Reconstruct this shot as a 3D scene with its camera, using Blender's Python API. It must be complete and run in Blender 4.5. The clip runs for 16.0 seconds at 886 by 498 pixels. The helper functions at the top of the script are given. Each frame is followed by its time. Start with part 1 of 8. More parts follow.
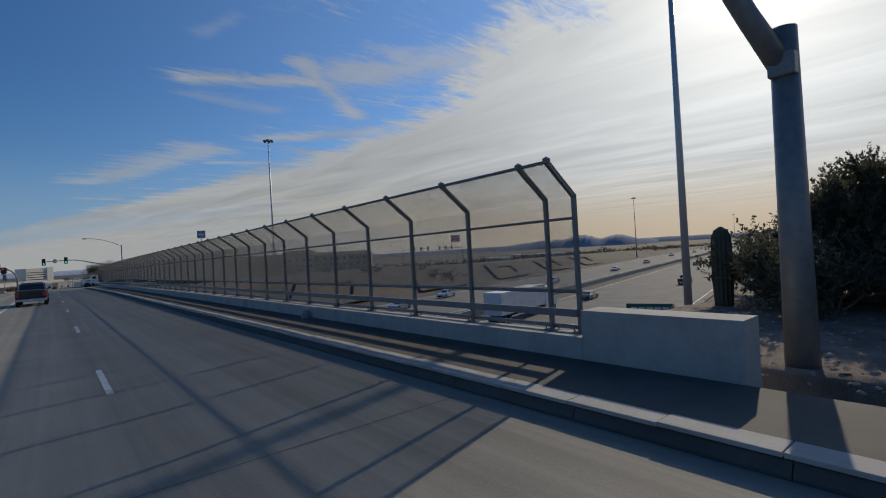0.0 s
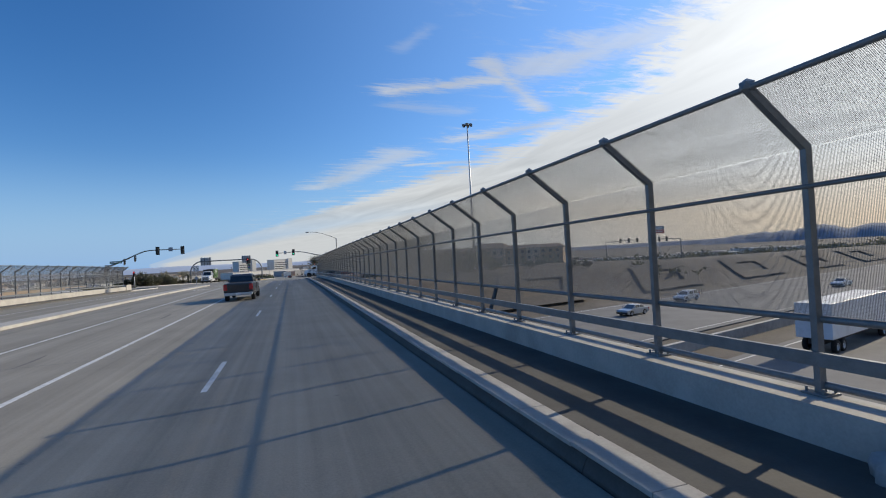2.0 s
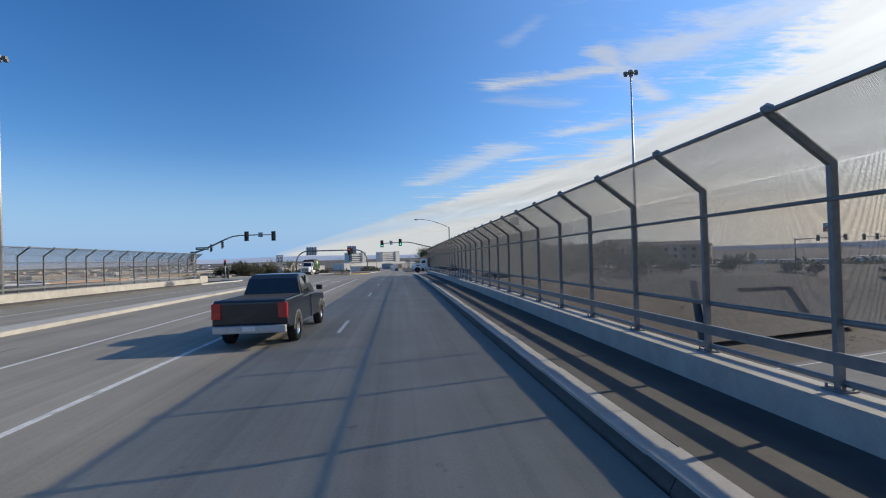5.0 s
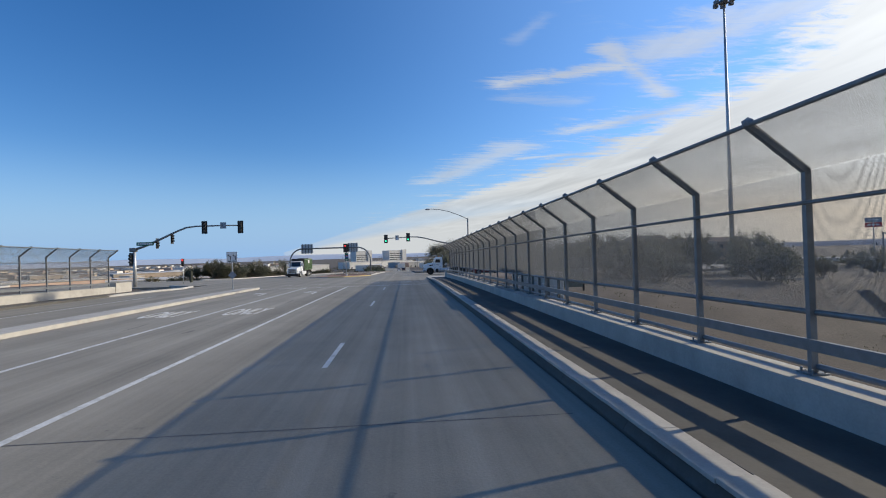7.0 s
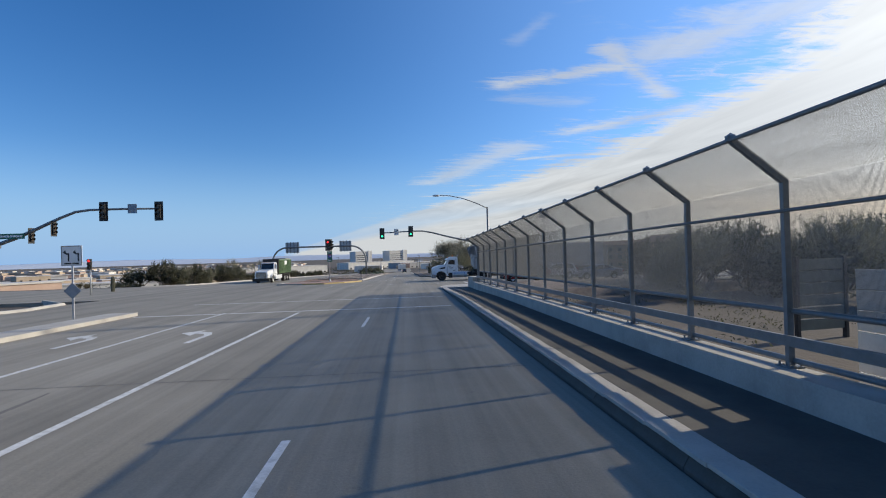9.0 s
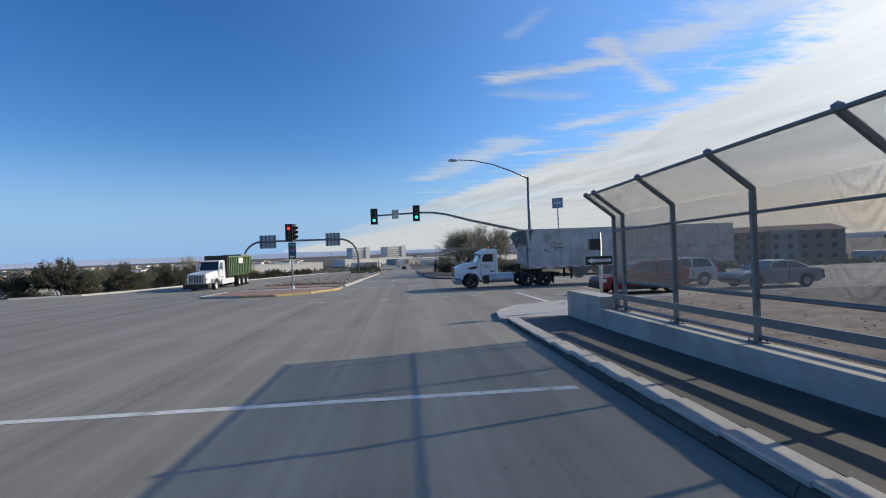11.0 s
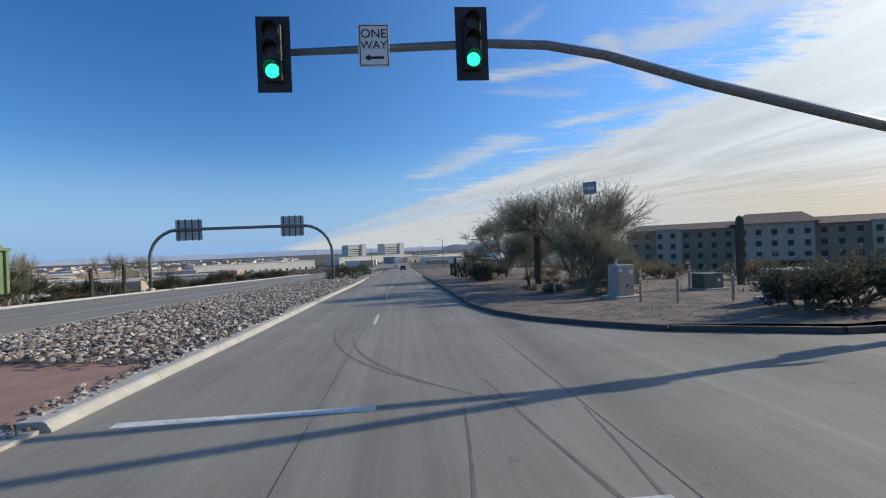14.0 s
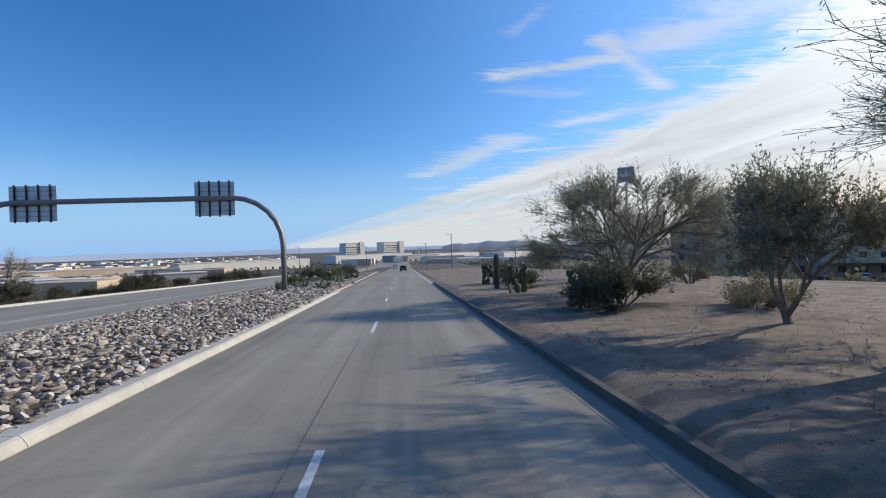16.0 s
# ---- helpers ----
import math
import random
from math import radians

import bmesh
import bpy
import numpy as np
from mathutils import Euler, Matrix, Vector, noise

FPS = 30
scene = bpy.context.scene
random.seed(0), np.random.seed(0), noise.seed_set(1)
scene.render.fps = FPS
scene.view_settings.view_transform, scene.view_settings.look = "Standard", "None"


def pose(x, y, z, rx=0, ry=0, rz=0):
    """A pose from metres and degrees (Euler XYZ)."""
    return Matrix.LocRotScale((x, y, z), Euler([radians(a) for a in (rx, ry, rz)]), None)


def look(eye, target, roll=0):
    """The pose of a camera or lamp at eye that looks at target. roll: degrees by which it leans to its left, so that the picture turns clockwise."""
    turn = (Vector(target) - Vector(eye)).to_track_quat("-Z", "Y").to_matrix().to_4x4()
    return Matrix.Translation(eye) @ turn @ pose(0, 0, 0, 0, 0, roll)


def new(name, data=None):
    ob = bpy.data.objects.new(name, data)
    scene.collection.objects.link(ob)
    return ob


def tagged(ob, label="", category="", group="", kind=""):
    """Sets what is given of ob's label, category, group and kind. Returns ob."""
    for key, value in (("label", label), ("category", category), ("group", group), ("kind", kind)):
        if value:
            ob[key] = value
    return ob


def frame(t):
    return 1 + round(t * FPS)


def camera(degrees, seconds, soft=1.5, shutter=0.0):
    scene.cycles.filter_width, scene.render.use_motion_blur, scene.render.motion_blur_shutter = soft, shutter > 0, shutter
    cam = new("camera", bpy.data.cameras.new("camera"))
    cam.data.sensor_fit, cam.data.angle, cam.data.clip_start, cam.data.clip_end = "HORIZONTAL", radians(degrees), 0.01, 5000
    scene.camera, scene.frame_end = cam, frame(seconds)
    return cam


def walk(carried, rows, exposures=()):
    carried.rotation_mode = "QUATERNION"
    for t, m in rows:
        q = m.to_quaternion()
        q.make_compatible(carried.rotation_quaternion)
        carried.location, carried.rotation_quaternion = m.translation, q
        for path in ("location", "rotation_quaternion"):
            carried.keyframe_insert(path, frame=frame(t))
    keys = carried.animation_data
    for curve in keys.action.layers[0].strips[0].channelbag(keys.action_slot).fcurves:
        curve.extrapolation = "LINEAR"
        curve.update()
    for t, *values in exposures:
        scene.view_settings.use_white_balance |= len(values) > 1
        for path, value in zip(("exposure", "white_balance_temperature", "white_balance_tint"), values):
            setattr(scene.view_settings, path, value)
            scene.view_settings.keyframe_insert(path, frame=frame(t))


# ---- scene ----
# field of view and the drive, second by second: x, y, z, yaw, pitch, roll
cam = camera(85.9, 16.0, soft=1.1)
PATH = [
    (0.0, -0.819, -0.002, 2.377, -39.62, 0.28, -3.23),
    (0.5, 0.091, 3.259, 2.360, -34.41, 0.30, -3.10),
    (1.0, 0.862, 6.777, 2.336, -29.55, 0.28, -3.14),
    (1.5, 1.447, 10.552, 2.306, -23.04, 0.57, -3.07),
    (2.0, 1.747, 14.475, 2.295, -17.74, 0.75, -3.11),
    (2.5, 1.825, 18.563, 2.282, -14.21, 0.76, -2.69),
    (3.0, 1.924, 22.719, 2.266, -11.52, 0.72, -2.11),
    (3.5, 1.976, 26.800, 2.243, -9.44, 0.72, -1.88),
    (4.0, 2.036, 30.913, 2.218, -7.46, 0.65, -1.69),
    (4.5, 2.043, 34.930, 2.182, -6.06, 0.73, -1.53),
    (7.0, 1.833, 60.216, 2.000, -4.53, 0.58, -1.69),
    (7.5, 1.774, 65.417, 1.980, -4.50, 0.55, -1.56),
    (8.0, 1.727, 70.623, 1.944, -4.45, 0.67, -1.32),
    (8.5, 1.693, 75.805, 1.898, -4.44, 0.67, -1.43),
    (9.0, 1.661, 81.185, 1.836, -4.45, 0.64, -1.66),
    (11.5, 0.957, 110.617, 1.458, -4.65, 0.00, -2.16),
    (12.0, 0.872, 116.914, 1.365, -4.60, -0.06, -2.00),
    (12.5, 0.808, 123.275, 1.267, -4.65, -0.00, -2.14),
    (13.0, 0.758, 129.722, 1.163, -4.73, 0.11, -2.20),
    (13.5, 0.762, 136.231, 1.045, -4.76, 0.01, -2.19),
    (14.0, 0.725, 142.929, 0.911, -4.87, -0.15, -2.28),
    (14.5, 0.717, 149.810, 0.762, -4.87, -0.20, -2.21),
    (15.0, 0.741, 156.828, 0.599, -4.83, -0.29, -2.27),
    (15.5, 0.707, 163.941, 0.424, -4.85, -0.35, -2.25),
    (16.0, 0.675, 171.088, 0.237, -4.87, -0.25, -1.87),
]


def eye(x, y, z, yaw, pitch, roll):
    yw, pt = radians(yaw), radians(pitch)
    way = Vector((-math.sin(yw) * math.cos(pt), math.cos(yw) * math.cos(pt), math.sin(pt)))
    return look((x, y, z), Vector((x, y, z)) + way * 10, roll)


walk(cam, [(t, eye(*row)) for t, *row in PATH], exposures=[(0.0, -1.08, 6800, 7), (1.0, -0.65, 6700, 7), (2.0, -0.3, 6700, 7), (9.0, -0.22, 6650, 7), (13.5, -0.36, 6450, 6), (16.0, -0.1, 6500, 6)])

# ---- light: low sun behind thin cloud to the right, blue sky to the left ----
SUN_AZ, SUN_EL = radians(75.0), radians(25.2)
sun_way = Vector((math.sin(SUN_AZ) * math.cos(SUN_EL), math.cos(SUN_AZ) * math.cos(SUN_EL), math.sin(SUN_EL)))
sun = new("sun", bpy.data.lights.new("sun", "SUN"))
sun.data.energy, sun.data.angle, sun.data.color = 5.0, radians(0.6), (1.0, 0.88, 0.71)
sun.matrix_world = look(sun_way * 200, (0, 0, 0))


# ---- world ----
class Nodes:
    """Short hand for node trees."""

    def __init__(self, tree):
        self.t = tree
        tree.nodes.clear()

    def n(self, kind, **kw):
        nd = self.t.nodes.new(kind)
        for k, v in kw.items():
            if k == "op":
                nd.operation = v
            elif k == "blend":
                nd.blend_type = v
            elif k == "dtype":
                nd.data_type = v
        return nd

    def l(self, a, b):
        self.t.links.new(a, b)

    def val(self, sock, v):
        if hasattr(v, "is_output"):
            self.l(v, sock)
        else:
            sock.default_value = v

    def m(self, op, a, b=0.0, c=None, clamp=False):
        nd = self.n("ShaderNodeMath", op=op)
        nd.use_clamp = clamp
        self.val(nd.inputs[0], a)
        self.val(nd.inputs[1], b)
        if c is not None:
            self.val(nd.inputs[2], c)
        return nd.outputs[0]

    def vm(self, op, a, b=(0, 0, 0)):
        nd = self.n("ShaderNodeVectorMath", op=op)
        self.val(nd.inputs[0], a)
        if op == "SCALE":
            self.val(nd.inputs["Scale"], b)
        else:
            self.val(nd.inputs[1], b)
        return nd.outputs["Value" if op in ("DOT_PRODUCT", "LENGTH") else "Vector"]

    def noise(self, vec, scale, detail=4.0, rough=0.55, dist=0.0):
        nd = self.n("ShaderNodeTexNoise")
        self.l(vec, nd.inputs["Vector"])
        nd.inputs["Scale"].default_value = scale
        nd.inputs["Detail"].default_value = detail
        nd.inputs["Roughness"].default_value = rough
        nd.inputs["Distortion"].default_value = dist
        return nd.outputs["Fac"]

    def ramp(self, fac, stops):
        nd = self.n("ShaderNodeValToRGB")
        self.l(fac, nd.inputs[0])
        el = nd.color_ramp.elements
        while len(el) < len(stops):
            el.new(0.5)
        for e, (p, c) in zip(el, stops):
            e.position = p
            e.color = (*c, 1.0) if len(c) == 3 else c
        return nd.outputs["Color"]

    def step(self, x, lo, hi):
        nd = self.n("ShaderNodeMapRange")
        nd.interpolation_type = "SMOOTHSTEP"
        self.val(nd.inputs["Value"], x)
        nd.inputs["From Min"].default_value, nd.inputs["From Max"].default_value = lo, hi
        return nd.outputs["Result"]

    def mix(self, fac, a, b, blend="MIX"):
        nd = self.n("ShaderNodeMix", dtype="RGBA", blend=blend)
        self.val(nd.inputs["Factor"], fac)
        self.val(nd.inputs["A"], a if hasattr(a, "is_output") or len(a) == 4 else (*a, 1.0))
        self.val(nd.inputs["B"], b if hasattr(b, "is_output") or len(b) == 4 else (*b, 1.0))
        return nd.outputs["Result"]


world = bpy.data.worlds.new("sky")
scene.world = world
world.use_nodes = True
N = Nodes(world.node_tree)
tc = N.n("ShaderNodeTexCoord")
d = tc.outputs["Generated"]
sky = N.n("ShaderNodeTexSky")
sky.sky_type, sky.sun_disc = "NISHITA", False
sky.sun_elevation, sky.sun_rotation = SUN_EL, SUN_AZ
sky.air_density, sky.dust_density, sky.ozone_density = 1.0, 0.1, 3.0
sep = N.n("ShaderNodeSeparateXYZ")
N.l(d, sep.inputs[0])
dx, dy, dz = sep.outputs
zz = N.m("MAXIMUM", dz, 0.012)
u, v = N.m("DIVIDE", dx, zz), N.m("DIVIDE", dy, zz)
# high cirrus sheet: u, v are places on the cloud layer; a sheet with a feathered edge covers the sunward side
com = N.n("ShaderNodeCombineXYZ")
N.l(N.m("ADD", N.m("MULTIPLY", u, 0.90), N.m("MULTIPLY", v, 0.10)), com.inputs[0])
N.l(N.m("SUBTRACT", N.m("MULTIPLY", v, 1.0), N.m("MULTIPLY", u, 0.05)), com.inputs[1])
cl = com.outputs[0]
calm = N.step(dz, 0.005, 0.12)


def settle(x):
    """Noise that fades to its mean towards the horizon."""
    return N.m("ADD", 0.5, N.m("MULTIPLY", N.m("SUBTRACT", x, 0.5), calm))


def wisp_line(ua, va, ub, vb, wide, amount):
    """A soft streak of ice cloud between two places on the layer, frayed by the fine noise."""
    du, dv = ub - ua, vb - va
    pu, pv = N.m("SUBTRACT", u, ua), N.m("SUBTRACT", v, va)
    run = N.m("DIVIDE", N.m("ADD", N.m("MULTIPLY", pu, du), N.m("MULTIPLY", pv, dv)), du * du + dv * dv, clamp=True)
    eu, ev = N.m("SUBTRACT", pu, N.m("MULTIPLY", run, du)), N.m("SUBTRACT", pv, N.m("MULTIPLY", run, dv))
    far = N.m("SQRT", N.m("ADD", N.m("MULTIPLY", eu, eu), N.m("MULTIPLY", ev, ev)))
    far = N.m("ADD", far, N.m("MULTIPLY", N.m("SUBTRACT", fine, 0.5), wide * 2.4))
    far = N.m("ADD", far, N.m("MULTIPLY", N.m("SUBTRACT", wisp, 0.5), wide * 2.0))
    body = N.m("SUBTRACT", 1.0, N.step(far, -0.2 * wide, wide))
    return N.m("MULTIPLY", N.m("MULTIPLY", body, N.m("ADD", 0.45, N.m("MULTIPLY", fine, 1.1))), amount)


# wisps lie across the edge of the sheet: long along u, narrow along v
across = N.vm("MULTIPLY", cl, (0.75, 2.3, 1.0))
wisp = settle(N.noise(across, 1.5, 8.0, 0.62, 0.5))
fine = settle(N.noise(N.vm("MULTIPLY", cl, (1.6, 4.6, 1.0)), 2.9, 9.0, 0.68, 0.9))
lump = settle(N.noise(cl, 0.75, 4.0, 0.5, 0.4))
# edge of the sheet: straight overhead, bending back towards the horizon
bend = N.m("MULTIPLY", N.m("MAXIMUM", N.m("SUBTRACT", v, 4.5), 0.0), 0.29)
high_ = N.m("MULTIPLY", N.m("SUBTRACT", 1.0, N.step(v, 1.7, 2.5)), 0.5)
edge = N.m("ADD", N.m("ADD", N.m("SUBTRACT", u, 2.12), bend), high_)
edge = N.m("ADD", edge, N.m("MULTIPLY", N.m("SUBTRACT", wisp, 0.5), 1.1))
edge = N.m("ADD", edge, N.m("MULTIPLY", N.m("SUBTRACT", lump, 0.5), 0.5))
sheet = N.step(N.m("ADD", edge, N.m("MULTIPLY", N.m("SUBTRACT", fine, 0.5), 0.95)), -0.26, 0.22)
outer = N.m("MULTIPLY", N.step(N.m("ADD", N.m("MULTIPLY", wisp, 0.55), N.m("MULTIPLY", fine, 0.45)), 0.50, 0.66), N.step(edge, -1.15, -0.2))
# near the horizon the sheet thins into haze on its clear side
thin_ = N.m("MAXIMUM", N.step(dz, 0.03, 0.13), N.step(edge, 0.6, 3.0))
sheet = N.m("MULTIPLY", sheet, N.m("ADD", 0.35, N.m("MULTIPLY", thin_, 0.65)))
cover = N.m("MAXIMUM", sheet, N.m("MULTIPLY", outer, 0.8))
for line in ((1.02, 2.28, 1.75, 3.0, 0.11, 0.75), (0.6, 2.78, 1.2, 2.52, 0.15, 0.85), (0.7, 3.04, 1.16, 3.1, 0.16, 0.3), (1.25, 5.02, 2.0, 4.78, 0.13, 0.75), (0.35, 6.6, 1.06, 4.5, 0.42, 0.62), (1.4, 3.88, 2.05, 3.3, 0.22, 0.8), (1.35, 2.3, 1.95, 1.55, 0.34, 0.65), (0.62, 2.0, 0.55, 2.2, 0.07, 0.2)):
    cover = N.m("MAXIMUM", cover, wisp_line(*line))
streak = N.noise(N.vm("MULTIPLY", cl, (1.5, 0.32, 1.0)), 1.0, 6.0, 0.55, 0.9)
streak = N.m("ADD", 0.5, N.m("MULTIPLY", N.m("SUBTRACT", streak, 0.5), calm))
dots = N.vm("DOT_PRODUCT", d, tuple(sun_way))
near = N.m("POWER", N.m("MAXIMUM", dots, 0.0), 10.0)
glow = N.m("POWER", N.m("MAXIMUM", dots, 0.0), 90.0)
core = N.m("POWER", N.m("MAXIMUM", dots, 0.0), 900.0)
tone = N.m("ADD", N.m("MULTIPLY", streak, 6.5), 4.6)
tone = N.m("MULTIPLY", tone, N.m("ADD", 0.8, N.m("MULTIPLY", near, 1.0)))
low = N.step(dz, 0.0, 0.16)
low = N.m("MAXIMUM", low, N.m("SUBTRACT", 1.0, N.step(dots, 0.50, 0.95)))
tint = N.mix(low, (1.0, 0.82, 0.62), (0.97, 0.99, 1.02))
cloudcol = N.vm("SCALE", tint, tone)
hsv = N.n("ShaderNodeHueSaturation")
hsv.inputs["Saturation"].default_value = 1.28
N.l(sky.outputs[0], hsv.inputs["Color"])
haze = N.step(dz, -0.02, 0.22)
deep = N.vm("MULTIPLY", hsv.outputs[0], (1.04, 1.10, 1.36))
clear = N.mix(haze, (2.7, 4.6, 7.7), deep)
# paler sky on the sunward side
pale = N.m("POWER", N.m("MAXIMUM", dots, 0.0), 2.0)
clear = N.vm("ADD", clear, N.vm("SCALE", (2.0, 2.9, 4.4), N.m("MULTIPLY", pale, haze)))
col = N.mix(N.m("MULTIPLY", cover, 0.93), clear, cloudcol)
burn = N.m("ADD", N.m("MULTIPLY", glow, 6.0), N.m("MULTIPLY", core, 60.0))
col = N.vm("ADD", col, N.vm("SCALE", (1.0, 0.93, 0.80), burn))
bg = N.n("ShaderNodeBackground")
N.l(col, bg.inputs[0])
bg.inputs[1].default_value = 0.125
out = N.n("ShaderNodeOutputWorld")
N.l(bg.outputs[0], out.inputs[0])

# ---- materials ----
def material(name, c1, c2, scale=4.0, rough=0.7, metal=0.0, fine=40.0, bump=0.15, spread=0.5, coat=0.0, spec=0.5, grime=None, grime_amt=0.0, dist=0.01):
    """Two colours mixed by coarse and fine noise in object metres, with fine relief."""
    mat = bpy.data.materials.new(name)
    mat.use_nodes = True
    k = Nodes(mat.node_tree)
    tcn = k.n("ShaderNodeTexCoord")
    geo = k.n("ShaderNodeNewGeometry")
    pos = geo.outputs["Position"]
    a = k.noise(pos, scale, 5.0, 0.6)
    b = k.noise(pos, fine, 3.0, 0.6)
    f = k.m("ADD", k.m("MULTIPLY", a, 0.65), k.m("MULTIPLY", b, 0.35))
    f = k.step(f, 0.5 - spread * 0.35, 0.5 + spread * 0.35)
    colr = k.mix(f, c1, c2)
    if grime:
        g = k.step(k.noise(pos, scale * 0.35, 6.0, 0.7), 0.48, 0.75)
        colr = k.mix(k.m("MULTIPLY", g, grime_amt), colr, grime)
    bs = k.n("ShaderNodeBsdfPrincipled")
    k.l(colr, bs.inputs["Base Color"])
    bs.inputs["Metallic"].default_value = metal
    bs.inputs["Specular IOR Level"].default_value = spec
    k.l(k.m("ADD", rough - 0.08, k.m("MULTIPLY", b, 0.16)), bs.inputs["Roughness"])
    bs.inputs["Coat Weight"].default_value = coat
    if bump:
        bp = k.n("ShaderNodeBump")
        bp.inputs["Strength"].default_value = bump
        bp.inputs["Distance"].default_value = dist
        k.l(b, bp.inputs["Height"])
        k.l(bp.outputs[0], bs.inputs["Normal"])
    o = k.n("ShaderNodeOutputMaterial")
    k.l(bs.outputs[0], o.inputs[0])
    return mat

def road_material():
    """Concrete paving: tyre-polished streaks along the lanes, blotches, fine grain and grooves."""
    mat = bpy.data.materials.new("pavement_grey")
    mat.use_nodes = True
    k = Nodes(mat.node_tree)
    pos = k.n("ShaderNodeNewGeometry").outputs["Position"]
    streak_ = k.noise(k.vm("MULTIPLY", pos, (1.0, 0.02, 1.0)), 0.9, 4.0, 0.6)
    thin = k.noise(k.vm("MULTIPLY", pos, (6.0, 0.05, 1.0)), 1.0, 3.0, 0.6)
    blot = k.noise(pos, 0.35, 6.0, 0.65)
    grain = k.noise(pos, 30.0, 3.0, 0.7)
    f = k.m("ADD", k.m("ADD", k.m("MULTIPLY", streak_, 0.42), k.m("MULTIPLY", thin, 0.16)), k.m("ADD", k.m("MULTIPLY", blot, 0.22), k.m("MULTIPLY", grain, 0.20)))
    colr = k.ramp(f, [(0.34, (0.140, 0.128, 0.105)), (0.46, (0.208, 0.192, 0.158)), (0.56, (0.270, 0.249, 0.206)), (0.68, (0.344, 0.318, 0.266))])
    spots = k.step(k.noise(pos, 1.7, 5.0, 0.7), 0.66, 0.74)
    colr = k.mix(k.m("MULTIPLY", spots, 0.55), colr, (0.085, 0.08, 0.075))
    bs = k.n("ShaderNodeBsdfPrincipled")
    k.l(colr, bs.inputs["Base Color"])
    k.l(k.m("ADD", 0.72, k.m("MULTIPLY", grain, 0.2)), bs.inputs["Roughness"])
    bp = k.n("ShaderNodeBump")
    bp.inputs["Strength"].default_value, bp.inputs["Distance"].default_value = 0.35, 0.01
    k.l(grain, bp.inputs["Height"])
    k.l(bp.outputs[0], bs.inputs["Normal"])
    o = k.n("ShaderNodeOutputMaterial")
    k.l(bs.outputs[0], o.inputs[0])
    return mat


M_ROAD = road_material()
M_CONC = material("concrete", (0.36, 0.34, 0.31), (0.46, 0.44, 0.40), 1.5, 0.85, fine=25, bump=0.2, grime=(0.22, 0.20, 0.18), grime_amt=0.5)
# darkened: shade on the bridge walk and kerb face is put into this colour
M_WALK = material("shaded_walk_concrete", (0.070, 0.066, 0.060), (0.105, 0.100, 0.090), 1.2, 0.85, fine=25, bump=0.2, grime=(0.13, 0.122, 0.11), grime_amt=0.4)
M_PAINT = material("road_paint_white", (0.48, 0.48, 0.46), (0.70, 0.70, 0.68), 6.0, 0.7, fine=30, grime=(0.25, 0.24, 0.21), grime_amt=0.9)
M_YELLOW = material("kerb_paint_yellow", (0.42, 0.31, 0.12), (0.52, 0.40, 0.19), 2.0, 0.75, fine=20, grime=(0.36, 0.33, 0.28), grime_amt=0.7)
M_STEEL = material("painted_steel_grey", (0.155, 0.165, 0.172), (0.21, 0.22, 0.225), 6.0, 0.45, 0.3, fine=60, bump=0.05)
M_GALV = material("galvanised_steel", (0.42, 0.43, 0.44), (0.52, 0.53, 0.54), 6.0, 0.45, 0.6, fine=60, bump=0.05)
M_DIRT = material("desert_ground", (0.055, 0.045, 0.036), (0.112, 0.092, 0.074), 0.12, 0.95, fine=6, bump=0.6, dist=0.05, grime=(0.10, 0.085, 0.055), grime_amt=0.7)


def part(name, bm, mat, parent=None, label="", smooth=False):
    me = bpy.data.meshes.new(name)
    bm.normal_update()
    bm.to_mesh(me)
    bm.free()
    me.materials.append(mat)
    if smooth:
        me.shade_smooth()
    ob = new(name, me)
    if parent:
        ob.parent = parent
    if label:
        tagged(ob, label)
    return ob


def thing(name, place, label, category, group="", rz=0.0, kind=""):
    ob = new(name)
    ob.matrix_basis = pose(*place, 0, 0, rz)
    ob.empty_display_size = 0.2
    return tagged(ob, label, category, group, kind)


def box(bm, x0, x1, y0, y1, z0, z1, bevel=0.0):
    r = bmesh.ops.create_cube(bm, size=1.0, matrix=Matrix.Translation(((x0 + x1) / 2, (y0 + y1) / 2, (z0 + z1) / 2)) @ Matrix.Diagonal((x1 - x0, y1 - y0, z1 - z0, 1)))
    if bevel:
        ed = list({e for vv in r["verts"] for e in vv.link_edges})
        bmesh.ops.bevel(bm, geom=ed, offset=bevel, segments=2, affect="EDGES", profile=0.5)
    return r["verts"]


def tube(bm, pts, radii, seg=8, caps=True):
    """A tube through points, with a radius at each."""
    pts = [Vector(p) for p in pts]
    if not hasattr(radii, "__len__"):
        radii = [radii] * len(pts)
    rings = []
    for i, p in enumerate(pts):
        a = pts[max(i - 1, 0)]
        b = pts[min(i + 1, len(pts) - 1)]
        w = (b - a).normalized()
        if i == 0:
            s = w.cross(Vector((0, 0, 1)) if abs(w.z) < 0.9 else Vector((1, 0, 0))).normalized()
        else:
            s = (s - w * s.dot(w)).normalized()
        t = s.cross(w)
        rings.append([bm.verts.new(p + (s * math.cos(2 * math.pi * k / seg) + t * math.sin(2 * math.pi * k / seg)) * radii[i]) for k in range(seg)])
    for r0, r1 in zip(rings, rings[1:]):
        for k in range(seg):
            bm.faces.new((r0[k], r0[(k + 1) % seg], r1[(k + 1) % seg], r1[k]))
    if caps:
        bm.faces.new(list(reversed(rings[0])))
        bm.faces.new(rings[-1])
    return rings


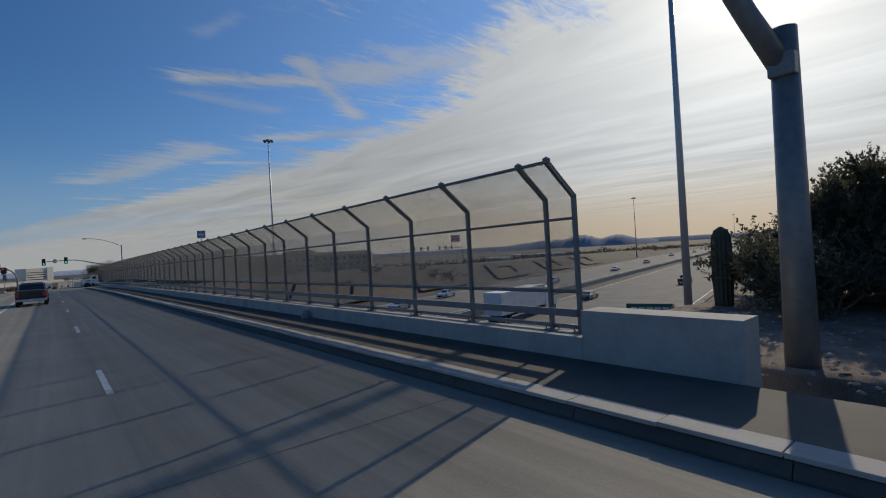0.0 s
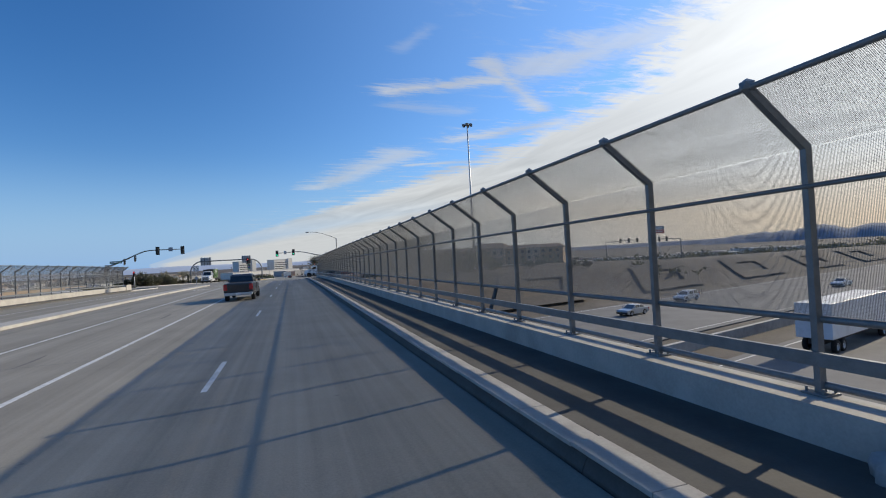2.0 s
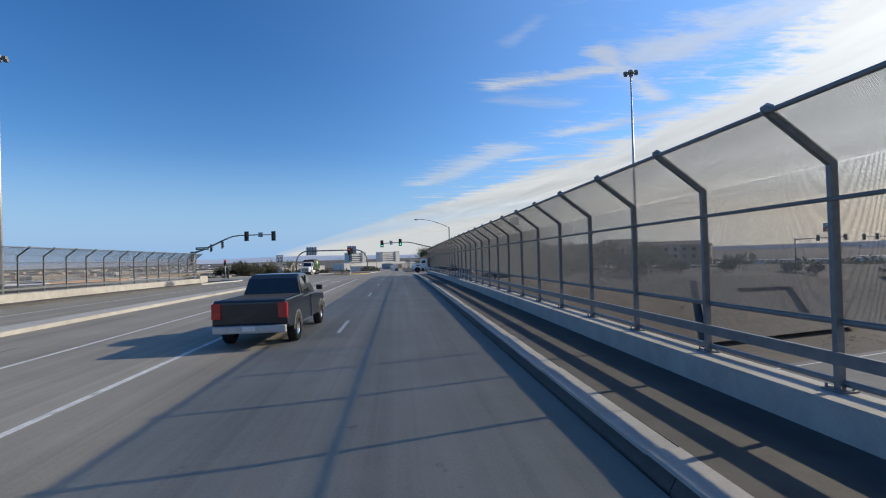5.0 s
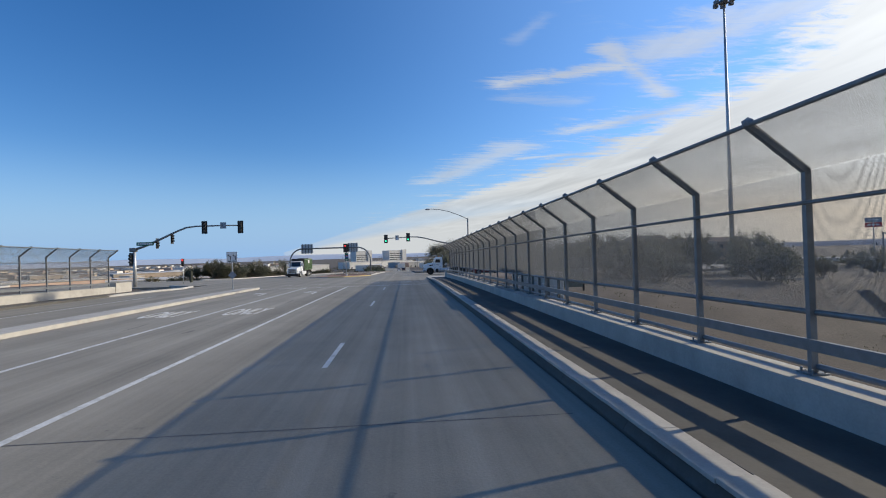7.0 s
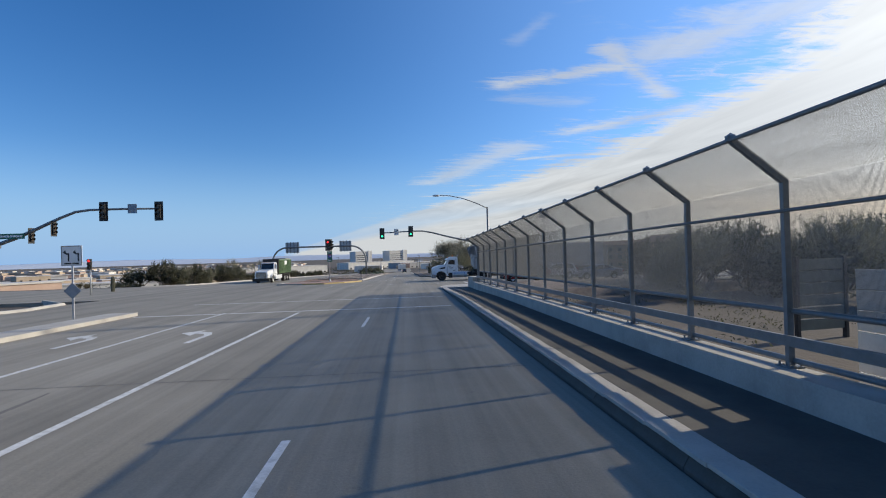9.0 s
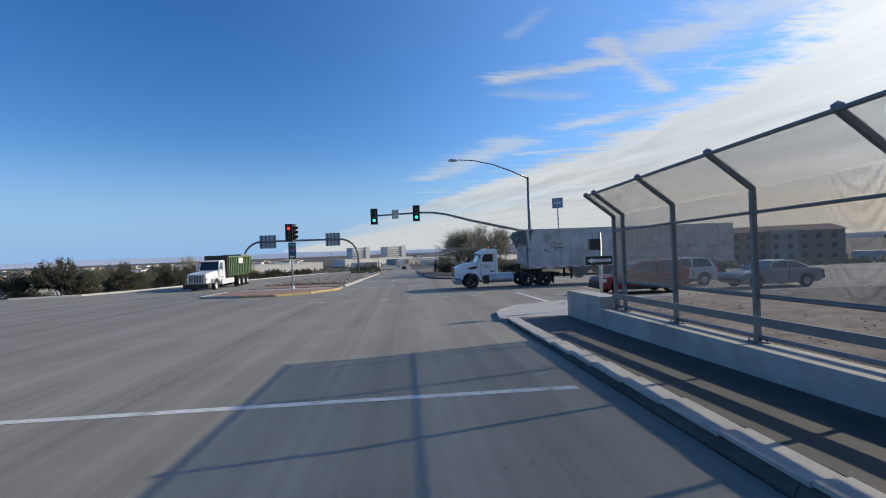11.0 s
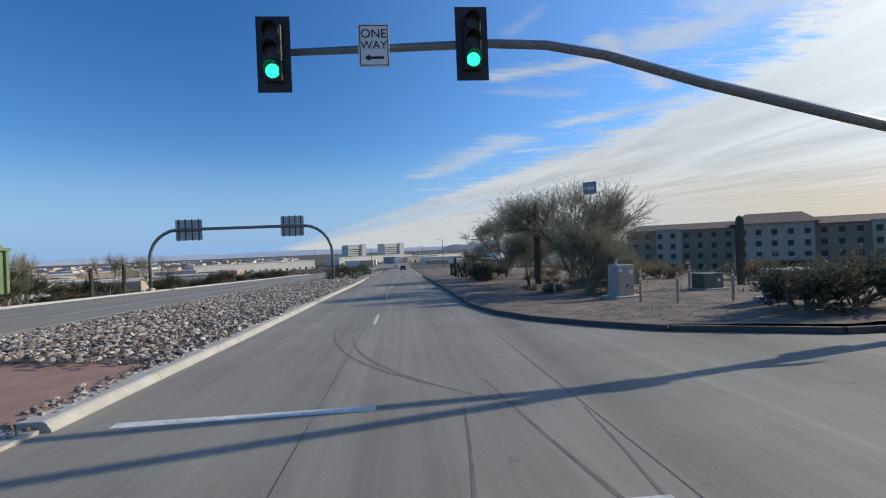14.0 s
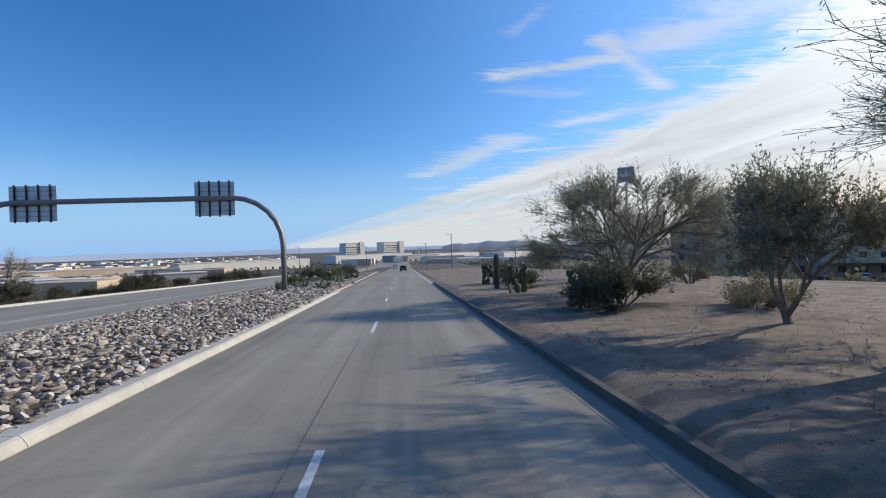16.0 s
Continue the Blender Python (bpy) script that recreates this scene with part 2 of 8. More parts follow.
# ---- the lie of the land ----
GRADE_Y = (-60.0, -20.0, 30.0, 60.0, 90.0, 120.0, 150.0, 190.0, 450.0, 620.0, 900.0)
GRADE = (0.0, -0.0025, -0.0060, -0.0063, -0.0124, -0.0157, -0.0220, -0.0303, -0.0300, -0.006, 0.0)
_YY = np.arange(-400.0, 4000.0, 0.5)
_ZZ = np.cumsum(np.interp(_YY, GRADE_Y, GRADE)) * 0.5
_ZZ -= np.interp(0.0, _YY, _ZZ)


def road_z(y):
    return float(np.interp(y, _YY, _ZZ))


def smooth(a, b, x):
    t = min(max((x - a) / (b - a), 0.0), 1.0)
    return t * t * (3 - 2 * t)


def land_z(x, y):
    """Height of the ground: road level along the road, a cutting for the motorway, lower plain to the left."""
    rz_ = road_z(y)
    base = rz_ - 0.30 + 0.28 * max(smooth(-29.5, -32.0, x), 0.0)
    left = smooth(-31.0, -75.0, x)
    lev = 1.0 - smooth(104.0, 116.0, y) * (1 - smooth(158.0, 176.0, y)) * smooth(-120.0, -66.0, x) * (1 - smooth(66.0, 130.0, x))
    left *= lev
    base += left * (-5.5 - 0.012 * max(-x - 75, 0) * 0.5)
    right = smooth(24.0, 95.0, x)
    right *= lev
    base += right * (-1.5 - 3.5 * smooth(150.0, 260.0, y))
    base = max(base, -16.0 + 0.0 * x)
    w = y - 0.25 * x
    cut = smooth(-6.0, 8.0, w) * (1 - smooth(70.0, 92.0, w))
    low_ = -7.4
    return base * (1 - cut) + low_ * cut


def sheet(name, xs, ys, zf, mat, label, category):
    vs = [(x, y, zf(x, y)) for y in ys for x in xs]
    nx = len(xs)
    fs = [(j * nx + i, j * nx + i + 1, (j + 1) * nx + i + 1, (j + 1) * nx + i) for j in range(len(ys) - 1) for i in range(nx - 1)]
    me = bpy.data.meshes.new(name)
    me.from_pydata(vs, [], fs)
    me.materials.append(mat)
    me.shade_smooth()
    return tagged(new(name, me), label, category, kind="structure")


def spread_axis(lo, near_lo, near_hi, hi, step):
    a = list(np.arange(near_lo, near_hi + 0.01, step))
    g, s = near_hi, step
    while g < hi:
        s *= 1.3
        g += s
        a.append(g)
    g, s = near_lo, step
    while g > lo:
        s *= 1.3
        g -= s
        a.insert(0, g)
    return [float(q) for q in a]


ground = sheet("ground", spread_axis(-3500, -80, 90, 3500, 2.0), spread_axis(-600, -40, 260, 4500, 2.0), land_z, M_DIRT, "dry brown desert ground with sparse scrub, gravel and dust", "ground")


def strip(name, x0, x1, y0, y1, dz, mat, label="", category="", thick=0.0, step=4.0, kind="structure", parent=None):
    """A strip along the road that follows its grade; with thickness it is a solid slab."""
    n = max(1, int((y1 - y0) / step))
    bm = bmesh.new()
    prev = None
    for i in range(n + 1):
        y = y0 + (y1 - y0) * i / n
        z = road_z(y) + (dz(y) if callable(dz) else dz)
        ring = [bm.verts.new((x0, y, z)), bm.verts.new((x1, y, z))]
        if thick:
            ring += [bm.verts.new((x1, y, z - thick)), bm.verts.new((x0, y, z - thick))]
        if prev:
            for k in range(len(ring) if thick else 1):
                q = (k + 1) % len(ring)
                bm.faces.new((prev[k], prev[q], ring[q], ring[k]))
        elif thick:
            bm.faces.new(list(reversed(ring)))
        prev = ring
    if thick:
        bm.faces.new(prev)
    bmesh.ops.recalc_face_normals(bm, faces=bm.faces)
    ob = part(name, bm, mat, parent)
    if label:
        tagged(ob, label, category, kind=kind)
    return ob



# ---- roads ----
road = strip("road", -22.6, 4.55, -60, 121, 0.0, M_ROAD, "worn grey concrete bridge deck with tyre marks and joints", "road", thick=1.2)
junction = strip("road_junction", -60.0, 60.0, 121.0, 154.0, 0.0, M_ROAD, "grey concrete junction surface with curved tyre marks", "road", thick=0.3)
road_far = strip("road_far", -4.75, 4.1, 154.0, 430, 0.0, M_ROAD, "grey concrete carriageway running downhill towards the town", "road", thick=0.3)
road_left = strip("road_opposite", -29.4, -14.2, 154.0, 430, 0.0, M_ROAD, "grey concrete opposite carriageway beyond the stony median", "road", thick=0.3)
for y0_, y1_, x0_, x1_ in ((430, 900, -24.0, 6.0),):
    strip("road_end", x0_, x1_, y0_, y1_, 0.0, M_ROAD, "distant grey road leading to the town", "road", thick=0.3, step=10)


def walk_rise(y):
    """Height of the sidewalk over the road, falling to the ramp at the corner."""
    return 0.24 - 0.11 * smooth(107.0, 119.0, y)


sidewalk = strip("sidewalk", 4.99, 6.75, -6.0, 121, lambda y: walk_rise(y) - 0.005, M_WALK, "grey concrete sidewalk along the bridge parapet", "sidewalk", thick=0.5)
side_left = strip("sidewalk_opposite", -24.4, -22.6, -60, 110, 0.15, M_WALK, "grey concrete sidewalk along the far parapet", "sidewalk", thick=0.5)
median = thing("median_kerb", (0, 0, 0), "narrow raised pale concrete median strip on the bridge", "kerb", kind="structure")
strip("curb", -13.4, -12.0, -60, 106.5, 0.17, M_CONC, thick=0.4, parent=median)

CORNER_X = (4.1, 4.6, 5.5, 6.8, 8.4, 12.0, 24.0, 60.0)
CORNER_Y = (166.0, 162.3, 159.8, 157.9, 156.2, 154.4, 153.6, 153.6)


def fillet(name, pts, label):
    bm = bmesh.new()
    bm.faces.new([bm.verts.new((x, y, road_z(y) - 0.004)) for x, y in pts])
    bmesh.ops.triangulate(bm, faces=bm.faces)
    bmesh.ops.recalc_face_normals(bm, faces=bm.faces)
    for f in bm.faces:
        if f.normal.z < 0:
            f.normal_flip()
    return tagged(part(name, bm, M_ROAD), label, "road", kind="structure")


fillet("road_corner", [(3.95, 153.9), (12.3, 153.9), (12.1, 154.5), (8.5, 156.3), (6.9, 158.0), (5.6, 159.9), (4.7, 162.4), (4.2, 166.0), (3.95, 166.0)], "grey concrete corner of the junction")
fillet("road_corner_far", [(-36.5, 153.9), (-29.2, 153.9), (-29.2, 160.5), (-31.0, 154.6)], "grey concrete corner of the junction")
M_TAR = material("tar_seam", (0.06, 0.056, 0.052), (0.09, 0.085, 0.08), 2.0, 0.6, fine=30, bump=0.1)
for tx, ty0, ty1 in ((-0.75, 121, 300), (3.45, 121, 215), (-3.2, 121, 148)):
    strip("tar_seam", tx, tx + 0.014, ty0, ty1, 0.003, M_TAR, "thin dark sealed joint between concrete lanes", "road joint")
for k in range(12):
    strip("tar_seam", -4.4, 3.9, 124.0 + 15.2 * k, 124.014 + 15.2 * k, 0.003, M_TAR, "thin dark sealed joint across the concrete", "road joint")
for k in range(9):
    strip("tar_seam", -11.9, 4.2, 6.0 + 12.2 * k, 6.025 + 12.2 * k, 0.003, M_TAR, "thin dark sealed joint across the deck", "road joint")


# kerb stones, each cut by its joints
def kerb_line(name, pts, dz0, w, h, mat, label, length=3.0, parent=None):
    """Kerb stones laid along a line of plan points, butted with narrow joints."""
    top = parent or thing(name, (0, 0, 0), label, "kerb", kind="structure")
    P = [Vector((x, y, 0)) for x, y in pts]
    for a, b in zip(P, P[1:]):
        L = (b - a).length
        n = max(1, round(L / length))
        way = (b - a).normalized()
        side = Vector((way.y, -way.x, 0))
        for i in range(n):
            s0, s1 = a + way * (L * i / n + 0.006), a + way * (L * (i + 1) / n - 0.006)
            bm = bmesh.new()
            rings = []
            for p in (s0, s1):
                hh = h(p.y) if callable(h) else h
                prof = [(0, -0.2), (0, 0.03), (min(0.07, w * 0.25), hh - 0.03), (min(0.12, w * 0.4), hh), (w, hh), (w, -0.2)]
                z = road_z(p.y) + dz0
                rings.append([bm.verts.new((p.x + side.x * q, p.y + side.y * q, z + r)) for q, r in prof])
            for k in range(len(prof) - 1):
                bm.faces.new((rings[0][k], rings[0][k + 1], rings[1][k + 1], rings[1][k]))
            bm.faces.new(rings[0])
            bm.faces.new(list(reversed(rings[1])))
            bmesh.ops.recalc_face_normals(bm, faces=bm.faces)
            part("kerb_stone", bm, mat, top)
    return top


# kerb body takes the darkened walk colour for its shaded face, slabs stay pale
kerb_top = kerb_line("kerb_bridge", [(4.58, 121), (4.58, -6)][::-1], 0.0, 0.40, lambda y: walk_rise(y) - 0.06, M_WALK, "kerb darkened for shade and tyre stains, capped with pale concrete slabs", 2.5)
for k in range(101):
    y = -6.0 + 1.257 * k
    bm = bmesh.new()
    box(bm, 4.60, 4.985, y + 0.008, y + 1.249, -0.055, 0.0, 0.008)
    slab_ = part("kerb_slab", bm, M_CONC, kerb_top)
    slab_.matrix_basis = pose(0, 0, road_z(y + 0.63) + walk_rise(y + 0.63) + random.uniform(-0.006, 0.006))
kerb_line("kerb_median", [(-4.6, 150.5), (-4.45, 160), (-4.5, 190), (-5.1, 236), (-6.0, 300)][::-1], 0.0, 0.50, 0.17, M_CONC, "pale weathered concrete kerb edging the stony median")
kerb_line("kerb_median_far", [(-14.2, 157), (-14.2, 300)], 0.0, 0.2, 0.17, M_CONC, "pale concrete kerb on the far side of the median")
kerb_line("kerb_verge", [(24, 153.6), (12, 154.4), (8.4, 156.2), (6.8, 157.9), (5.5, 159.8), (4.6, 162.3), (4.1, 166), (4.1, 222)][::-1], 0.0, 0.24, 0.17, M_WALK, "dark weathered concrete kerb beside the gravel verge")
kerb_line("kerb_far_side", [(-29.4, 300), (-29.4, 160), (-31, 154.5), (-36, 152)], 0.0, 0.3, 0.18, M_CONC, "pale concrete kerb beside the scrub")
kerb_line("kerb_opposite", [(-22.55, 101.5), (-22.3, 108.0), (-21.4, 112.0), (-22.5, 117.0), (-27.0, 121.5)], 0.0, -0.3, 0.17, M_CONC, "pale concrete kerb at the end of the far parapet")
kerb_line("kerb_corner", [(4.55, 121), (4.85, 123.2), (6.0, 125.0), (8.5, 126.1), (40, 126.4)][::-1], 0.0, 0.2, 0.13, M_CONC, "pale concrete kerb curving round the street corner")

# parapets with end blocks
parapet = thing("parapet", (0, 0, 0), "pale concrete bridge parapet below the mesh fence", "parapet", kind="structure")
strip("wall", 6.75, 7.29, 5.25, 118.0, 0.65, M_CONC, thick=1.9, parent=parapet)
strip("end_block", 6.78, 7.4, 118.0, 120.9, 1.0, M_CONC, thick=1.6, parent=parapet)
strip("end_block", 6.78, 7.4, 2.55, 5.25, 1.15, M_CONC, thick=1.6, parent=parapet)
parapet_left = thing("parapet_opposite", (0, 0, 0), "pale sunlit concrete parapet on the far side of the bridge", "parapet", kind="structure")
strip("wall", -24.9, -24.4, -20, 105.5, 0.72, M_CONC, thick=1.9, parent=parapet_left)
strip("end_block", -24.95, -24.35, 105.5, 108.0, 1.05, M_CONC, thick=1.6, parent=parapet_left)

# ---- paint on the road ----
def paint(name, x0, x1, y0, y1, label, mat=M_PAINT):
    return strip(name, x0, x1, y0, y1, 0.005, mat, label, "road marking", step=3.0)


paint("lane_line", -3.74, -3.58, -40, 105.0, "long white painted line edging the turn lane")
paint("lane_line", -7.62, -7.46, -40, 106.0, "long white painted line between two turn lanes")
paint("lane_line", -18.3, -18.15, -40, 100.0, "faded white painted line on the opposite side")
paint("lane_line", -15.9, -15.75, 160, 300, "faded white painted line on the opposite carriageway")
paint("lane_line", -19.6, -19.45, 172, 300, "faded white painted line on the opposite carriageway")
paint("edge_line", 3.6, 3.72, 215, 420, "white painted edge line along the verge")
for y in (-1.2, 11.4, 24.8, 39.7, 55.2, 70.8, 84.6, 98.7):
    paint("lane_dash", -0.06, 0.06, y, y + 3.1, "short white painted lane dash on grey concrete")
for k in range(18):
    paint("lane_dash", -0.5, -0.38, 161.0 + 13.1 * k, 164.1 + 13.1 * k, "short white painted lane dash on grey concrete")
paint("stop_line", -11.8, 3.9, 105.6, 105.85, "thin worn white line across the lanes before the junction")
paint("crossing_line", -11.8, 4.0, 112.4, 112.6, "thin worn white crosswalk line before the junction")
paint("crossing_line", -4.2, 0.2, 147.0, 147.3, "worn white crosswalk line with gaps")
paint("crossing_line", 0.8, 3.2, 147.0, 147.3, "worn white crosswalk line with gaps")
paint("crossing_line", -3.8, 0.2, 150.5, 150.75, "worn white crosswalk line beyond the junction")
for x0_, w_ in ((-6.45, 0.75), (-4.6, 0.95), (-2.6, 0.6), (-0.5, 0.62), (1.3, 0.75), (3.2, 0.5), (4.95, 0.55)):
    paint("guide_dash", x0_, x0_ + w_, 132.7, 132.86, "short white dash guiding turning traffic across the junction")


def flat_shape(name, pts, x, y, label, sx=1.0, sy=1.0):
    bm = bmesh.new()
    bm.faces.new([bm.verts.new((x + px_ * sx, y + py_ * sy, road_z(y + py_ * sy) + 0.006)) for px_, py_ in pts])
    bmesh.ops.recalc_face_normals(bm, faces=bm.faces)
    return tagged(part(name, bm, M_PAINT), label, "road marking", kind="structure")


ARROW = [(0.35, 0.0), (0.55, 0.0), (0.55, 1.5), (0.35, 2.0), (-0.15, 2.25), (-0.15, 2.65), (-0.75, 2.05), (-0.15, 1.45), (-0.15, 1.85), (0.2, 1.7), (0.35, 1.4)]
for ax in (-9.6, -5.7):
    flat_shape("turn_arrow", ARROW, ax, 96.6, "worn white left turn arrow painted on the lane", 1.0, 1.15)
def word(name, text, x, y, z, size, mat, parent=None, rot=(90, 0, 0), depth=0.004, squash=1.0, label="", category="", bold=0.0):
    cu = bpy.data.curves.new(name, "FONT")
    cu.body, cu.size, cu.align_x, cu.align_y, cu.extrude, cu.offset = text, size, "CENTER", "CENTER", depth, bold
    tmp = bpy.data.objects.new(name, cu)
    me = bpy.data.meshes.new_from_object(tmp)
    bpy.data.objects.remove(tmp)
    me.materials.clear()
    me.materials.append(mat)
    ob = new(name, me)
    ob.matrix_basis = pose(x, y, z, *rot) @ Matrix.Diagonal((1, squash, 1, 1))
    if parent:
        ob.parent = parent
    if label:
        tagged(ob, label, category, kind="structure")
    return ob


for ax in (-9.7, -5.95):
    word("painted_word", "ONLY", ax, 84.1, road_z(84.1) + 0.006, 0.68, M_PAINT, rot=(-0.62, 0, 0), depth=0.003, squash=5.6, bold=0.01, label="worn white painted word on the turn lane", category="road marking")
for x0_, x1_, y0_, y1_ in ((7.85, 8.1, 127.2, 133.8), (9.5, 12.5, 130.6, 130.75), (14.0, 30.0, 130.6, 130.75)):
    paint("stop_line", x0_, x1_, y0_, y1_, "worn white line on the side street")


# curved tyre marks left by turning lorries
M_SKID = material("tyre_mark", (0.12, 0.11, 0.098), (0.19, 0.175, 0.152), 3.0, 0.8, fine=30, bump=0.1)


def tyre_mark(pts, w=0.085):
    bm = bmesh.new()
    prev = None
    n = 24
    (xa, ya), (xb, yb), (xc, yc) = pts
    for i in range(n + 1):
        t = i / n
        x = (1 - t) ** 2 * xa + 2 * t * (1 - t) * xb + t * t * xc
        y = (1 - t) ** 2 * ya + 2 * t * (1 - t) * yb + t * t * yc
        dx_ = 2 * (1 - t) * (xb - xa) + 2 * t * (xc - xb)
        dy_ = 2 * (1 - t) * (yb - ya) + 2 * t * (yc - yb)
        L = math.hypot(dx_, dy_)
        ww = w * math.sin(math.pi * min(max(t, 0.04), 0.96)) ** 0.4 / 2
        nx_, ny_ = -dy_ / L * ww, dx_ / L * ww
        z = road_z(y) + 0.0025
        ring = [bm.verts.new((x + nx_, y + ny_, z)), bm.verts.new((x - nx_, y - ny_, z))]
        if prev:
            bm.faces.new((prev[0], prev[1], ring[1], ring[0]))
        prev = ring
    for f in bm.faces:
        f.normal_update()
        if f.normal.z < 0:
            f.normal_flip()
    tagged(part("tyre_mark", bm, M_SKID), "thin dark curved tyre mark on the concrete", "road marking", kind="structure")


for q in (((-1.75, 160.5), (-1.5, 154.6), (1.6, 151.4)), ((-0.9, 158.0), (-0.6, 153.4), (2.6, 150.2)), ((-9.0, 128.0), (2.0, 131.5), (3.4, 150.0)), ((-10.5, 130.5), (0.5, 133.0), (1.6, 150.5)), ((9.5, 134.0), (3.4, 136.5), (2.2, 152.0)), ((-18.0, 137.5), (-3.0, 135.5), (16.0, 138.5))):
    tyre_mark(q)

for xa, ya, xb, yb, w_ in ((-4.9, 42.6, -5.0, 45.4, 0.2), (-5.6, 30.4, -5.7, 32.6, 0.12), (-5.5, 27.0, -5.45, 27.8, 0.25), (-5.9, 77.2, -5.8, 78.0, 0.18), (-8.6, 78.5, -8.7, 80.6, 0.1), (-6.2, 60.5, -6.3, 63.2, 0.14), (-9.4, 52.0, -9.5, 55.0, 0.16), (-5.2, 88.5, -5.3, 91.0, 0.12)):
    tyre_mark(((xa, ya), ((xa + xb) / 2 + 0.1, (ya + yb) / 2), (xb, yb)), w_)

# ---- bridge fences ----
POST_Y = [6.22 + 2.396 * k for k in range(38)]
while len(POST_Y) < 47:
    POST_Y.append(POST_Y[-1] + 2.483)
POST_Y = [5.53] + POST_Y + [POST_Y[-1] + 0.57]
KZ, TX, TZ = 3.34, -0.79, 3.95


def sweep_box(bm, pr, hw, ht):
    """A flat bar bent along a profile in x and z."""
    for (xa, za), (xb, zb) in zip(pr, pr[1:]):
        w = Vector((xb - xa, 0, zb - za)).normalized()
        s, t = Vector((w.z, 0, -w.x)) * hw, Vector((0, ht, 0))
        a, b = Vector((xa, 0, za)) - w * 0.02, Vector((xb, 0, zb)) + w * 0.02
        vv = [bm.verts.new(e + s * i + t * j) for e in (a, b) for i, j in ((-1, -1), (1, -1), (1, 1), (-1, 1))]
        for q in ((0, 1, 5, 4), (1, 2, 6, 5), (2, 3, 7, 6), (3, 0, 4, 7), (3, 2, 1, 0), (4, 5, 6, 7)):
            bm.faces.new([vv[i] for i in q])


def post_mesh():
    bm = bmesh.new()
    sweep_box(bm, [(0, 0.66), (0, KZ), (TX, TZ)], 0.047, 0.034)
    return bm


def foot_mesh():
    bm = bmesh.new()
    box(bm, -0.13, 0.12, -0.13, 0.13, 0.652, 0.675, 0.004)
    for i, j in ((-1, -1), (1, -1), (1, 1), (-1, 1)):
        tube(bm, [(i * 0.09, j * 0.09, 0.675), (i * 0.09, j * 0.09, 0.73)], 0.016, 6)
    return bm


def cap_mesh():
    bm = bmesh.new()
    bmesh.ops.create_icosphere(bm, subdivisions=1, radius=0.085, matrix=Matrix.Translation((TX, 0, TZ + 0.02)))
    return bm


def mesh_panel(length):
    """Expanded steel: upright strands that bend with the posts, and level strands that lie flat like small louvres."""
    vs, fs = [], []

    def wire(line, r, across):
        base = len(vs)
        for p in line:
            for k in range(3):
                a = 2 * math.pi * k / 3
                o1, o2 = r * math.cos(a), r * math.sin(a)
                if not across:
                    o1, o2 = o1 * 4.2, o2 * 0.55
                vs.append((p[0] + o1, p[1] + (o2 if across else 0), p[2] + (0 if across else o2)))
        for i in range(len(line) - 1):
            for k in range(3):
                q = (k + 1) % 3
                fs.append((base + 3 * i + k, base + 3 * i + q, base + 3 * i + 3 + q, base + 3 * i + 3 + k))

    n = int(length / 0.0135)
    for i in range(n):
        y = (i + 0.5) * length / n
        wire([(0.04, y, 1.46), (0.04, y, KZ), (TX + 0.04, y, TZ - 0.02)], 0.0021, True)
    z = 1.465
    while z < KZ:
        wire([(0.04, 0, z), (0.04, length, z)], 0.0018, False)
        z += 0.0135
    arm = math.hypot(TX, TZ - KZ)
    s = 0.02
    while s < arm:
        wire([(0.04 + TX * s / arm, 0, KZ + (TZ - 0.02 - KZ) * s / arm), (0.04 + TX * s / arm, length, KZ + (TZ - 0.02 - KZ) * s / arm)], 0.0018, False)
        s += 0.0135
    me = bpy.data.meshes.new("mesh_panel")
    me.from_pydata(vs, [], fs)
    me.materials.append(M_WIRE)
    return me


M_WIRE = material("dull_wire", (0.16, 0.162, 0.164), (0.22, 0.222, 0.224), 9.0, 0.6, 0.3, fine=50, bump=0.0)
_panel = mesh_panel(2.396)
_post, _foot, _cap = [None], [None], [None]


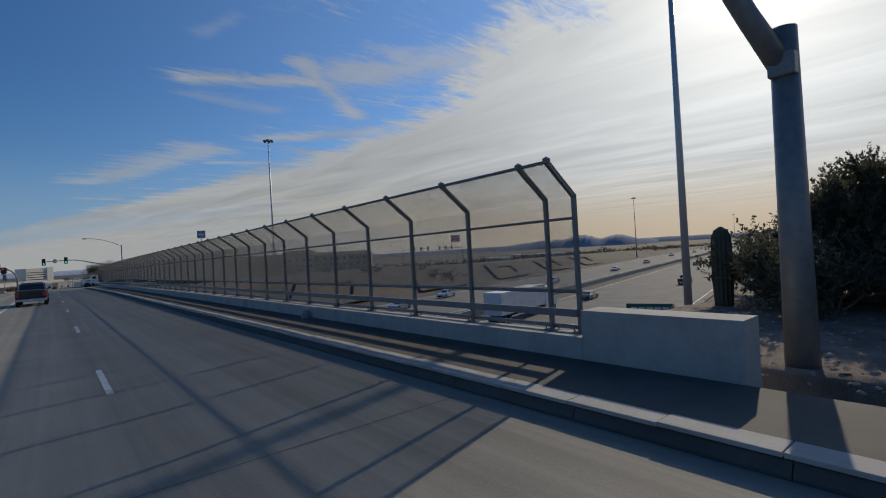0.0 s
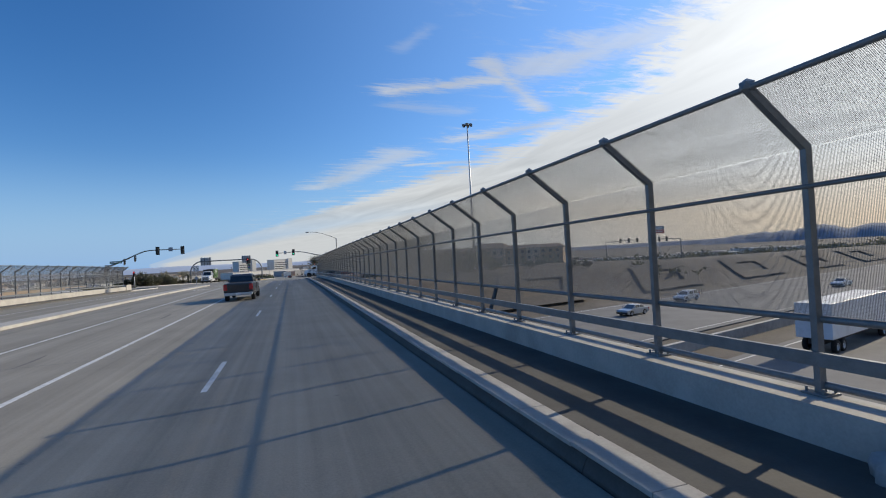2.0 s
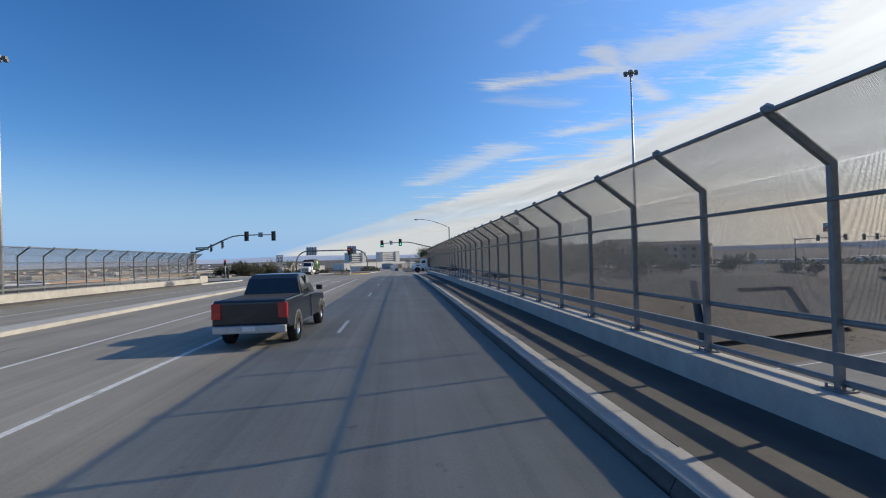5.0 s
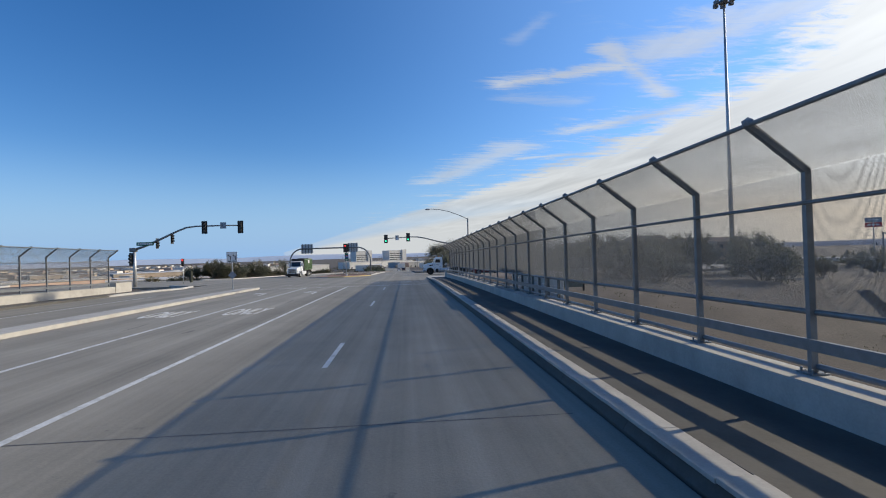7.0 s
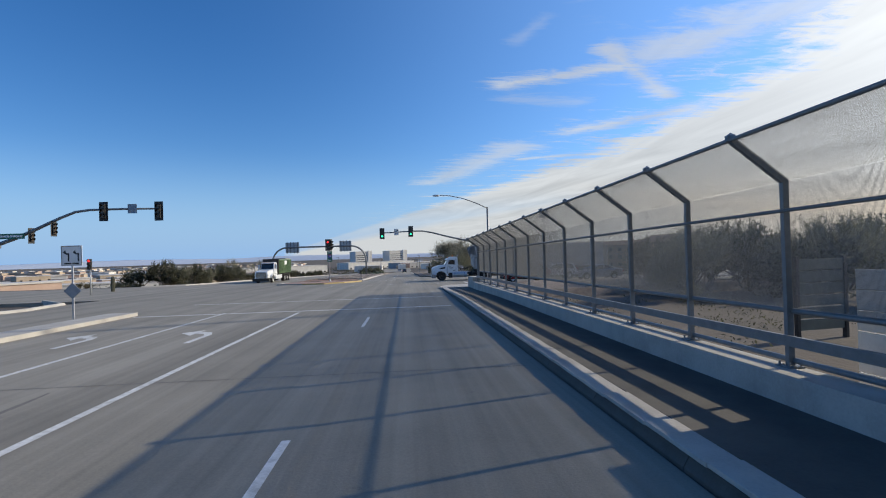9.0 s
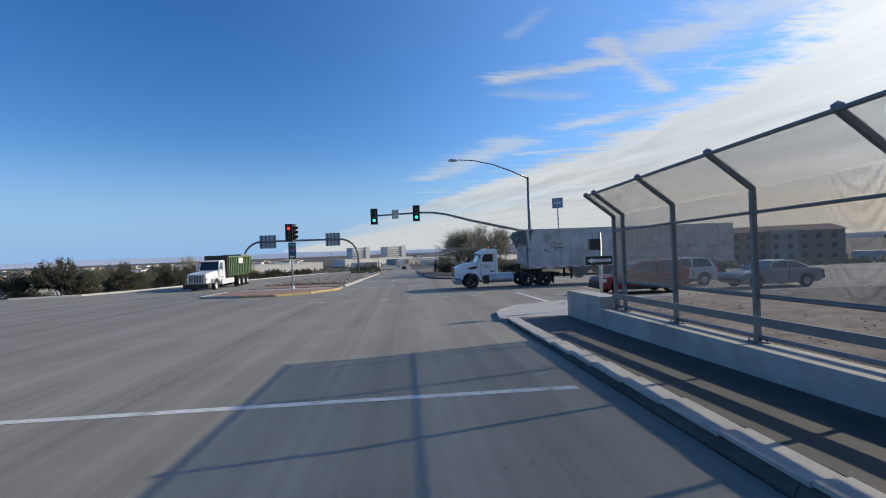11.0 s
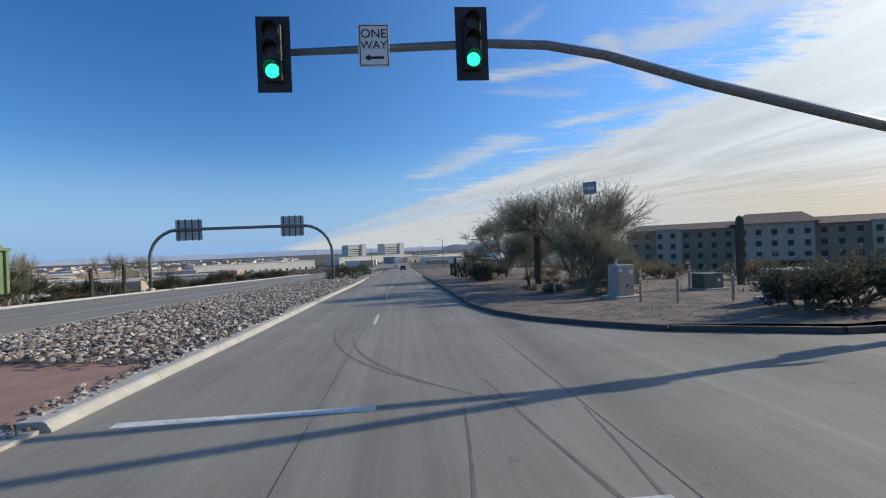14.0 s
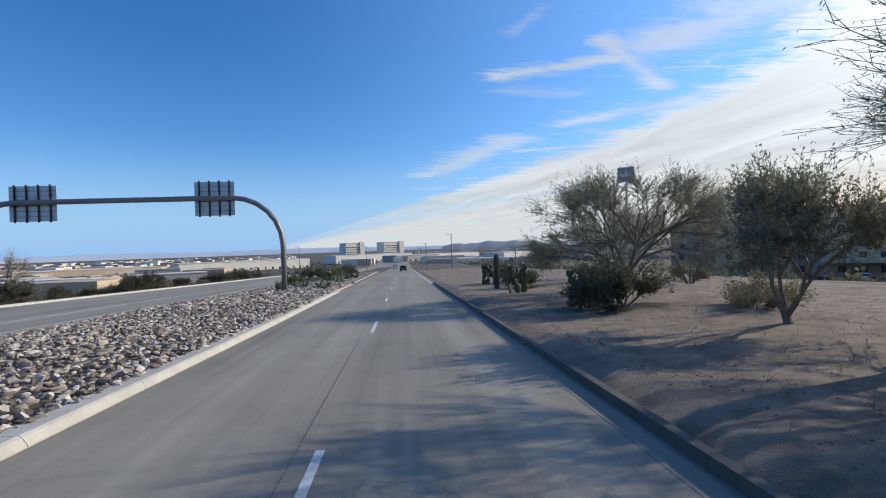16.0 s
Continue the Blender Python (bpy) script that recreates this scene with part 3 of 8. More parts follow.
def bridge_fence(x, ys, label, turn=0.0):
    top = thing("bridge_fence", (0, 0, 0), label, "fence")
    flip = -1.0 if turn else 1.0

    def add(name, cell, make, y):
        if cell[0] is None:
            ob = part(name, make(), M_STEEL, top)
            cell[0] = ob.data
        else:
            ob = new(name, cell[0])
            ob.parent = top
        ob.matrix_basis = pose(x, y, road_z(y), 0, 0, turn)

    for y in ys:
        add("post", _post, post_mesh, y)
        add("post_foot", _foot, foot_mesh, y)
        add("post_cap", _cap, cap_mesh, y)
    for a, b in zip(ys, ys[1:]):
        short = b - a < 1.5
        ob = new("mesh_panel", mesh_panel(b - a) if short else _panel)
        ob.parent = top
        y0 = b if turn else a
        tilt = math.degrees(math.atan2(road_z(b) - road_z(a), b - a))
        ob.matrix_basis = pose(x, y0, road_z(y0), -tilt if turn else tilt, 0, turn) @ Matrix.Diagonal((1, 1.0 if short else (b - a) / 2.396, 1, 1))
    for nm, dx_, z, r in (("top_rail", TX, TZ, 0.034), ("mid_rail", -0.05, 2.91, 0.028), ("low_rail", 0.05, 1.46, 0.042), ("foot_rail", 0.05, 0.745, 0.045)):
        bm = bmesh.new()
        tube(bm, [(x + flip * dx_, y, road_z(y) + z) for y in (ys[0] - 0.02, *ys[1:-1], ys[-1] + 0.02)], r, 8)
        part(nm, bm, M_STEEL, top, smooth=True)
    bm = bmesh.new()
    prev = None
    for y in ys:
        z = road_z(y)
        xa, xb = x - flip * 0.11, x - flip * 0.055
        ring = [bm.verts.new(q) for q in ((xa, y, z + 0.97), (xb, y, z + 0.97), (xb, y, z + 1.12), (xa, y, z + 1.12))]
        if prev:
            for k in range(4):
                bm.faces.new((prev[k], prev[(k + 1) % 4], ring[(k + 1) % 4], ring[k]))
        else:
            bm.faces.new(ring[::-1])
        prev = ring
    bm.faces.new(prev)
    bmesh.ops.recalc_face_normals(bm, faces=bm.faces)
    part("hand_rail_bar", bm, M_STEEL, top)
    return top


bridge_fence(7.16, POST_Y, "tall grey steel fence with inward-bent top and wire mesh")
bridge_fence(-24.65, [-18 + 2.46 * k for k in range(51)], "grey steel mesh fence on the far bridge parapet", turn=180.0)

# ---- motorway below ----
M_ASPH = material("motorway_grey", (0.115, 0.112, 0.108), (0.16, 0.156, 0.15), 0.3, 0.9, fine=8, bump=0.2, grime=(0.08, 0.077, 0.074), grime_amt=0.5)


def skew_sheet(name, w0, w1, x0, x1, z, mat, label, category, parent=None, thick=0.0, kind="structure"):
    bm = bmesh.new()
    n = 40
    prev = None
    for i in range(n + 1):
        x = x0 + (x1 - x0) * i / n
        ring = [bm.verts.new((x, w0 + 0.25 * x, z)), bm.verts.new((x, w1 + 0.25 * x, z))]
        if thick:
            ring += [bm.verts.new((x, w1 + 0.25 * x, z - thick)), bm.verts.new((x, w0 + 0.25 * x, z - thick))]
        if prev:
            for k in range(len(ring) if thick else 1):
                q = (k + 1) % len(ring)
                bm.faces.new((prev[k], ring[k], ring[q], prev[q]))
        prev = ring
    bmesh.ops.recalc_face_normals(bm, faces=bm.faces)
    ob = part(name, bm, mat, parent)
    if label:
        tagged(ob, label, category, kind=kind)
    return ob


skew_sheet("motorway_near", 11.5, 35.5, -260, 700, -7.25, M_ASPH, "dull grey motorway carriageway under the bridge", "road", thick=0.3)
skew_sheet("motorway_far", 44.0, 66.5, -260, 700, -7.25, M_ASPH, "dull grey motorway carriageway beyond the central reserve", "road", thick=0.3)
for w_ in (12.6, 34.6, 45.0, 65.6):
    skew_sheet("motorway_edge_line", w_, w_ + 0.15, -200, 500, -7.24, M_PAINT, "white painted motorway edge line", "road marking")
skew_sheet("motorway_barrier", 39.4, 39.8, -260, 600, -6.4, M_CONC, "long low concrete barrier in the central reserve", "barrier", thick=1.1)
M_GREEN_SIGN = material("sign_green", (0.01, 0.12, 0.075), (0.015, 0.15, 0.095), 3.0, 0.45, fine=30, bump=0.0)
M_WHITE = material("sign_white", (0.66, 0.67, 0.67), (0.76, 0.77, 0.77), 3.0, 0.5, fine=30, bump=0.0, grime=(0.45, 0.44, 0.42), grime_amt=0.3)
M_BLACK = material("dull_black", (0.012, 0.013, 0.014), (0.025, 0.026, 0.028), 5.0, 0.5, fine=40, bump=0.05)
M_SIGNBACK = material("sign_back_aluminium", (0.20, 0.23, 0.27), (0.28, 0.31, 0.35), 4.0, 0.5, 0.5, fine=40, bump=0.05)


M_PANEL = material("pale_sign_aluminium", (0.50, 0.51, 0.52), (0.60, 0.61, 0.62), 2.0, 0.5, 0.2, fine=30, bump=0.05, grime=(0.34, 0.33, 0.31), grime_amt=0.4)


def bridge_sign(y0, y1, z0, z1, label):
    """A large sign hung on the outside of the bridge, facing the motorway: ribbed back, brackets and posts."""
    top = thing("bridge_mounted_sign", (7.95, y0, 0), label, "road sign", "motorway signs on the bridge")
    L = y1 - y0
    n = max(5, round((z1 - z0) / 0.3))
    for k in range(n):
        bm = bmesh.new()
        box(bm, -0.012, 0.012, 0, L, z0 + (z1 - z0) * k / n + 0.006, z0 + (z1 - z0) * (k + 1) / n - 0.006)
        part("panel_board", bm, M_PANEL, top)
    for q in (0.12, 0.5, 0.88):
        bm = bmesh.new()
        box(bm, -0.11, -0.014, L * q - 0.05, L * q + 0.05, z0 - 0.3, z1 - 0.05, 0.006)
        part("bracket_post", bm, M_STEEL, top)
        bm = bmesh.new()
        box(bm, -0.62, -0.112, L * q - 0.04, L * q + 0.04, z0 + 0.15, z0 + 0.25, 0.006)
        part("bracket_arm", bm, M_STEEL, top)


bridge_sign(82.05, 87.4, -1.7, 1.47, "tall grey back of a motorway sign hung outside the fence")
bridge_sign(78.4, 81.98, -1.9, 1.16, "lower grey back of a motorway sign hung outside the fence")
# bridge pier bent under the near edge, seen through the fence
pier = thing("bridge_pier", (0, 0, 0), "square concrete pier cap and columns of the motorway overpass", "pier", kind="structure")
bm = bmesh.new()
box(bm, -24, 6.6, 37.0, 39.0, -2.6, -1.25, 0.03)
part("pier_cap", bm, M_CONC, pier)
for px_ in (-20, -9, 3.5):
    bm = bmesh.new()
    box(bm, px_ - 0.7, px_ + 0.7, 37.3, 38.7, -7.5, -2.6, 0.05)
    part("pier_column", bm, M_CONC, pier)


def mast_light(x, y, z0, h, label):
    top = thing("mast_light", (x, y, z0), label, "street light", "tall mast lights")
    bm = bmesh.new()
    tube(bm, [(0, 0, 0), (0, 0, h * 0.5), (0, 0, h)], [0.30, 0.21, 0.11], 12)
    part("pole", bm, M_GALV, top, smooth=True)
    bm = bmesh.new()
    tube(bm, [(0, 0, h - 0.2), (0, 0, h + 0.25)], [0.55, 0.42], 12)
    part("ring", bm, M_STEEL, top)
    for k in range(6):
        a = 2 * math.pi * k / 6
        bm = bmesh.new()
        tube(bm, [(0.4 * math.cos(a), 0.4 * math.sin(a), h), (0.95 * math.cos(a), 0.95 * math.sin(a), h + 0.02)], 0.05, 6)
        box(bm, 0.95 * math.cos(a) - 0.25, 0.95 * math.cos(a) + 0.25, 0.95 * math.sin(a) - 0.22, 0.95 * math.sin(a) + 0.22, h - 0.38, h + 0.1, 0.05)
        part("floodlight", bm, M_STEEL, top)
    return top


mast_light(41.1, 114.6, -3.5, 35.0, "very tall thin galvanised mast with a ring of floodlights")
mast_light(34.7, 15.4, -6.0, 36.0, "very tall galvanised mast beside the motorway slope")
mast_light(-52.0, 109.6, -7.0, 38.0, "very tall galvanised mast beyond the far parapet")
mast_light(250, 135, -7.0, 33.0, "very tall galvanised mast far along the motorway")
mast_light(420, 100, -7.0, 33.0, "very tall galvanised mast far along the motorway")
mast_light(600, 205, -7.0, 33.0, "very tall galvanised mast far along the motorway")

# big sign structure near the start of the bridge
def signal_pole_start():
    top = thing("signal_pole", (9.0, 2.42, -0.05), "thick tapered dull grey pole with a stub arm beside the parapet", "signal pole")
    bm = bmesh.new()
    tube(bm, [(0, 0, 0), (0, 0, 2.5), (0, 0, 5.9)], [0.26, 0.235, 0.205], 16)
    part("pole", bm, M_STEEL, top, smooth=True)
    bm = bmesh.new()
    tube(bm, [(0, 0, 5.15), (-0.55, 0.35, 6.1), (-1.2, 0.8, 7.4), (-2.6, 1.5, 8.4), (-5.0, 2.6, 8.8)], [0.2, 0.18, 0.17, 0.15, 0.12], 12)
    part("mast_arm", bm, M_STEEL, top, smooth=True)
    bm = bmesh.new()
    box(bm, -0.45, 0.45, -0.45, 0.45, -0.15, 0.08, 0.03)
    part("footing", bm, M_CONC, top)
    bm = bmesh.new()
    box(bm, -0.27, 0.0, -0.2, 0.2, 5.05, 5.45, 0.03)
    part("arm_flange", bm, M_STEEL, top)
    bm = bmesh.new()
    box(bm, -1.15, -0.8, 0.35, 0.75, 7.0, 7.7, 0.05)
    part("signal_bracket", bm, M_STEEL, top)


signal_pole_start()


# ---- traffic signals ----
def lamp_material(name, colour, strength):
    mat = bpy.data.materials.new(name)
    mat.use_nodes = True
    bs = mat.node_tree.nodes["Principled BSDF"]
    bs.inputs["Base Color"].default_value = (*colour, 1)
    bs.inputs["Roughness"].default_value = 0.35
    bs.inputs["Emission Color"].default_value = (*colour, 1)
    bs.inputs["Emission Strength"].default_value = strength
    return mat


M_LIT_GREEN = lamp_material("lit_green", (0.04, 0.85, 0.45), 2.2)
M_LIT_RED = lamp_material("lit_red", (0.95, 0.04, 0.04), 1.6)
M_CHASSIS_BLACK = material("joint_black", (0.006, 0.006, 0.006), (0.012, 0.012, 0.012), 5.0, 0.7, fine=40, bump=0.0)
M_LENS_OFF = material("dark_lens", (0.05, 0.035, 0.025), (0.07, 0.05, 0.035), 5.0, 0.25, fine=60, bump=0.0)


def signal_head(parent, x, y, z, turn, lit=None, plate=True, size=1.0):
    """Three-section head: it faces -y before the turn. lit: index from the top and material."""
    m = pose(x, y, z, 0, 0, turn) @ Matrix.Scale(size, 4)
    bm = bmesh.new()
    box(bm, -0.19, 0.19, -0.12, 0.14, -0.61, 0.61, 0.025)
    bm.transform(m)
    head = part("signal_head", bm, M_BLACK, parent, "black traffic signal head with backplate" if plate else "black traffic signal head")
    if plate:
        bm = bmesh.new()
        box(bm, -0.36, 0.36, 0.02, 0.035, -0.82, 0.82)
        bm.transform(m)
        part("backplate", bm, M_BLACK, head)
    for k in (-0.205, 0.205):
        bm = bmesh.new()
        box(bm, -0.195, 0.195, -0.125, 0.0, k - 0.012, k + 0.012)
        bm.transform(m)
        part("section_joint", bm, M_CHASSIS_BLACK, head)
    for i, k in enumerate((1, 0, -1)):
        bm = bmesh.new()
        bmesh.ops.create_cone(bm, cap_ends=True, segments=20, radius1=0.15, radius2=0.15, depth=0.02, matrix=Matrix.Translation((0, -0.135, 0.41 * k)) @ Matrix.Rotation(radians(90), 4, "X"))
        bm.transform(m)
        on = lit and lit[0] == i
        part("lens", bm, lit[1] if on else M_LENS_OFF, head, "lit signal lens" if on else "")
        bm = bmesh.new()
        a0, n = radians(-25), 14
        rings = []
        for j in range(n + 1):
            a = a0 + (math.pi - 2 * a0) * j / n
            cx_, cz_ = 0.165 * math.cos(a), 0.165 * math.sin(a) + 0.41 * k
            rings.append((bm.verts.new((cx_, -0.12, cz_)), bm.verts.new((cx_, -0.36 + 0.1 * (1 - math.sin(max(a, 0) if a < math.pi else 0)), cz_))))
        for r0, r1 in zip(rings, rings[1:]):
            bm.faces.new((r0[0], r1[0], r1[1], r0[1]))
        bmesh.ops.solidify(bm, geom=bm.faces[:], thickness=0.008)
        bm.transform(m)
        part("visor", bm, M_BLACK, head)
    return head


def plate_sign(parent, name, x0, x1, y, z0, z1, mat, thick=0.02, label=""):
    bm = bmesh.new()
    box(bm, x0, x1, y - thick, y, z0, z1, 0.004)
    return part(name, bm, mat, parent, label)


def bars(parent, name, x0, x1, y, z0, z1, rows, cols, mat):
    """Plain bars in place of lettering that cannot be read."""
    bm = bmesh.new()
    for r in range(rows):
        zc = z1 + (z0 - z1) * (r + 0.5) / rows
        hh = abs(z1 - z0) / rows * 0.28
        for c in range(cols):
            xa = x0 + (x1 - x0) * (c + 0.08) / cols
            xb = x0 + (x1 - x0) * (c + 0.92) / cols
            box(bm, xa, xb, y - 0.004, y, zc - hh, zc + hh)
    return part(name, bm, mat, parent)


def far_signal():
    g = road_z(153.6)
    top = thing("traffic_signal", (14.3, 153.6, g), "grey signal pole with long curved arm and two green lights", "traffic signal")
    X = lambda x: x - 14.3
    Z = lambda z: z - g
    bm = bmesh.new()
    tube(bm, [(0, 0, 0), (0, 0, 5.0), (0, 0, Z(8.9))], [0.20, 0.17, 0.13], 14)
    part("pole", bm, M_STEEL, top, smooth=True)
    bm = bmesh.new()
    tube(bm, [(0, 0, Z(3.1)), (X(11.5), 0, Z(3.72)), (X(8.0), 0, Z(4.55)), (X(5.6), 0, Z(5.22)), (X(4.2), 0, Z(5.46)), (X(2.9), 0, Z(5.50)), (X(-1.9), 0, Z(5.30))], [0.15, 0.14, 0.125, 0.11, 0.105, 0.10, 0.075], 12)
    part("mast_arm", bm, M_STEEL, top, smooth=True)
    bm = bmesh.new()
    tube(bm, [(0, 0, Z(8.75)), (X(12.6), 0, Z(9.55)), (X(10.6), 0, Z(10.3)), (X(8.6), 0, Z(10.75)), (X(7.0), 0, Z(10.85))], [0.08, 0.07, 0.06, 0.055, 0.05], 10)
    part("lamp_arm", bm, M_STEEL, top, smooth=True)
    bm = bmesh.new()
    bmesh.ops.create_uvsphere(bm, u_segments=14, v_segments=8, radius=1.0, matrix=Matrix.Translation((X(6.45), 0, Z(10.82))) @ Matrix.Diagonal((0.55, 0.22, 0.16, 1)))
    part("luminaire", bm, M_GALV, top, "grey cobra-head lamp", smooth=True)
    bm = bmesh.new()
    tube(bm, [(0, 0, -0.1), (0, 0, 0.25)], [0.32, 0.30], 14)
    part("base_collar", bm, M_STEEL, top)
    bm = bmesh.new()
    box(bm, -0.28, 0.28, -0.24, 0.24, Z(2.85), Z(3.4), 0.05)
    part("arm_flange", bm, M_STEEL, top)
    signal_head(top, X(-1.87), -0.16, Z(5.22), 0, (2, M_LIT_GREEN))
    signal_head(top, X(2.45), -0.16, Z(5.44), 0, (2, M_LIT_GREEN))
    signal_head(top, 0.3, 0.3, Z(0.75), -70, None, False, 0.8)
    sg = plate_sign(top, "one_way_sign", X(-0.06), X(0.62), -0.14, Z(4.93), Z(5.87), M_WHITE, label="white one way sign with black arrow")
    word("sign_word", "ONE", X(0.28), -0.165, Z(5.65), 0.27, M_BLACK, sg)
    word("sign_word", "WAY", X(0.28), -0.165, Z(5.40), 0.25, M_BLACK, sg)
    arrow_plate(sg, X(0.28), -0.163, Z(5.13), 0.42, 0.16, M_BLACK)
    frame_bars(sg, X(-0.06), X(0.62), -0.163, Z(4.93), Z(5.87), M_BLACK)
    s2 = plate_sign(top, "one_way_sign", -0.45, 0.85, -0.25, Z(1.35), Z(1.68), M_BLACK)
    arrow_plate(s2, 0.2, -0.275, Z(1.515), 1.1, 0.24, M_WHITE)
    return top


def arrow_plate(parent, x, y, z, w, h, mat):
    bm = bmesh.new()
    pts = [(-0.5, 0), (-0.22, 0.5), (-0.22, 0.18), (0.5, 0.18), (0.5, -0.18), (-0.22, -0.18), (-0.22, -0.5)]
    f = bm.faces.new([bm.verts.new((x + px_ * w, y, z + pz_ * h)) for px_, pz_ in pts])
    e = bmesh.ops.extrude_face_region(bm, geom=[f])
    bmesh.ops.translate(bm, vec=(0, -0.003, 0), verts=[q for q in e["geom"] if isinstance(q, bmesh.types.BMVert)])
    bmesh.ops.recalc_face_normals(bm, faces=bm.faces)
    return part("arrow", bm, mat, parent)


def frame_bars(parent, x0, x1, y, z0, z1, mat, w=0.018, inset=0.03):
    bm = bmesh.new()
    x0, x1, z0, z1 = x0 + inset, x1 - inset, z0 + inset, z1 - inset
    for a in ((x0, x1, z0, z0 + w), (x0, x1, z1 - w, z1), (x0, x0 + w, z0 + w, z1 - w), (x1 - w, x1, z0 + w, z1 - w)):
        box(bm, a[0], a[1], y - 0.003, y, a[2], a[3])
    return part("border", bm, mat, parent)


far_signal()


def island_signal():
    g = road_z(147.5) + 0.12
    top = thing("traffic_signal", (-8.85, 147.5, g), "thin steel post with red arrow signal and route sign", "traffic signal")
    Z = lambda z: z - g
    bm = bmesh.new()
    tube(bm, [(0, 0, -0.05), (0, 0, Z(4.2))], [0.075, 0.065], 10)
    part("pole", bm, M_GALV, top, smooth=True)
    bm = bmesh.new()
    tube(bm, [(0, 0, -0.05), (0, 0, 0.3)], [0.16, 0.11], 10)
    part("base_collar", bm, M_GALV, top)
    signal_head(top, -0.12, -0.2, Z(3.56), 0, (0, M_LIT_RED), True, 0.96)
    signal_head(top, 0.28, 0.02, Z(3.56), 75, None, True, 0.96)
    sg = plate_sign(top, "route_sign", -0.26, 0.40, -0.09, Z(1.27), Z(2.71), M_GREEN_SIGN, label="green route sign with a blue and red shield")
    word("sign_word", "WEST", 0.07, -0.115, Z(2.50), 0.2, M_WHITE, sg)
    bm = bmesh.new()
    pts = [(-0.26, 0.22), (-0.18, 0.27), (0, 0.23), (0.18, 0.27), (0.26, 0.22), (0.27, -0.02), (0.16, -0.22), (0, -0.31), (-0.16, -0.22), (-0.27, -0.02)]
    bm.faces.new([bm.verts.new((0.07 + a, -0.113, Z(2.02) + b)) for a, b in pts])
    sh = part("shield", bm, material("shield_blue", (0.03, 0.07, 0.25), (0.04, 0.09, 0.30), 4.0, 0.45, bump=0.0), sg)
    bm = bmesh.new()
    bm.faces.new([bm.verts.new((0.07 + a, -0.116, Z(2.02) + b)) for a, b in [(-0.25, 0.13), (0.25, 0.13), (0.25, 0.21), (0.18, 0.25), (0, 0.21), (-0.18, 0.25), (-0.25, 0.21)]])
    part("shield_band", bm, material("shield_red", (0.35, 0.03, 0.04), (0.42, 0.04, 0.05), 4.0, 0.45, bump=0.0), sg)
    word("sign_word", "10", 0.07, -0.118, Z(1.98), 0.32, M_WHITE, sg)
    arrow_plate(sg, 0.07, -0.114, Z(1.46), 0.42, 0.24, M_WHITE)
    bm = bmesh.new()
    box(bm, 0.1, 0.2, 0.10, 0.62, Z(1.75), Z(2.35), 0.02)
    part("side_sign", bm, M_SIGNBACK, top)


island_signal()


def left_signal():
    g = road_z(123.4) - 0.15
    top = thing("traffic_signal", (-32.6, 123.8, g), "dark steel signal pole with long arched arm, seen from the front", "traffic signal")
    X = lambda x: x + 32.6
    Z = lambda z: z - g
    bm = bmesh.new()
    tube(bm, [(0, 0, 0), (0, 0, Z(3.7))], [0.22, 0.19], 14)
    part("pole", bm, M_GALV, top, smooth=True)
    bm = bmesh.new()
    tube(bm, [(-0.3, 0, Z(3.55)), (X(-31.0), 0, Z(4.2)), (X(-29.3), 0, Z(4.95)), (X(-27.4), 0, Z(5.85)), (X(-26.2), 0, Z(6.32)), (X(-25.0), 0, Z(6.47)), (X(-22), 0, Z(6.5)), (X(-19.2), 0, Z(6.47))], [0.17, 0.15, 0.14, 0.12, 0.11, 0.10, 0.09, 0.075], 12)
    part("mast_arm", bm, M_STEEL, top, smooth=True)
    signal_head(top, X(-23.85), -0.16, Z(6.3), 0, None)
    signal_head(top, X(-19.35), -0.16, Z(6.25), 0, None)
    plate_sign(top, "sign_blank", X(-21.9), X(-21.15), -0.1, Z(6.1), Z(6.9), M_SIGNBACK)
    sg = plate_sign(top, "street_sign", X(-32.2), X(-30.1), -0.22, Z(4.15), Z(4.6), M_GREEN_SIGN)
    bars(sg, "lettering", X(-32.05), X(-30.25), -0.243, Z(4.22), Z(4.53), 1, 7, M_WHITE)
    bm = bmesh.new()
    box(bm, -0.5, 0.3, -0.25, 0.25, Z(3.4), Z(3.9), 0.05)
    part("arm_flange", bm, M_STEEL, top)
    signal_head(top, X(-27.9), -0.05, Z(4.95), 80, None, True, 0.8)
    signal_head(top, X(-29.8), 0.1, Z(4.4), 80, None, True, 0.8)
    signal_head(top, -0.35, -0.1, Z(2.45), -20, None, True, 1.0)
    g3 = road_z(132.3) - 0.2
    top = thing("pedestrian_signal", (-30.6, 132.6, g3), "short signal post with a lit red lamp", "traffic signal")
    bm = bmesh.new()
    tube(bm, [(0, 0, 0), (0, 0, 3.0)], 0.06, 8)
    part("pole", bm, M_GALV, top, smooth=True)
    signal_head(top, 0, -0.12, 3.3, 0, (0, M_LIT_RED), False, 0.9)


left_signal()


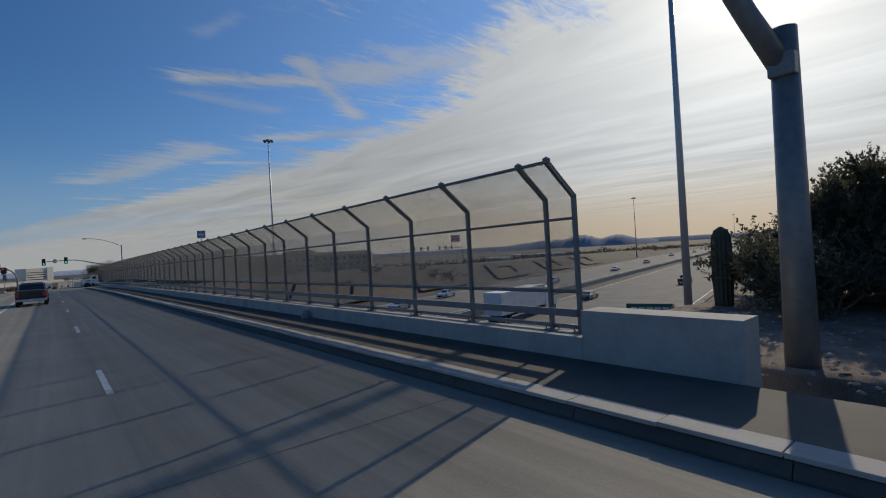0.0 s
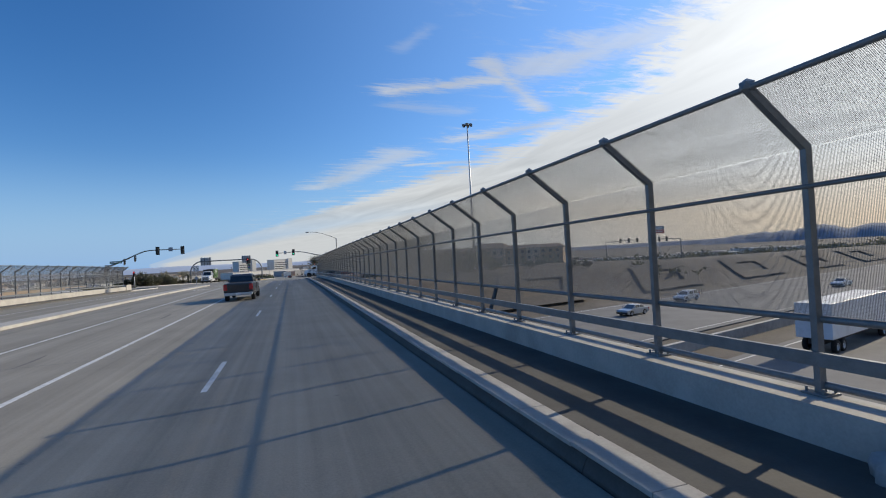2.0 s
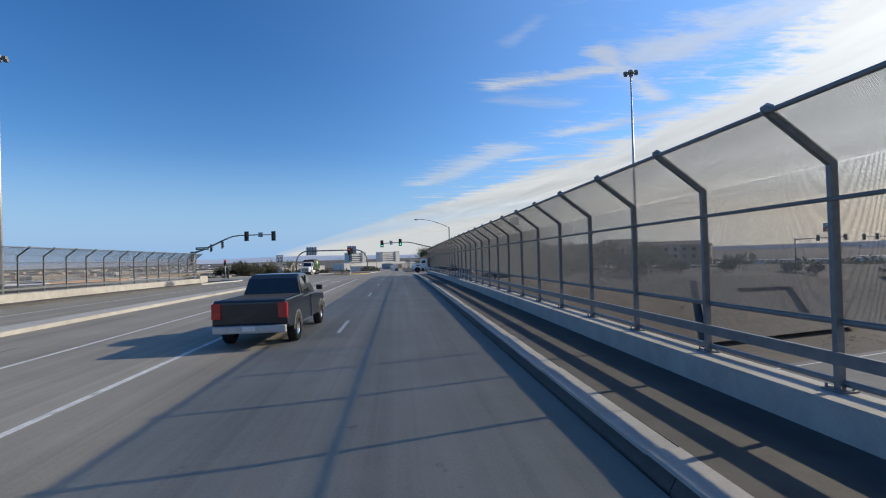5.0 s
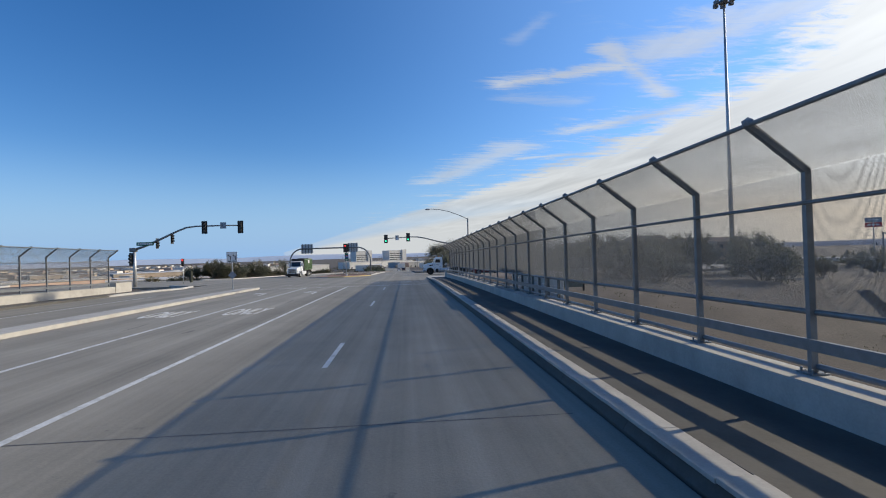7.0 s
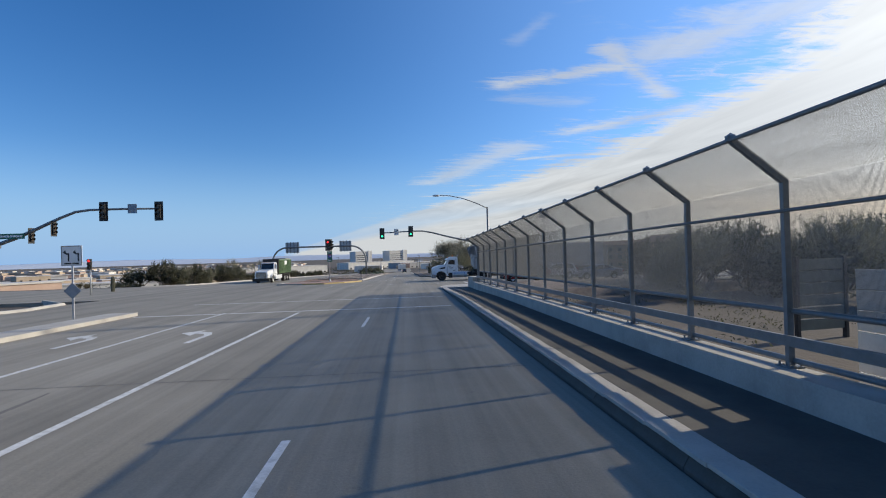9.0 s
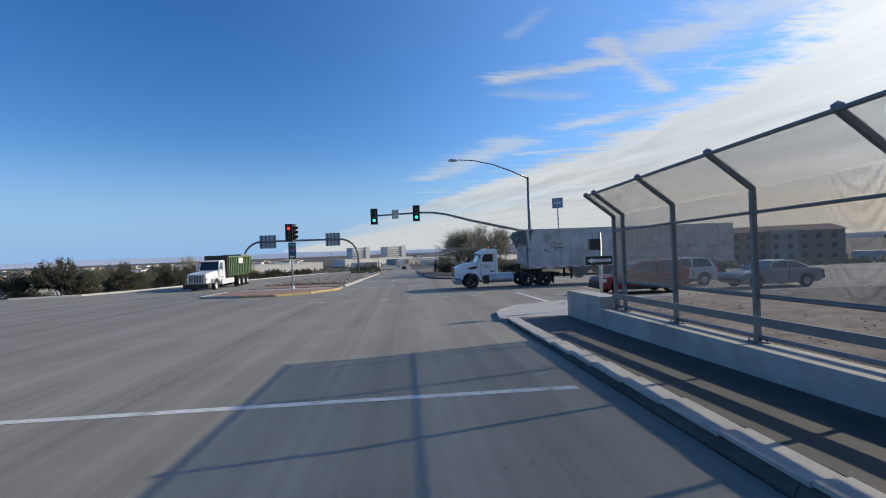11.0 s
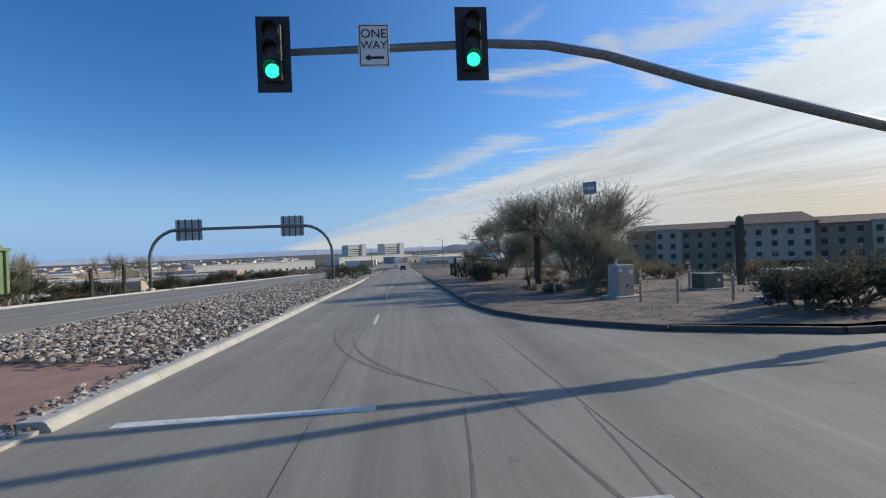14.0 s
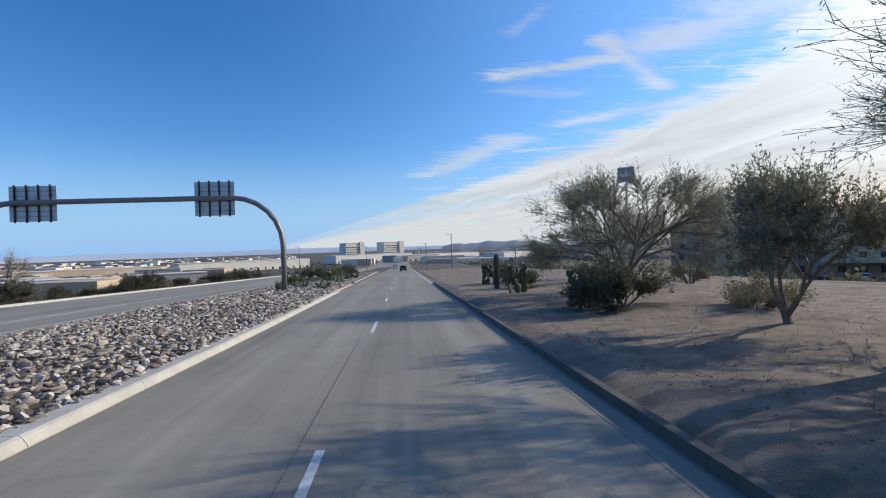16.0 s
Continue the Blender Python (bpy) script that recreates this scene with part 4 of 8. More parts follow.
def turn_sign():
    g = road_z(104.5) + 0.17
    top = thing("turn_lane_sign", (-13.75, 104.5, g), "white double turn-lane sign with a grey diamond below", "road sign")
    Z = lambda z: z - g
    bm = bmesh.new()
    box(bm, -0.04, 0.04, -0.03, 0.03, -0.1, Z(2.7), 0.008)
    part("post", bm, M_GALV, top)
    sg = plate_sign(top, "turn_sign", -0.47, 0.46, -0.035, Z(1.80), Z(2.74), M_WHITE, label="white sign with two black left arrows")
    for cx_ in (-0.21, 0.22):
        bm = bmesh.new()
        for a in ((0.04, 0.11, -0.3, 0.02), (-0.02, 0.11, 0.02, 0.09), (-0.1, -0.02, 0.06, 0.13)):
            box(bm, cx_ + a[0], cx_ + a[1], -0.06, -0.056, Z(2.30) + a[2], Z(2.30) + a[3])
        bm.faces.new([bm.verts.new((cx_ + a, -0.058, Z(2.30) + b)) for a, b in ((-0.06, 0.24), (-0.17, 0.12), (-0.02, 0.02))])
        part("arrow", bm, M_BLACK, sg)
    frame_bars(sg, -0.47, 0.46, -0.056, Z(1.80), Z(2.74), M_BLACK)
    bars(sg, "lettering", -0.35, 0.35, -0.057, Z(1.85), Z(1.97), 1, 2, M_BLACK)
    bm = bmesh.new()
    box(bm, -0.27, 0.27, -0.05, -0.035, -0.27, 0.27, 0.02)
    bm.transform(Matrix.Translation((0, 0, Z(0.64))) @ Matrix.Rotation(radians(45), 4, "Y"))
    part("diamond_marker", bm, M_SIGNBACK, top, "grey diamond plate seen from behind")


turn_sign()


def gantry():
    g = road_z(211.7)
    top = thing("sign_gantry", (0, 211.7, 0), "dark round-cornered tubular sign gantry with two sign backs", "sign gantry")
    R, zt, x0, x1 = 4.0, 4.85, -34.0, -9.2
    pts = [(x0, 0, g - 0.4), (x0, 0, zt - R)]
    pts += [(x0 + R - R * math.cos(a), 0, zt - R + R * math.sin(a)) for a in [radians(q) for q in (15, 30, 45, 60, 75, 90)]]
    pts += [(x1 - R + R * math.sin(a), 0, zt - R + R * math.cos(a)) for a in [radians(q) for q in (0, 15, 30, 45, 60, 75, 90)]]
    pts += [(x1, 0, g - 0.2)]
    bm = bmesh.new()
    tube(bm, pts, 0.22, 14)
    part("arch_tube", bm, M_STEEL, top, smooth=True)
    for sx0, sx1, z0, z1 in ((-30.6, -27.0, 3.35, 6.2), (-16.3, -13.1, 3.45, 6.25)):
        bm = bmesh.new()
        box(bm, sx0 + 0.02, sx1 - 0.02, 0.36, 0.40, z0, z1)
        sg = part("sign_back", bm, M_SIGNBACK, top, "grey ribbed back of a road sign")
        n = 7
        for k in range(n):
            bm = bmesh.new()
            box(bm, sx0, sx1, 0.335, 0.358, z0 + (z1 - z0) * k / n + 0.03, z0 + (z1 - z0) * (k + 1) / n - 0.03)
            part("rib", bm, M_GALV, sg)
        for k in range(4):
            xx = sx0 + (sx1 - sx0) * (k + 0.5) / 4
            bm = bmesh.new()
            box(bm, xx - 0.06, xx + 0.06, 0.24, 0.332, z0 - 0.1, z1 + 0.1)
            part("stiffener", bm, M_BLACK, sg)
    for xx in (x0, x1):
        bm = bmesh.new()
        tube(bm, [(xx, 0, g - 0.5), (xx, 0, g + 0.25)], [0.5, 0.45], 12)
        part("footing", bm, M_CONC, top)


gantry()


def one_way_pole():
    g = road_z(122.6) + 0.1
    top = thing("one_way_post", (8.75, 122.6, g), "slim post with a black one way arrow and signal", "road sign")
    bm = bmesh.new()
    tube(bm, [(0, 0, -0.1), (0, 0, 3.0)], 0.065, 10)
    part("post", bm, M_GALV, top, smooth=True)
    sg = plate_sign(top, "one_way_sign", -0.62, 0.45, -0.07, 1.72, 2.06, M_BLACK, label="black one way sign with a white arrow")
    bm = bmesh.new()
    pts = [(-0.56, 0), (-0.36, 0.11), (-0.36, 0.055), (0.4, 0.055), (0.4, -0.055), (-0.36, -0.055), (-0.36, -0.11)]
    bm.faces.new([bm.verts.new((a, -0.093, 1.89 + b)) for a, b in pts])
    ar = part("arrow", bm, M_WHITE, sg)
    word("sign_word", "ONE WAY", 0.02, -0.096, 1.89, 0.1, M_BLACK, sg)
    bm = bmesh.new()
    box(bm, -0.42, 0.02, -0.12, 0.16, 2.3, 2.75, 0.05)
    part("pedestrian_head", bm, M_BLACK, top)
    bm = bmesh.new()
    tube(bm, [(-0.05, 0, 2.7), (0, 0, 2.85), (0.03, 0, 2.4)], 0.03, 6)
    part("bracket", bm, M_BLACK, top)


one_way_pole()

# ---- island, median stones and verge ----
M_BRICK = material("red_pavers", (0.27, 0.155, 0.112), (0.35, 0.215, 0.16), 1.2, 0.9, fine=18, bump=0.35, grime=(0.20, 0.16, 0.13), grime_amt=0.5)
M_GRAVEL = material("tan_gravel", (0.12, 0.094, 0.072), (0.27, 0.215, 0.17), 1.4, 0.95, fine=38, bump=0.9, dist=0.03, grime=(0.10, 0.08, 0.06), grime_amt=0.5)


def slab(name, pts, dz, thick, mat, parent=None):
    """A flat slab with the given plan outline, laid at the road's grade."""
    bm = bmesh.new()
    tops = [bm.verts.new((x, y, road_z(y) + dz)) for x, y in pts]
    bots = [bm.verts.new((x, y, road_z(y) + dz - thick)) for x, y in pts]
    bm.faces.new(tops)
    bm.faces.new(bots[::-1])
    for i in range(len(pts)):
        j = (i + 1) % len(pts)
        bm.faces.new((tops[i], bots[i], bots[j], tops[j]))
    bmesh.ops.recalc_face_normals(bm, faces=bm.faces)
    bmesh.ops.triangulate(bm, faces=[f for f in bm.faces if len(f.verts) > 4])
    return part(name, bm, mat, parent)


island = thing("traffic_island", (0, 0, 0), "raised traffic island of red pavers with a yellow kerb nose", "traffic island", kind="structure")
slab("paving", [(-14.0, 141.75), (-11.0, 140.6), (-8.6, 140.4), (-6.6, 142.1), (-5.3, 144.6), (-4.85, 146.6), (-14.0, 147.0)], 0.145, 0.35, M_BRICK, island)
slab("crossing_path", [(-14.0, 147.0), (-4.85, 146.6), (-4.75, 150.6), (-14.0, 151.4)], 0.06, 0.3, M_CONC, island)
slab("paving", [(-14.0, 151.4), (-4.75, 150.6), (-4.6, 154.8), (-14.0, 157.0)], 0.12, 0.35, M_BRICK, island)
kerb_line("", [(-14.2, 147.0), (-14.2, 141.6), (-11.0, 140.3)], 0.0, 0.2, 0.16, M_CONC, "", 1.5, island)
kerb_line("", [(-11.0, 140.3), (-8.5, 140.1), (-6.4, 141.9), (-5.1, 144.5), (-4.65, 146.6)], 0.0, 0.2, 0.16, M_YELLOW, "", 1.0, island)


def stone_shapes(n):
    out_ = []
    bm = bmesh.new()
    bmesh.ops.create_icosphere(bm, subdivisions=1, radius=1.0)
    V0 = [q.co.copy() for q in bm.verts]
    F0 = [[q.index for q in f.verts] for f in bm.faces]
    bm.free()
    for k in range(n):
        off = Vector((k * 7.3, k * 3.1, k * 1.7))
        vs = []
        for q in V0:
            r = 0.74 + 0.55 * noise.noise(q * 1.6 + off) + 0.45 * noise.noise(q * 3.7 + off)
            p = q * r
            vs.append((p.x * (1.0 + 0.12 * (k % 4)), p.y * (0.62 + 0.06 * (k % 5)), p.z * (0.48 + 0.05 * (k % 3))))
        out_.append((np.array(vs), np.array(F0)))
    return out_


def stone_material():
    mat = bpy.data.materials.new("river_stone")
    mat.use_nodes = True
    k = Nodes(mat.node_tree)
    geo = k.n("ShaderNodeNewGeometry")
    oi_ = k.n("ShaderNodeObjectInfo")
    rnd = k.m("FRACT", k.m("ADD", geo.outputs["Random Per Island"], oi_.outputs["Random"]))
    base = k.ramp(rnd, [(0.0, (0.10, 0.08, 0.066)), (0.3, (0.25, 0.205, 0.17)), (0.6, (0.36, 0.315, 0.275)), (0.85, (0.50, 0.45, 0.40)), (1.0, (0.66, 0.61, 0.56))])
    nz = k.noise(geo.outputs["Position"], 18.0, 5.0, 0.65)
    colr = k.mix(k.m("MULTIPLY", nz, 0.45), base, (0.16, 0.125, 0.10))
    bs = k.n("ShaderNodeBsdfPrincipled")
    k.l(colr, bs.inputs["Base Color"])
    bs.inputs["Roughness"].default_value = 0.9
    bp = k.n("ShaderNodeBump")
    bp.inputs["Strength"].default_value, bp.inputs["Distance"].default_value = 0.5, 0.03
    k.l(nz, bp.inputs["Height"])
    k.l(bp.outputs[0], bs.inputs["Normal"])
    o = k.n("ShaderNodeOutputMaterial")
    k.l(bs.outputs[0], o.inputs[0])
    return mat


M_STONE = stone_material()
SHAPES = stone_shapes(14)
rng = np.random.default_rng(5)


def stones_joined(name, places, parent, mat=M_STONE):
    V, F, base = [], [], 0
    for x, y, z, s in places:
        vs, fs = SHAPES[rng.integers(len(SHAPES))]
        a, b = rng.uniform(0, 2 * math.pi), rng.uniform(-1.1, 1.1)
        ca, sa, cb, sb = math.cos(a), math.sin(a), math.cos(b), math.sin(b)
        R = np.array([[ca, -sa * cb, sa * sb], [sa, ca * cb, -ca * sb], [0, sb, cb]])
        V.append(vs @ R.T * s + np.array([x, y, z]))
        F.append(fs + base)
        base += len(vs)
    V, F = np.concatenate(V), np.concatenate(F)
    me = bpy.data.meshes.new(name)
    me.from_pydata(V.tolist(), [], F.tolist())
    me.materials.append(mat)
    ob = new(name, me)
    ob.parent = parent
    return ob


median_bed = thing("stone_median", (0, 0, 0), "wide median covered with loose brown and grey stones", "stones", kind="structure")
M_BED = material("bed_earth", (0.12, 0.09, 0.07), (0.18, 0.14, 0.11), 2.0, 0.95, fine=20, bump=0.5)
slab("bed", [(-14.0, 156.8), (-4.65, 154.6), (-4.75, 170), (-14.0, 170)], 0.10, 0.3, M_BED, median_bed)
strip("bed", -14.0, -4.8, 170, 300, 0.10, M_BED, thick=0.3, parent=median_bed)
near_places, far_places = [], []
yy_ = 153.6
while yy_ < 262:
    stp = 0.195 if yy_ < 195 else 0.30
    xx_ = -13.9
    while xx_ < -4.75 - 0.012 * max(yy_ - 190, 0):
        x, y = xx_ + rng.uniform(-0.11, 0.11), yy_ + rng.uniform(-0.11, 0.11)
        edge_y = 156.8 - (x + 14) * 0.24 + rng.uniform(-0.5, 0.5)
        if y > edge_y:
            s = rng.uniform(0.065, 0.158) * (1.0 if yy_ < 195 else 1.45)
            q = (x, y, road_z(y) + 0.13 + 0.16 * math.sin(math.pi * (x + 14) / 9.4) + rng.uniform(0, 0.06), s)
            (near_places if (x > -7.0 and 157 < y < 161.0) else far_places).append(q)
        xx_ += stp
    yy_ += stp
tagged(stones_joined("stones", far_places, median_bed), kind="stuff")
_stone_meshes = []
for vs, fs in SHAPES:
    me = bpy.data.meshes.new("stone")
    me.from_pydata(vs.tolist(), [], fs.tolist())
    me.materials.append(M_STONE)
    _stone_meshes.append(me)
for i, (x, y, z, s) in enumerate(near_places[:300]):
    ob = new("stone", _stone_meshes[int(rng.integers(len(_stone_meshes)))])
    ob.parent = median_bed
    ob.matrix_basis = pose(x, y, z, rng.uniform(-55, 55), rng.uniform(-55, 55), rng.uniform(0, 360)) @ Matrix.Scale(s, 4)
# loose stones spilled at the island's edge
tagged(stones_joined("spilled_stones", [(-4.85 - abs(rng.normal(0, 0.32)), y, road_z(y) + 0.15 - 0.06 * (y < 150.8), rng.uniform(0.035, 0.11)) for y in np.linspace(147.4, 155.5, 260)], median_bed), kind="stuff")

# gravel verge with its small stones
def verge(name, x0, x1, y0, y1, inner, label, step=0.7):
    xs = np.arange(x0, x1 + 0.01, step)
    ys = np.arange(y0, y1 + 0.01, step)

    def z(x, y):
        return road_z(y) + 0.10 + 0.10 * noise.noise(Vector((x * 0.35, y * 0.35, 0))) + 0.03 * noise.noise(Vector((x * 1.7, y * 1.7, 3))) + 0.02 * max(min(x - 6, 8), 0) * smooth(6, 14, x) - smooth(24, 40, x) * 1.3

    vs, cut = [], []
    for y in ys:
        for x in xs:
            lim = inner(x)
            cut.append(y < lim)
            y_ = max(float(y), lim)
            if x == xs[0] and x0 < 5:
                vs.append((float(x), y_, road_z(y_) - 0.12))
                continue
            rim = y_ == float(y) and (y in (ys[0], ys[-1]) or x == xs[-1] or (x == xs[0] and x0 > 5))
            vs.append((float(x), y_, min(z(x, y_), land_z(x, y_) - 0.3) if rim else z(x, y_)))
    nx = len(xs)
    fs = []
    for j in range(len(ys) - 1):
        for i in range(nx - 1):
            q = (j * nx + i, j * nx + i + 1, (j + 1) * nx + i + 1, (j + 1) * nx + i)
            if not (cut[q[2]] and cut[q[3]]):
                fs.append(q)
    me = bpy.data.meshes.new(name)
    me.from_pydata(vs, [], fs)
    me.materials.append(M_GRAVEL)
    me.shade_smooth()
    return tagged(new(name, me), label, "ground", kind="structure"), z


def corner_line(x):
    return float(np.interp(x, CORNER_X, CORNER_Y)) + 0.16


def right_verge(x, y):
    return x > 4.4 and y > corner_line(x)


verge_right, vz = verge("verge", 4.085, 45.0, 153.0, 300.0, corner_line, "brown gravel verge with scattered stones and dry weeds")
pl = []
for _ in range(9000):
    x, y = 4.4 + abs(rng.normal(0, 8)), 154.5 + 62 * rng.uniform(0, 1) ** 1.7
    if right_verge(x - 0.4, y - 0.4):
        pl.append((x, y, vz(x, y) + 0.01, rng.uniform(0.010, 0.030)))
tagged(stones_joined("verge_stones", pl, verge_right, M_GRAVEL), kind="stuff")
corner_verge, cz = verge("verge_corner", 7.45, 40.0, 112.0, 125.8, lambda x: -999.0, "brown gravel corner behind the sidewalk and parapet")
pl = [(7.6 + abs(rng.normal(0, 4)), rng.uniform(113, 125.5)) for _ in range(500)]
tagged(stones_joined("verge_stones", [(x, y, cz(x, y), rng.uniform(0.02, 0.06)) for x, y in pl if x < 39], corner_verge), kind="stuff")
start_verge, sz = verge("verge_start", 7.45, 34.0, -22.0, 7.6, lambda x: -999.0, "brown gravel bank at the bridge end")
pl = [(7.7 + abs(rng.normal(0, 5)), rng.uniform(-6, 7)) for _ in range(900)]
tagged(stones_joined("verge_stones", [(x, y, sz(x, y), rng.uniform(0.02, 0.09)) for x, y in pl if x < 33], start_verge), kind="stuff")
slab("corner_walk", [(4.45, 120.9), (7.6, 120.9), (9.2, 124.0), (9.2, 126.3), (8.4, 126.3), (5.9, 125.15), (4.68, 123.3)], 0.118, 0.3, M_CONC)
tagged(bpy.data.objects["corner_walk"], "pale concrete kerb ramp at the street corner", "sidewalk", kind="structure")

# ---- plants ----
def leaf_material(name, c1, c2):
    mat = bpy.data.materials.new(name)
    mat.use_nodes = True
    k = Nodes(mat.node_tree)
    geo = k.n("ShaderNodeNewGeometry")
    colr = k.mix(geo.outputs["Random Per Island"], c1, c2)
    nz = k.noise(geo.outputs["Position"], 1.3, 3.0, 0.5)
    colr = k.mix(k.m("MULTIPLY", nz, 0.5), colr, tuple(0.5 * q for q in c1))
    bs = k.n("ShaderNodeBsdfPrincipled")
    k.l(colr, bs.inputs["Base Color"])
    bs.inputs["Roughness"].default_value = 0.75
    tr = k.n("ShaderNodeBsdfTranslucent")
    k.l(colr, tr.inputs[0])
    mx = k.n("ShaderNodeMixShader")
    mx.inputs[0].default_value = 0.5
    k.l(bs.outputs[0], mx.inputs[1])
    k.l(tr.outputs[0], mx.inputs[2])
    o = k.n("ShaderNodeOutputMaterial")
    k.l(mx.outputs[0], o.inputs[0])
    return mat


M_BARK = material("grey_bark", (0.12, 0.10, 0.075), (0.20, 0.17, 0.13), 4.0, 0.95, fine=40, bump=0.7)
M_TWIG = material("green_twig", (0.27, 0.245, 0.175), (0.38, 0.35, 0.26), 4.0, 0.85, fine=40, bump=0.2)
M_LEAF = leaf_material("olive_leaf", (0.165, 0.172, 0.112), (0.27, 0.268, 0.185))
M_LEAF_DARK = leaf_material("dark_leaf", (0.075, 0.08, 0.05), (0.14, 0.138, 0.088))
M_LEAF_DRY = leaf_material("dry_leaf", (0.13, 0.11, 0.06), (0.22, 0.19, 0.11))
M_CACTUS = material("cactus_green", (0.055, 0.058, 0.038), (0.088, 0.088, 0.06), 3.0, 0.8, fine=30, bump=0.3, grime=(0.10, 0.085, 0.06), grime_amt=0.4)


class Soup:
    """Gathers many small tubes and leaves into plain vertex and face lists."""

    def __init__(self):
        self.v, self.f = [], []

    def twig(self, a, b, ra, rb, seg=4):
        w = (b - a).normalized()
        s = w.cross(Vector((0.3, 0.2, 1)) if abs(w.z) < 0.95 else Vector((1, 0, 0))).normalized()
        t = s.cross(w)
        n = len(self.v)
        for p, r in ((a, ra), (b, rb)):
            for k in range(seg):
                c = 2 * math.pi * k / seg
                q = p + (s * math.cos(c) + t * math.sin(c)) * r
                self.v.append((q.x, q.y, q.z))
        for k in range(seg):
            self.f.append((n + k, n + (k + 1) % seg, n + seg + (k + 1) % seg, n + seg + k))

    def leaf(self, p, size, rnd_, slim=0.45):
        a = Vector((rnd_.gauss(0, 1), rnd_.gauss(0, 1), rnd_.gauss(0, 1))).normalized()
        b = a.cross(Vector((rnd_.gauss(0, 1), rnd_.gauss(0, 1), rnd_.gauss(0, 1)))).normalized()
        n = len(self.v)
        for q in (p - a * size, p + b * size * slim, p + a * size, p - b * size * slim):
            self.v.append((q.x, q.y, q.z))
        self.f.append((n, n + 1, n + 2, n + 3))

    def mesh(self, name, mat):
        me = bpy.data.meshes.new(name)
        me.from_pydata(self.v, [], self.f)
        me.materials.append(mat)
        return me


def grow(seed, high, wide, leaves, trunks=4, levels=3, whips=7, whip=0.9, lean=0.55, lift=0.12, leaf_size=0.05, low=0.0, stem=0.0, thick=1.0, slim=0.45):
    """Meshes of a desert tree: low-forking limbs, long fine whips at their ends and small leaves."""
    r = random.Random(seed)
    wood, tw, lf = Soup(), Soup(), Soup()

    def jig(a):
        return Vector((r.gauss(0, a), r.gauss(0, a), r.gauss(0, a * 0.7)))

    def spray(p, way, count, size):
        for _ in range(count):
            w = (way + jig(0.42) + Vector((0, 0, lift))).normalized()
            q, L = p, size * r.uniform(0.55, 1.25)
            for k in range(3):
                w = (w + jig(0.12)).normalized()
                e = q + w * L / 3
                tw.twig(q, e, (0.008 - 0.002 * k) * thick, (0.006 - 0.0018 * k) * thick, 3)
                for _ in range(2):
                    b = q.lerp(e, r.random())
                    v_ = (w + jig(0.5)).normalized()
                    t = b + v_ * L * r.uniform(0.12, 0.35)
                    tw.twig(b, t, 0.004 * thick, 0.0018 * thick, 3)
                    for _ in range(leaves):
                        lf.leaf(b.lerp(t, r.uniform(0.2, 1.2)) + jig(0.03), leaf_size * r.uniform(0.5, 1.3), r, slim)
                q = e

    def fork(p, way, length, rad, lev):
        q, mids = p, []
        for k in range(3):
            way = (way + jig(0.10) + Vector((0, 0, lift * 0.25))).normalized()
            e = q + way * length / 3
            wood.twig(q, e, rad * (1 - 0.13 * k), rad * (0.87 - 0.13 * k), 6 if lev < 2 else 4)
            q = e
            mids.append(e)
        if lev >= 2:
            spray(mids[1], (way + jig(0.6)).normalized(), max(1, whips // 3), whip * 0.9)
        if lev >= levels:
            spray(q, way, whips, whip)
            return
        for k in range(3 if lev < 3 and r.random() < 0.75 else 2):
            az = r.uniform(0, 2 * math.pi)
            side = Vector((math.cos(az), math.sin(az), -low * r.random()))
            side = (side - way * side.dot(way)).normalized()
            tilt = r.uniform(0.3, 0.75)
            out = Vector((way.x, way.y, 0)) * 0.25
            fork(mids[1] if k == 2 else q, (way * math.cos(tilt) + side * math.sin(tilt) + out).normalized(), length * r.uniform(0.66, 0.9), rad * 0.62, lev + 1)

    foot = Vector((0, 0, -0.12))
    if stem:
        rad = high * 0.024 + 0.02
        for k in range(3):
            e = foot + Vector((r.gauss(0, 0.05), r.gauss(0, 0.05), stem / 3 + 0.04))
            wood.twig(foot, e, rad * (1.15 - 0.1 * k), rad * (1.05 - 0.1 * k), 8)
            foot = e
    for k in range(trunks):
        az = 2 * math.pi * k / trunks + r.uniform(-0.5, 0.5)
        ln = lean * r.uniform(0.6, 1.3)
        fork(foot + Vector((math.cos(az), math.sin(az), 0)) * (0.05 if stem else 0.12), Vector((ln * math.cos(az), ln * math.sin(az), 1)).normalized(), high * 0.24, high * 0.014 + 0.012, 0)
    pts = np.array(tw.v)
    sz_ = high / np.percentile(pts[:, 2], 98.5)
    sr = wide / np.percentile(np.hypot(pts[:, 0], pts[:, 1]), 90)
    for sp in (wood, tw, lf):
        sp.v = [(x * sr, y * sr, z * sz_) for x, y, z in sp.v]
    return wood.mesh("trunk", M_BARK), tw.mesh("branchwork", M_TWIG), lf


def set_tree(meshes, leaf_mesh, x, y, z, rz, s, label, group="desert trees", category="tree", name="desert_tree"):
    top = thing(name, (x, y, z), label, category, group, rz)
    for nm, me in (("trunk", meshes[0]), ("branchwork", meshes[1]), ("crown", leaf_mesh)):
        if me is None:
            continue
        ob = new(nm, me)
        ob.parent = top
        ob.scale = (s, s, s)
        if nm == "crown":
            tagged(ob, kind="stuff")
    return top


def tree_kind(seed, high, wide, leaves, mat, **kw):
    a, b, soup = grow(seed, high, wide, leaves, **kw)
    return (a, b), (soup.mesh("crown", mat) if leaves else None)


